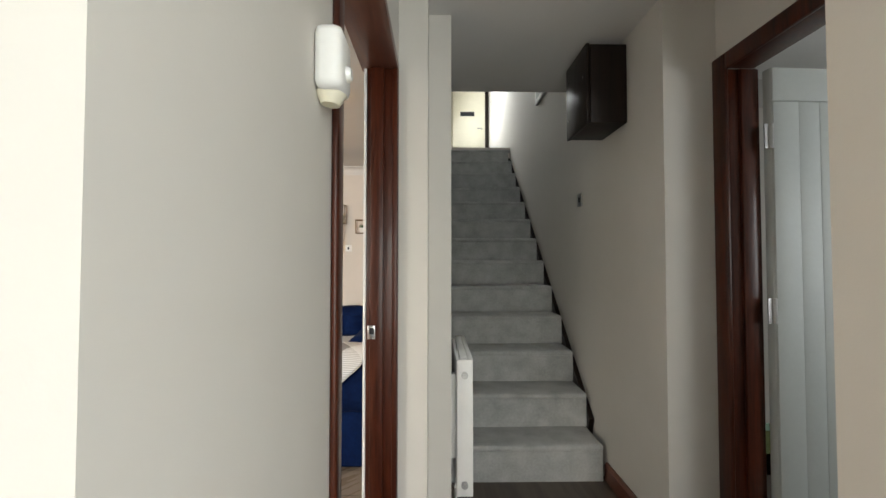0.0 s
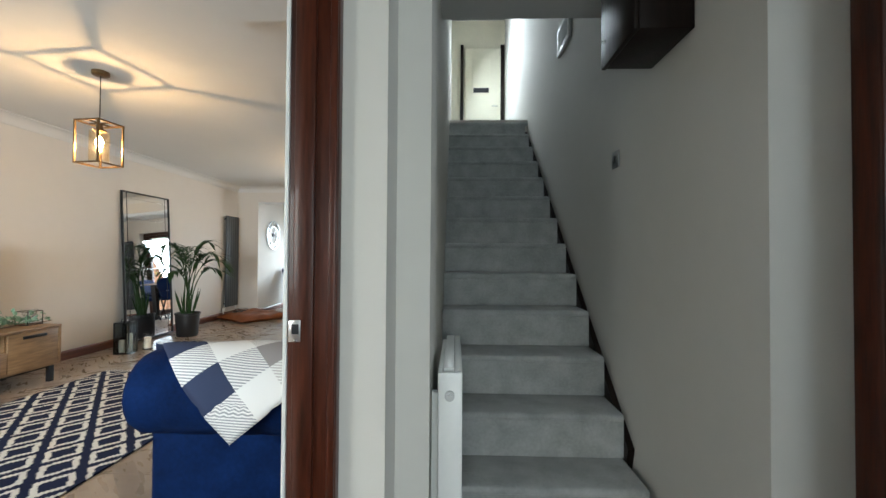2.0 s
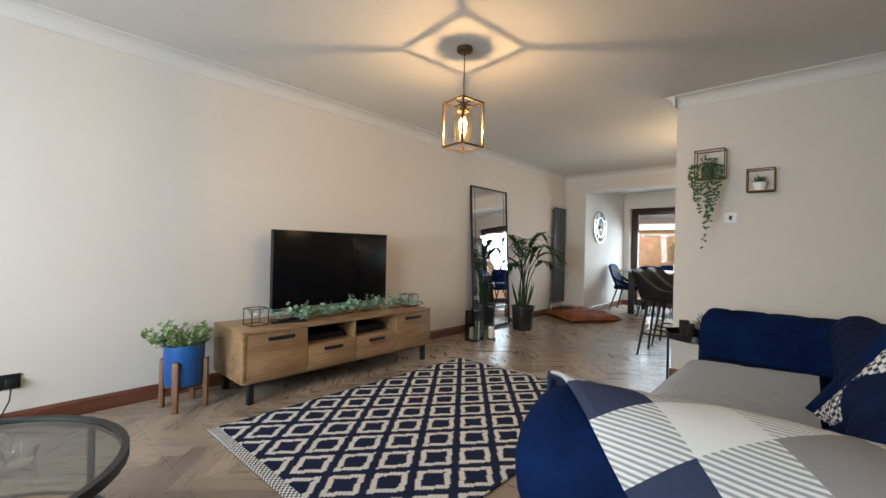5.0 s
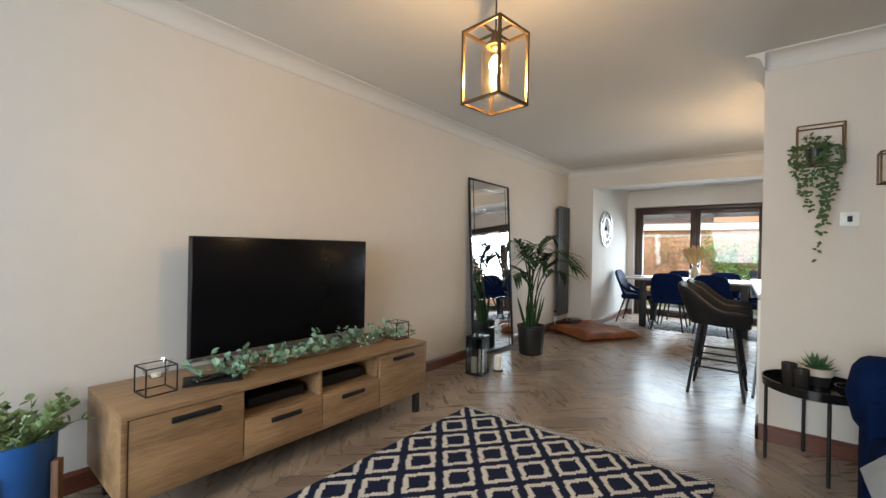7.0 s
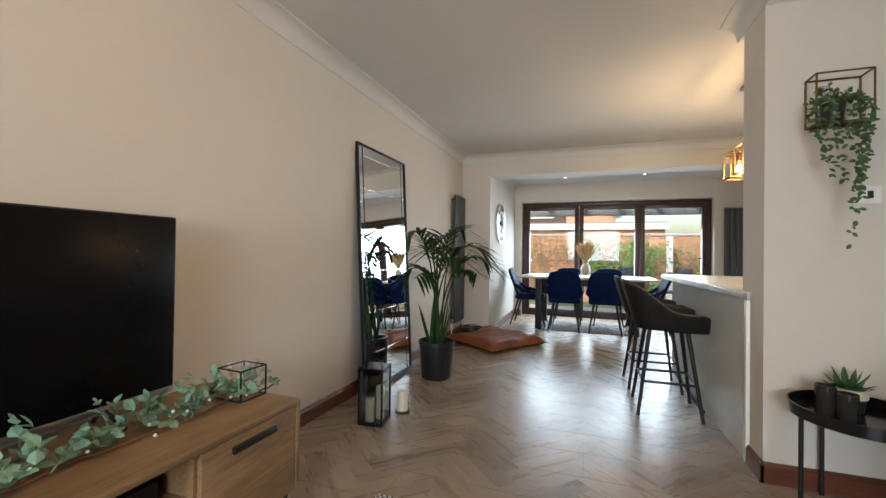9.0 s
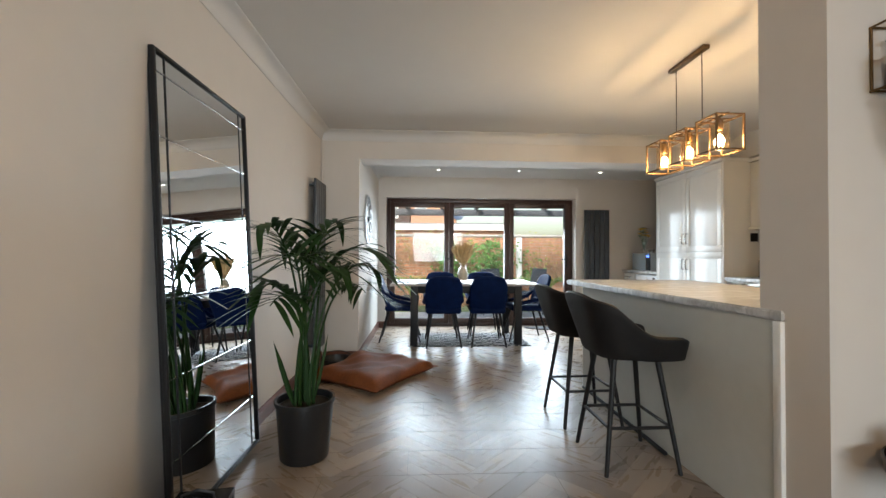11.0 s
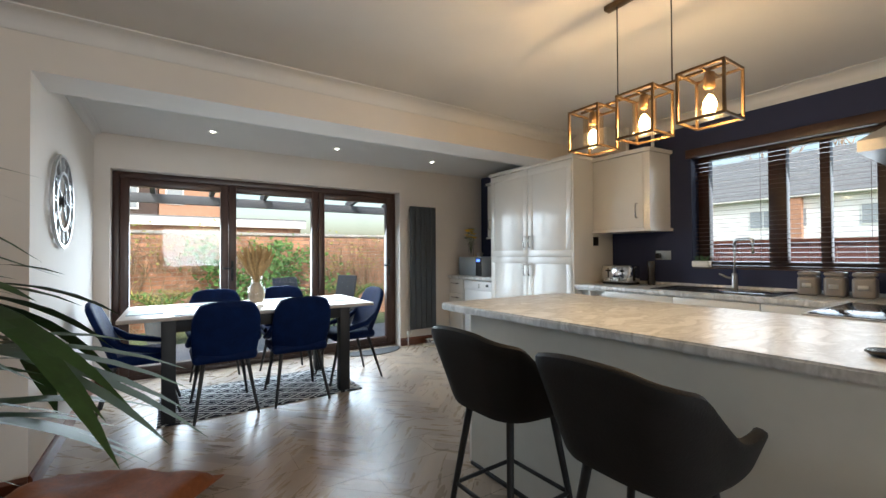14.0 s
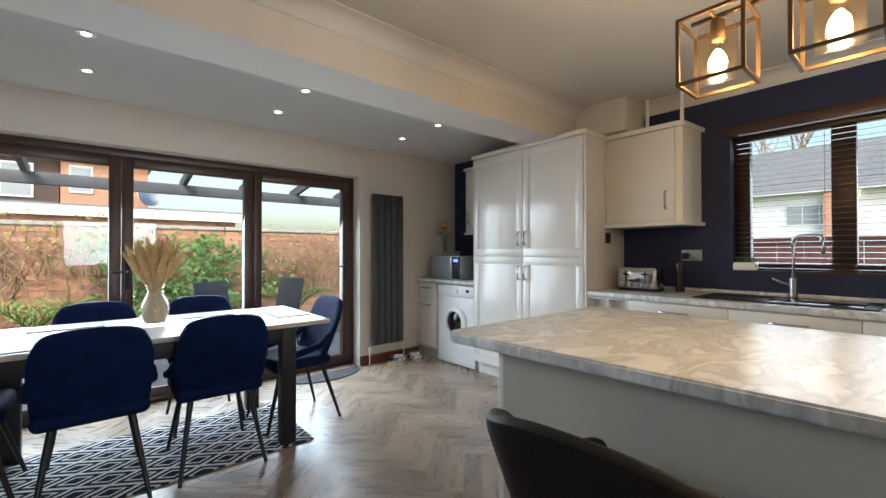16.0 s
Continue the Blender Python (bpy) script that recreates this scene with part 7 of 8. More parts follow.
for k, y in enumerate((6.575, 6.435, 6.295)):
    cn = thing("storage_canister", pose(0.66, y, 0.9205), "mushroom grey enamel storage canister with rounded lid", "canister", "canisters on the worktop")
    bm = bmesh.new()
    rbox(bm, -0.055, 0.055, -0.056, 0.056, 0, 0.135, r=0.02, seg=3)
    part("body", bm, CANIS, cn, smooth=True)
    bm = bmesh.new()
    rbox(bm, -0.054, 0.054, -0.055, 0.055, 0.1355, 0.168, r=0.024, seg=3)
    lid = part("lid", bm, CANIS, cn, smooth=True)
    piece("label_plate", STEEL, (-0.058, -0.0555, -0.025, 0.025, 0.055, 0.085), cn, 0.002)
so = thing("soap_dispenser", pose(0.80, 7.36, WZ0 + 0.016), "white ceramic planter with a small spiky plant on the sill", "plant pot")
bm = bmesh.new()
rbox(bm, -0.03, 0.03, -0.09, 0.05, 0, 0.055, r=0.01)
part("pot", bm, WHITE, so, smooth=True)
bm = bmesh.new()
for k in range(14):
    leaf_blade(bm, Vector((0, -0.07 + k * 0.008, 0.05)), Vector((rnd.uniform(-.5, .5), rnd.uniform(-.5, .5), 1)), Vector((1, 0, 0)), 0.06, 0.008)
part("plant", bm, SUCC, so)
bt = thing("bottle", pose(-1.36, 5.86, 0.9205), "dark round paperweight dish on the bar top", "dish")
bm = bmesh.new()
lathe(bm, [(0, 0), (0.035, 0), (0.05, 0.012), (0.046, 0.018), (0, 0.014)], (0, 0, 0), 20)
part("dish", bm, SMOKEJAR, bt, smooth=True)

# dog bowls on their mat, half-round doormat
bw = thing("bowl_mat", pose(-0.05, 10.29, 0, 0, 0, -8), "beige cloud-shaped rubber feeding mat", "mat")
bm = bmesh.new()
for dx in (-0.11, 0.11):
    lathe(bm, [(0, 0.0), (0.135, 0.0), (0.135, 0.008), (0, 0.008)], (dx, 0, 0.0005 if dx < 0 else 0.0), 28)
part("mat", bm, mat("beige_rubber", (0.45, 0.36, 0.25), 0.7), bw)
for dx in (-0.105, 0.105):
    db = thing("dog_bowl", pose(-0.05 + dx * 0.99, 10.29 - dx * 0.14, 0.0095), "stainless steel dog bowl on the feeding mat", "dog bowl", "dog bowls")
    bm = bmesh.new()
    lathe(bm, [(0, 0.0), (0.095, 0.0), (0.098, 0.006), (0.085, 0.06), (0.092, 0.066), (0.082, 0.068), (0.070, 0.05), (0.06, 0.016), (0, 0.014)], (0, 0, 0), 28)
    part("bowl", bm, CHROME, db, smooth=True)
dmx = thing("doormat", pose(-0.98, 10.47, 0), "half-round charcoal doormat at the glass doors", "doormat")
bm = bmesh.new()
ring = [(0.40 * math.cos(math.pi + k * math.pi / 24), 0.27 * math.sin(math.pi + k * math.pi / 24)) for k in range(25)]
lo, hi = [bm.verts.new((x, y, 0.001)) for x, y in ring], [bm.verts.new((x, y, 0.011)) for x, y in ring]
for i in range(25):
    bm.faces.new((lo[i], lo[(i + 1) % 25], hi[(i + 1) % 25], hi[i]))
bm.faces.new(lo[::-1]), bm.faces.new(hi)
part("mat", bm, mat("charcoal_coir", (0.055, 0.055, 0.058), 1.0, vary=0.3, scale=60, bump=0.8, bump_scale=300), dmx)

# rug borders
for s in (-1, 1):
    bm = bmesh.new()
    rbox(bm, -0.78, 0.78, 1.131 if s > 0 else -1.19, 1.19 if s > 0 else -1.131, 0.002, 0.011, r=0.003)
    m, t, b = nodes_of("rug_dotted_border")
    tc, ch = t.nodes.new("ShaderNodeTexCoord"), t.nodes.new("ShaderNodeTexChecker")
    ch.inputs["Scale"].default_value = 75
    ch.inputs[1].default_value, ch.inputs[2].default_value = (0.03, 0.035, 0.06, 1), (0.66, 0.64, 0.60, 1)
    t.links.new(tc.outputs["Object"], ch.inputs[0])
    t.links.new(ch.outputs[0], b.inputs["Base Color"])
    b.inputs["Roughness"].default_value = 0.95
    part("border", bm, m, rug, "dotted woven border")

# ---- outdoors ----
GRASS = mat("lawn", (0.13, 0.16, 0.07), 0.95, vary=0.4, scale=3, bump=0.8, bump_scale=60)
PAVING = mat("pale_paving", (0.42, 0.40, 0.37), 0.9, vary=0.15, scale=3, bump=0.3, bump_scale=40)
BRICKO = mat("orange_brick", (0.52, 0.27, 0.165), 0.9, vary=0.25, scale=14, bump=0.4, bump_scale=60, per_object=0.5)
BRICKJ = mat("brick_and_mortar", (0.46, 0.25, 0.16), 0.95, vary=0.3, scale=9, bump=0.5, bump_scale=40)
MORTAR = mat("mortar", (0.40, 0.36, 0.31), 0.95, vary=0.1)
BROWNTILE = mat("brown_tile_hanging", (0.075, 0.05, 0.042), 0.8, vary=0.25, scale=6)
ROOFT = mat("grey_roof_tile", (0.20, 0.205, 0.21), 0.75, vary=0.25, scale=5, bump=0.3, bump_scale=20)
RENDER_W = mat("white_cladding", (0.82, 0.82, 0.82), 0.7, vary=0.05)
PERG = mat("dark_grey_pergola_paint", (0.085, 0.09, 0.10), 0.6, vary=0.15)
DARKGLASS = mat("house_window_glass", (0.30, 0.33, 0.36), 0.08, vary=0.1)
BARK = mat("dry_twig", (0.34, 0.23, 0.14), 0.9, vary=0.35, scale=30)
BUSH = mat("bush_leaf", (0.12, 0.24, 0.05), 0.6, vary=0.5, scale=5)
BUSHY = mat("yellow_green_leaf", (0.30, 0.30, 0.06), 0.65, vary=0.45, scale=6)

bm = bmesh.new()
box(bm, -400, 400, 10.9, 800, -0.35, -0.16)
box(bm, -400, -4.4, -400, 10.9, -0.35, -0.16)
box(bm, 3.4, 400, -400, 10.9, -0.35, -0.16)
box(bm, 1.15, 3.4, 3.4, 10.9, -0.35, -0.16)
box(bm, -4.4, 3.4, -400, -2.1, -0.35, -0.16)
tagged(part("ground", bm, GRASS), "green lawn", kind="structure")
struct("patio", PAVING, (-4.4, 1.3, 10.79, 12.6, -0.16, -0.05), label="pale paved patio outside the glass doors")
for x in (-4.2, 1.2):
    struct("wall_outer", BRICKJ, (x, x + 0.2, 10.79, 10.99, -0.16, 2.7) if x > 0 else (x, x + 0.2, 10.79, 10.99, -0.16, 2.7), label="brick outer wall pier")

GY = 14.6
gw = tagged(new("garden_wall"), "orange-brown brick garden wall", kind="structure")
gw.empty_display_size = 0.1
bm = bmesh.new()
box(bm, -9.5, 6.0, GY + 0.012, GY + 0.21, -0.16, 1.62)
part("mortar_core", bm, MORTAR, gw)
bm = bmesh.new()
rbox(bm, -9.6, 6.1, GY - 0.03, GY + 0.25, 1.62, 1.68, r=0.01)
part("coping", bm, PAVING, gw)
bmesh_b = bmesh.new()
box(bmesh_b, -0.107, 0.107, 0.0, 0.05, 0.0, 0.065)
me = bpy.data.meshes.new("brick")
bmesh_b.to_mesh(me)
bmesh_b.free()
me.materials.append(BRICKO)
rest = bmesh.new()
count = 0
for r in range(23):
    for c in range(-1, 66):
        x = -9.4 + c * 0.225 + (0.1125 if r % 2 else 0)
        z = -0.15 + r * 0.0765
        if x > 5.9:
            continue
        if -3.6 < x < -0.4 and 0.45 < z < 1.6 and count < 300:
            ob = new("brick", me)
            ob.parent = gw
            ob.location = (x, GY - 0.002 * ((r * 7 + c * 3) % 3), z)
            count += 1
        else:
            box(rest, x - 0.107, x + 0.107, GY, GY + 0.05, z, z + 0.065)
jb = part("bricks", rest, BRICKJ, gw)
tagged(jb, "", kind="stuff")

# pergola
pg = thing("pergola", pose(0, 0, 0), "dark grey timber pergola with a clear roof over the patio", "pergola")
piece("beam", PERG, (-6.0, 3.2, 13.1, 13.18, 2.02, 2.16), pg, 0.005)
piece("wall_plate", PERG, (-4.2, 1.4, 10.80, 10.85, 2.48, 2.62), pg, 0.005)
for k in range(10):
    x = -4.9 + k * 0.78
    bm = bmesh.new()
    L = math.hypot(2.55, 0.40)
    box(bm, -0.028, 0.028, 0, L, -0.06, 0.06, pose(x, 10.83, 2.58, -math.degrees(math.atan2(0.40, 2.55)), 0, 0))
    part("rafter", bm, PERG, pg)
for x in (-5.6, 2.9):
    piece("post", PERG, (x, x + 0.09, 13.1, 13.19, -0.16, 2.02), pg, 0.004)
gp = thing("white_post", pose(-0.62, 14.2, -0.16), "white painted post beside the garden wall", "post")
piece("post", WHITE, (0, 0.13, 0, 0.13, 0, 1.75), gp, 0.008)

# flat-roofed garage behind the wall
gg = thing("garage", pose(0, 0, 0), "low flat-roofed garage with a white fascia behind the wall", "garage")
piece("wall", BRICKJ, (-9.0, -0.3, 16.6, 21, -0.16, 1.95), gg)
piece("fascia", WHITE, (-9.1, -0.2, 16.45, 16.55, 1.90, 2.08), gg)
piece("roof", ROOFT, (-9.1, -0.2, 16.46, 21.1, 2.081, 2.12), gg)


def house(name, m, w, d, eave, ridge, wall, roof, windows, label, gable=None):
    """A house with a pitched roof; local x along the front, which faces -y."""
    h = thing(name, m, label, "house")
    piece("wall", wall, (0, w, 0, d, -0.16, eave), h)
    bm = bmesh.new()
    vs = [(-0.3, -0.35, eave - 0.05), (w + 0.3, -0.35, eave - 0.05), (w + 0.3, d / 2, ridge), (-0.3, d / 2, ridge), (-0.3, d + 0.3, eave - 0.05), (w + 0.3, d + 0.3, eave - 0.05)]
    v = [bm.verts.new(p) for p in vs]
    bm.faces.new((v[0], v[1], v[2], v[3])), bm.faces.new((v[3], v[2], v[5], v[4]))
    bm.faces.new((v[0], v[3], v[4])), bm.faces.new((v[1], v[5], v[2])), bm.faces.new((v[0], v[4], v[5], v[1]))
    rf = part("roof", bm, roof, h)
    n = 16
    for i in range(n):
        u = (i + 0.5) / n
        y, z = -0.35 + (d / 2 + 0.35) * u, eave - 0.05 + (ridge - eave + 0.05) * u
        bm = bmesh.new()
        box(bm, -0.3, w + 0.3, -0.02, 0.02, 0.0, 0.03, pose(0, y, z, math.degrees(math.atan2(ridge - eave, d / 2 + 0.35)), 0, 0))
        part("tile_course", bm, roof, rf)
    piece("gutter", WHITE, (-0.3, w + 0.3, -0.47, -0.36, eave - 0.10, eave - 0.02), h)
    for x, z, ww, hh, lights in windows:
        wd = piece("window", WHITE, (x, x + ww, -0.05, 0.02, z, z + hh), h)
        for k in range(lights):
            a = x + 0.05 + (ww - 0.05) * k / lights
            piece("pane", DARKGLASS, (a, a + (ww - 0.05) / lights - 0.05, -0.058, -0.045, z + 0.06, z + hh - 0.06), wd)
    return h


house("terraced_house", pose(-14, 25, 0), 10.4, 7, 4.6, 7.6, BROWNTILE, ROOFT, [(1.2, 3.0, 1.6, 1.1, 2), (4.6, 3.0, 1.6, 1.1, 2), (7.6, 3.0, 2.2, 1.1, 3)], "terraced house with brown tile cladding and a grey roof")
house("brick_house", pose(-3.55, 24.6, 0), 2.3, 7, 4.6, 7.0, BRICKJ, ROOFT, [(0.2, 3.2, 0.6, 0.9, 1)], "red brick end-terrace house with a grey roof")
dish = thing("satellite_dish", pose(-1.3, 24.3, 2.9), "grey satellite dish on the brick house", "satellite dish")
bm = bmesh.new()
lathe(bm, [(0, 0), (0.2, 0.03), (0.38, 0.12), (0.37, 0.13), (0.19, 0.045), (0, 0.015)], (0, 0, 0), 24)
bmesh.ops.transform(bm, matrix=pose(0, 0, 0.3, 75, 0, 25), verts=bm.verts)
part("reflector", bm, STEEL, dish, smooth=True)
bm = bmesh.new()
tube(bm, (0, 0, 0.3), (0, 0.3, 0.1), 0.025)
part("bracket", bm, STEEL, dish)
house("white_house", pose(29, 34, 0, 0, 0, -90), 40, 9, 4.7, 8.2, RENDER_W, ROOFT, [(0.9 + 5.3 * k, 2.75, 3.0, 1.2, 4) for k in range(7)] + [(0.9 + 5.3 * k, 0.5, 3.0, 1.3, 4) for k in range(7)], "white clad terraced house with a grey tiled roof")
for yy in (9.1, 14.4, 19.7):
    bp = thing("brick_pier", pose(28.6, yy, -0.16), "orange brick party wall pier of the terrace", "brick pier")
    piece("pier", BRICKO, (0, 0.38, 0, 1.1, 0, 4.7), bp)
REDFENCE = mat("red_brown_fence_stain", (0.15, 0.06, 0.05), 0.75, vary=0.25, scale=5)
fc = thing("side_fence", pose(0, 0, 0), "dark red-brown timber fence outside the kitchen window", "fence")
for k in range(36):
    y = 2.0 + k * 0.4
    piece("board", REDFENCE, (7.5, 7.54, y, y + 0.39, -0.16, 1.42), fc)
piece("rail", MAHOG_Y, (7.46, 7.56, 2.0, 16.4, 1.42, 1.49), fc)


# creepers and shrubs
def shrub(name, m, mat_, n, size, leaf, seed, label, category, flat=1.0, droop=0.0):
    """Twigs in a loose mass with many small leaves."""
    t = thing(name, m, label, category)
    r = random.Random(seed)
    bm = bmesh.new()
    pts = []
    for k in range(int(26 * size[0])):
        p = Vector((r.uniform(-1, 1) * size[0] * 0.45, r.uniform(-0.5, 0.5) * size[1], 0))
        d = Vector((r.uniform(-.5, .5), r.uniform(-.2, .2), 1)).normalized()
        path = [p.copy()]
        for i in range(9):
            d = (d + Vector((r.uniform(-.5, .5), r.uniform(-.3, .3) * flat, r.uniform(-.35, .3)))).normalized()
            p = p + d * size[2] / 8
            if p.z > size[2]:
                p.z = size[2] * r.uniform(0.9, 1.05)
            p.y = max(-size[1], min(size[1], p.y))
            path.append(p.copy())
        path_tube(bm, path, [0.012 * (1 - i / 11) for i in range(10)], 4)
        pts += path[3:]
    part("twigs", bm, BARK, t)
    bm = bmesh.new()
    for k in range(n):
        p = r.choice(pts) + Vector((r.gauss(0, .09), r.gauss(0, .06), r.gauss(0, .07)))
        leaf_blade(bm, p, Vector((r.uniform(-1, 1), r.uniform(-1, .2), r.uniform(-.8, .6))), Vector((r.uniform(-.4, .4), -1, 0.5)), leaf * r.uniform(0.6, 1.3), leaf * 0.55, 0.1)
    tagged(part("leaves", bm, mat_, t), "", kind="stuff")
    return t


shrub("climbing_bush", pose(-1.75, GY - 0.28, -0.16), BUSH, 2300, (1.4, 0.25, 1.65), 0.085, 4, "dense green climbing shrub on the garden wall", "shrub")
shrub("dry_creeper", pose(-4.6, GY - 0.16, -0.16), BUSHY, 70, (3.6, 0.14, 1.85), 0.06, 6, "bare brown twiggy creeper over the brick wall", "creeper")
shrub("dry_creeper", pose(-2.9, GY - 0.12, 0.9), BUSHY, 260, (2.6, 0.12, 0.9), 0.06, 8, "yellow-green creeper along the wall top", "creeper")
shrub("dry_creeper", pose(0.7, GY - 0.14, 0.5), BUSHY, 220, (2.0, 0.12, 1.2), 0.06, 12, "yellow-green creeper beside the white post", "creeper")


def garden_palm(m, seed, label):
    t = thing("garden_palm", m, label, "palm")
    r = random.Random(seed)
    bm = bmesh.new()
    lathe(bm, [(0, 0), (0.16, 0), (0.2, 0.34), (0.18, 0.34), (0.17, 0.3), (0, 0.3)], (0, 0, 0), 20)
    part("pot", bm, PERG, t, smooth=True)
    for k in range(15):
        a = k * 2.4
        bm = bmesh.new()
        pts = [Vector((math.cos(a), math.sin(a), 0)) * 0.62 * (i / 10) ** 1.5 + Vector((0, 0, 0.3 + 0.75 * (i / 10) - 0.38 * (i / 10) ** 3)) for i in range(11)]
        path_tube(bm, pts, 0.006, 4)
        for i in range(2, 11):
            d = (pts[i] - pts[i - 1]).normalized()
            s = d.cross(Vector((0, 0, 1))).normalized()
            for sg in (-1, 1):
                leaf_blade(bm, pts[i], d * 0.7 + s * sg + Vector((0, 0, r.uniform(-.1, .4))), Vector((0, 0, 1)), 0.24, 0.016, 0.1)
        part("frond", bm, BUSHY if k % 2 else BUSH, t)


garden_palm(pose(-3.25, 13.2, -0.1), 1, "spiky garden palm in a grey pot on the lawn")
garden_palm(pose(-0.28, 13.0, -0.1), 2, "yellowing garden palm in a grey pot by the wall")


def garden_chair(m):
    c = thing("garden_chair", m, "grey metal garden chair on the patio", "garden chair", "garden chairs")
    piece("seat", PERG, (-0.24, 0.24, -0.24, 0.24, 0.42, 0.45), c, 0.01)
    bm = bmesh.new()
    rbox(bm, -0.24, 0.24, -0.012, 0.012, 0, 0.48, r=0.01, m=pose(0, 0.25, 0.45, -12, 0, 0))
    part("backrest", bm, PERG, c)
    for sx in (-1, 1):
        for sy in (-1, 1):
            bm = bmesh.new()
            tube(bm, (sx * 0.21, sy * 0.21, 0.42), (sx * 0.24, sy * 0.25, 0), 0.014)
            part("leg", bm, PERG, c)


garden_chair(pose(-1.45, 12.0, -0.05, 0, 0, 30))
garden_chair(pose(-0.9, 12.25, -0.05, 0, 0, -70))


def bare_tree(m, seed, height, label):
    """A leafless tree: a tapered trunk that forks again and again."""
    t = thing("bare_tree", m, label, "tree")
    r = random.Random(seed)
    trunk, twigs = bmesh.new(), bmesh.new()

    def limb(p, d, L, rad, depth):
        pts = [p]
        for i in range(4):
            d = (d + Vector((r.uniform(-.18, .18), r.uniform(-.18, .18), r.uniform(-.03, .12)))).normalized()
            pts.append(pts[-1] + d * L / 4)
        path_tube(trunk if depth < 2 else twigs, pts, [rad * (1 - 0.1 * i) for i in range(5)], 6 if depth < 2 else 3)
        if depth < 5:
            for k in range(3 if depth < 4 else 2):
                nd = (d + Vector((r.uniform(-.8, .8), r.uniform(-.8, .8), r.uniform(-.1, .6)))).normalized()
                limb(pts[-1 - (k % 2)], nd, L * r.uniform(0.6, 0.8), rad * 0.55, depth + 1)

    limb(Vector((0, 0, 0)), Vector((0, 0, 1)), height * 0.32, height * 0.022, 0)
    part("trunk", trunk, BARK, t)
    tagged(part("twigs", twigs, BARK, t), "", kind="stuff")


bare_tree(pose(42, 13, -0.16), 2, 17, "leafless tree behind the white houses")
bare_tree(pose(43, 21, -0.16), 5, 16, "leafless tree behind the white houses")

# ---- herringbone floor ----
PL, PW = 0.50, 0.10
ROOMS = [(-4.10, -0.13, -0.95, 5.45), (-4.10, 0.85, 5.45, 8.5), (-3.69, 0.85, 8.5, 10.62)]


def clip(poly, rect):
    """A convex outline cut to a rectangle."""
    x0, x1, y0, y1 = rect
    for ax, lim, keep in ((0, x0, 1), (0, x1, -1), (1, y0, 1), (1, y1, -1)):
        out = []
        for a, b in zip(poly, poly[1:] + poly[:1]):
            ia, ib = (a[ax] - lim) * keep >= 0, (b[ax] - lim) * keep >= 0
            if ia:
                out.append(a)
            if ia != ib:
                t = (lim - a[ax]) / (b[ax] - a[ax])
                out.append((a[0] + (b[0] - a[0]) * t, a[1] + (b[1] - a[1]) * t))
        poly = out
        if len(poly) < 3:
            return []
    return poly


floor = tagged(new("floor"), "grey-brown oak herringbone plank floor", kind="structure")
floor.empty_display_size = 0.1
pm = bmesh.new()
box(pm, -PL / 2 + 0.0001, PL / 2 - 0.0001, -PW / 2 + 0.0001, PW / 2 - 0.0001, -0.011, 0.0)
bmesh.ops.bevel(pm, geom=[e for e in pm.edges if e.verts[0].co.z > -0.001 and e.verts[1].co.z > -0.001], offset=0.0003, segments=1, affect="EDGES")
plank_mesh = bpy.data.meshes.new("plank")
pm.to_mesh(plank_mesh)
pm.free()
plank_mesh.materials.append(PLANK)
planks = 0
verts, faces, uvs = [], [], []
c45 = math.sqrt(0.5)
ratio = round(PL / PW)
rest_rows = []
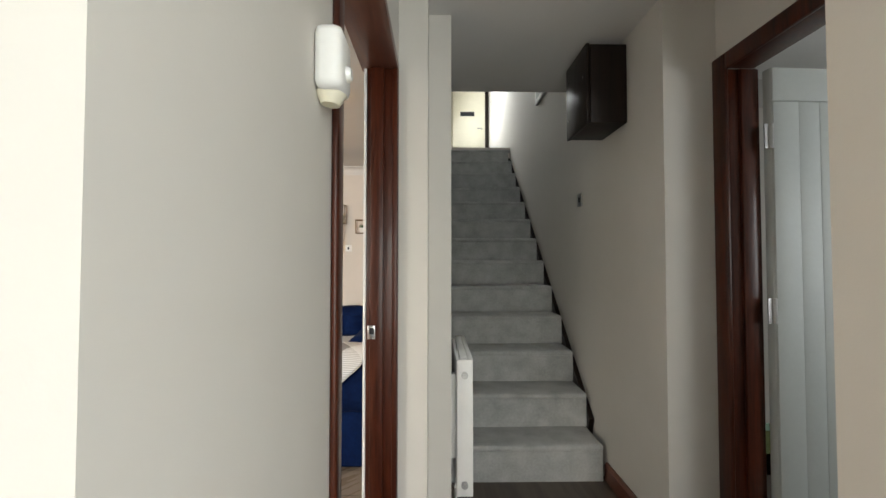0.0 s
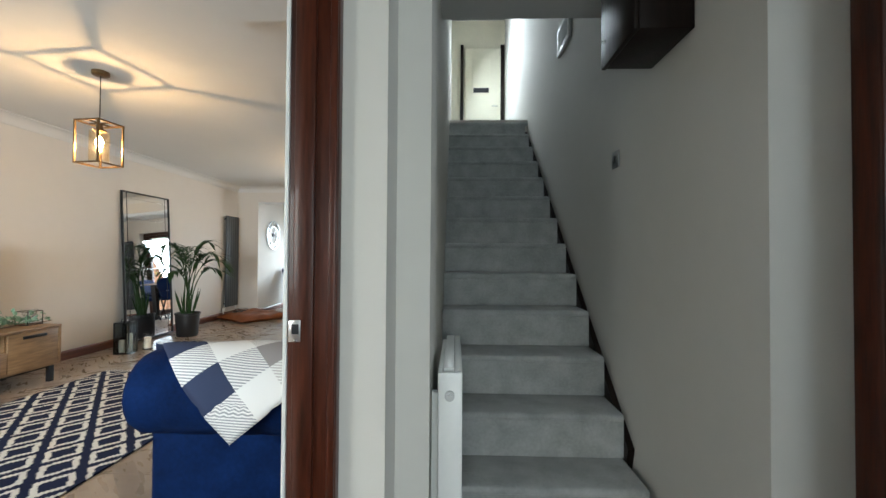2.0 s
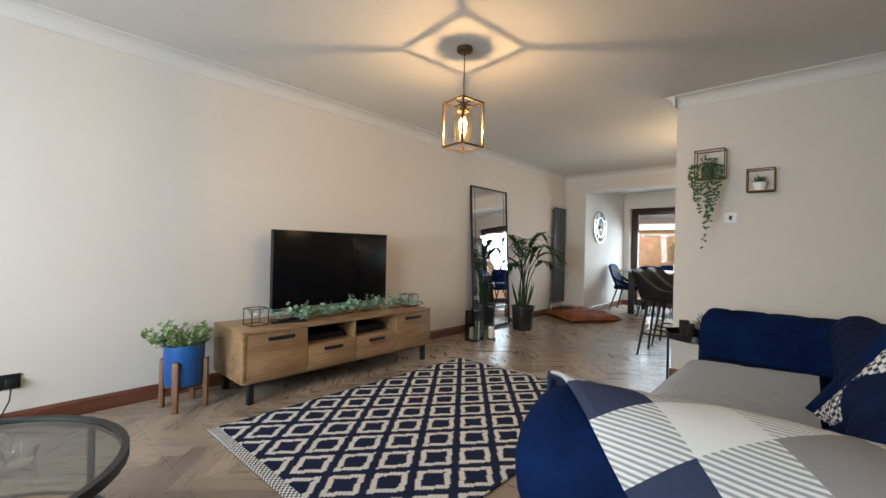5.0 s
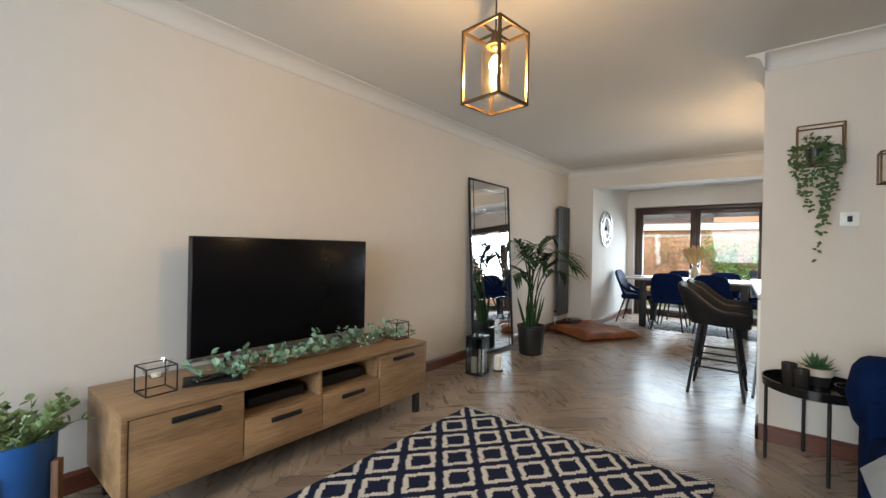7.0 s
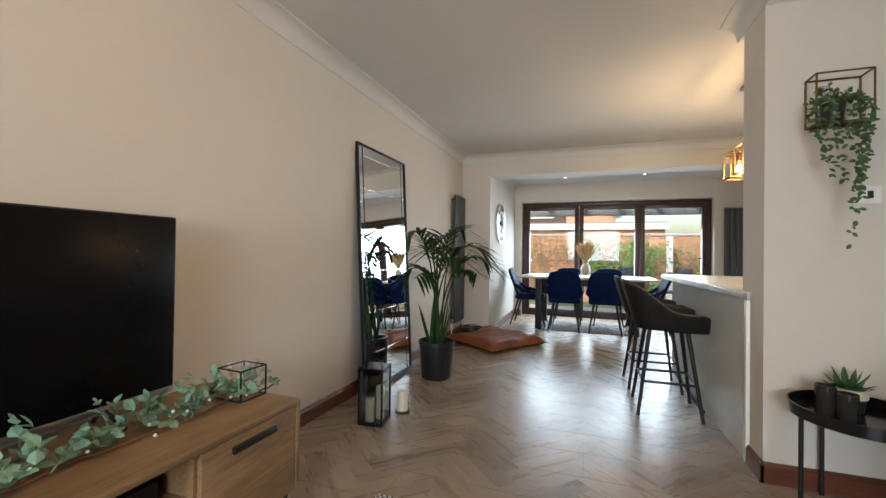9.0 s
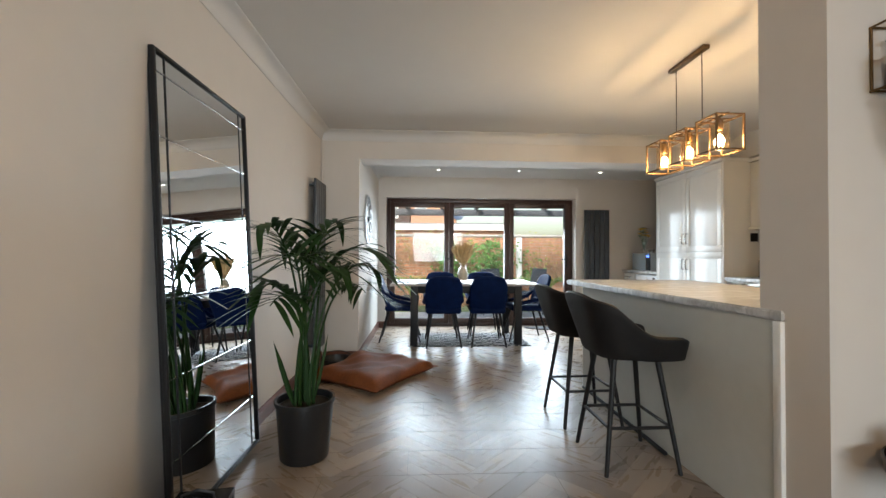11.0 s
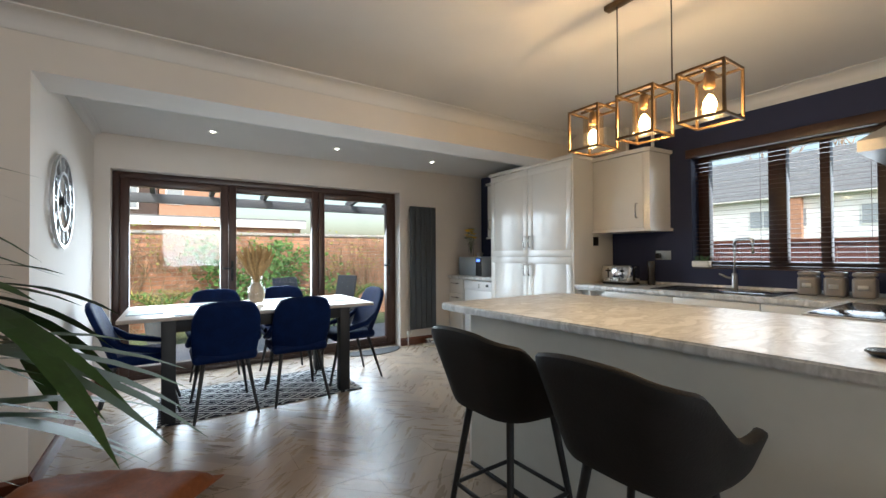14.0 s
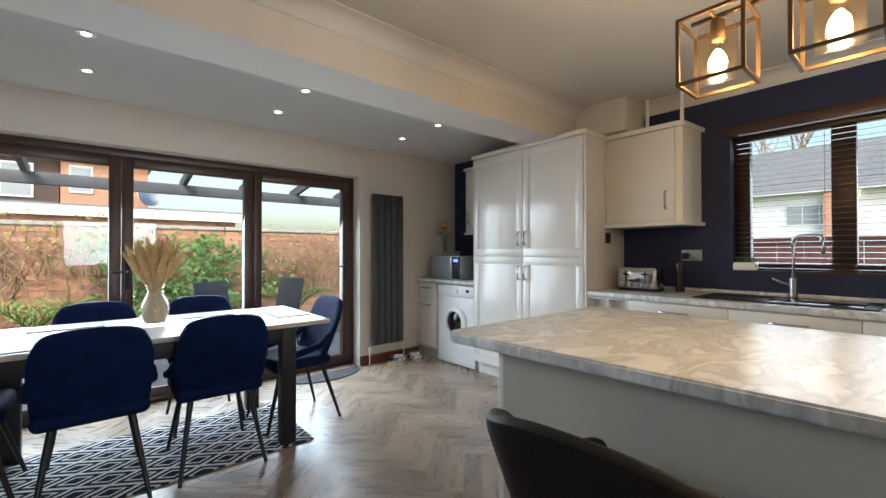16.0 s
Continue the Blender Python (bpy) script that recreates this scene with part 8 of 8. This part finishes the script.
for i in range(-84, 85):
    for j in range(-10, 11):
        for kind in (0, 1):
            # lay in the turned frame: columns of the zigzag step by one plank width
            if kind == 0:
                u, v, ang = i * PW + j * 2 * PL + PL / 2, i * PW + PW / 2, 0
            else:
                u, v, ang = i * PW + j * 2 * PL + PL + PW / 2, i * PW - PL / 2 + PW, 90
            x, y = -2.0 + (u - v) * c45, 4.8 + (u + v) * c45
            if not (-5 < x < 1.6 and -1.8 < y < 11.4):
                continue
            a = math.radians(45 + ang)
            ca, sa = math.cos(a), math.sin(a)
            quad = [(x + ca * p - sa * q, y + sa * p + ca * q) for p, q in ((-PL / 2, -PW / 2), (PL / 2, -PW / 2), (PL / 2, PW / 2), (-PL / 2, PW / 2))]
            whole = any(all(r[0] <= p[0] <= r[1] and r[2] <= p[1] <= r[3] for p in quad) for r in ROOMS)
            if whole and planks < 300 and -3.4 < x < -0.2 and (y > 4.6):
                ob = new("plank", plank_mesh)
                ob.parent = floor
                ob.matrix_local = pose(x, y, 0, 0, 0, 45 + ang)
                planks += 1
                continue
            rest_rows.append((x, y, ang, quad))
jm = {0: bmesh.new(), 90: bmesh.new()}
for x, y, ang, quad in rest_rows:
    for r in ROOMS:
        poly = clip(quad, r)
        if len(poly) < 3:
            continue
        cx, cy = sum(p[0] for p in poly) / len(poly), sum(p[1] for p in poly) / len(poly)
        a = math.radians(-45 - ang)
        ca, sa = math.cos(a), math.sin(a)
        bmj = jm[ang]

        def put(p, shrink, z):
            px, py = p[0] + (cx - p[0]) * shrink, p[1] + (cy - p[1]) * shrink
            return bmj.verts.new((ca * px - sa * py, sa * px + ca * py, z))

        top = [put(p, 0.0003, 0.0) for p in poly]
        low = [put(p, 0.0001, -0.0001) for p in poly]
        bot = [put(p, 0.0001, -0.011) for p in poly]
        n = len(poly)
        try:
            bmj.faces.new(top)
            for k in range(n):
                bmj.faces.new((low[k], low[(k + 1) % n], top[(k + 1) % n], top[k]))
                bmj.faces.new((bot[k], bot[(k + 1) % n], low[(k + 1) % n], low[k]))
        except ValueError:
            pass
for ang in (0, 90):
    ob = part("planks", jm[ang], PLANK_J, floor)
    ob.matrix_local = pose(0, 0, 0, 0, 0, 45 + ang)
    tagged(ob, "", kind="stuff")
# straight joints between the laminate boards on which the pattern is laid
SEAM = mat("board_joint", (0.05, 0.04, 0.032), 0.7, vary=0.2)
for k in range(41):
    y = 7.205 + 0.262 * (k - 28)
    bm = bmesh.new()
    for x0, x1, y0, y1 in ROOMS:
        if y0 + 0.02 < y < y1 - 0.02:
            box(bm, x0 + 0.02, x1 - 0.02, y - 0.0009, y + 0.0009, -0.004, 0.0004)
            x = x0 + 0.3 + (k * 0.43) % 1.2
            while x < x1 - 0.1:
                if y + 0.262 < y1:
                    box(bm, x - 0.0009, x + 0.0009, y + 0.001, y + 0.261, -0.004, 0.0004)
                x += 1.2
    part("board_joint", bm, SEAM, floor)
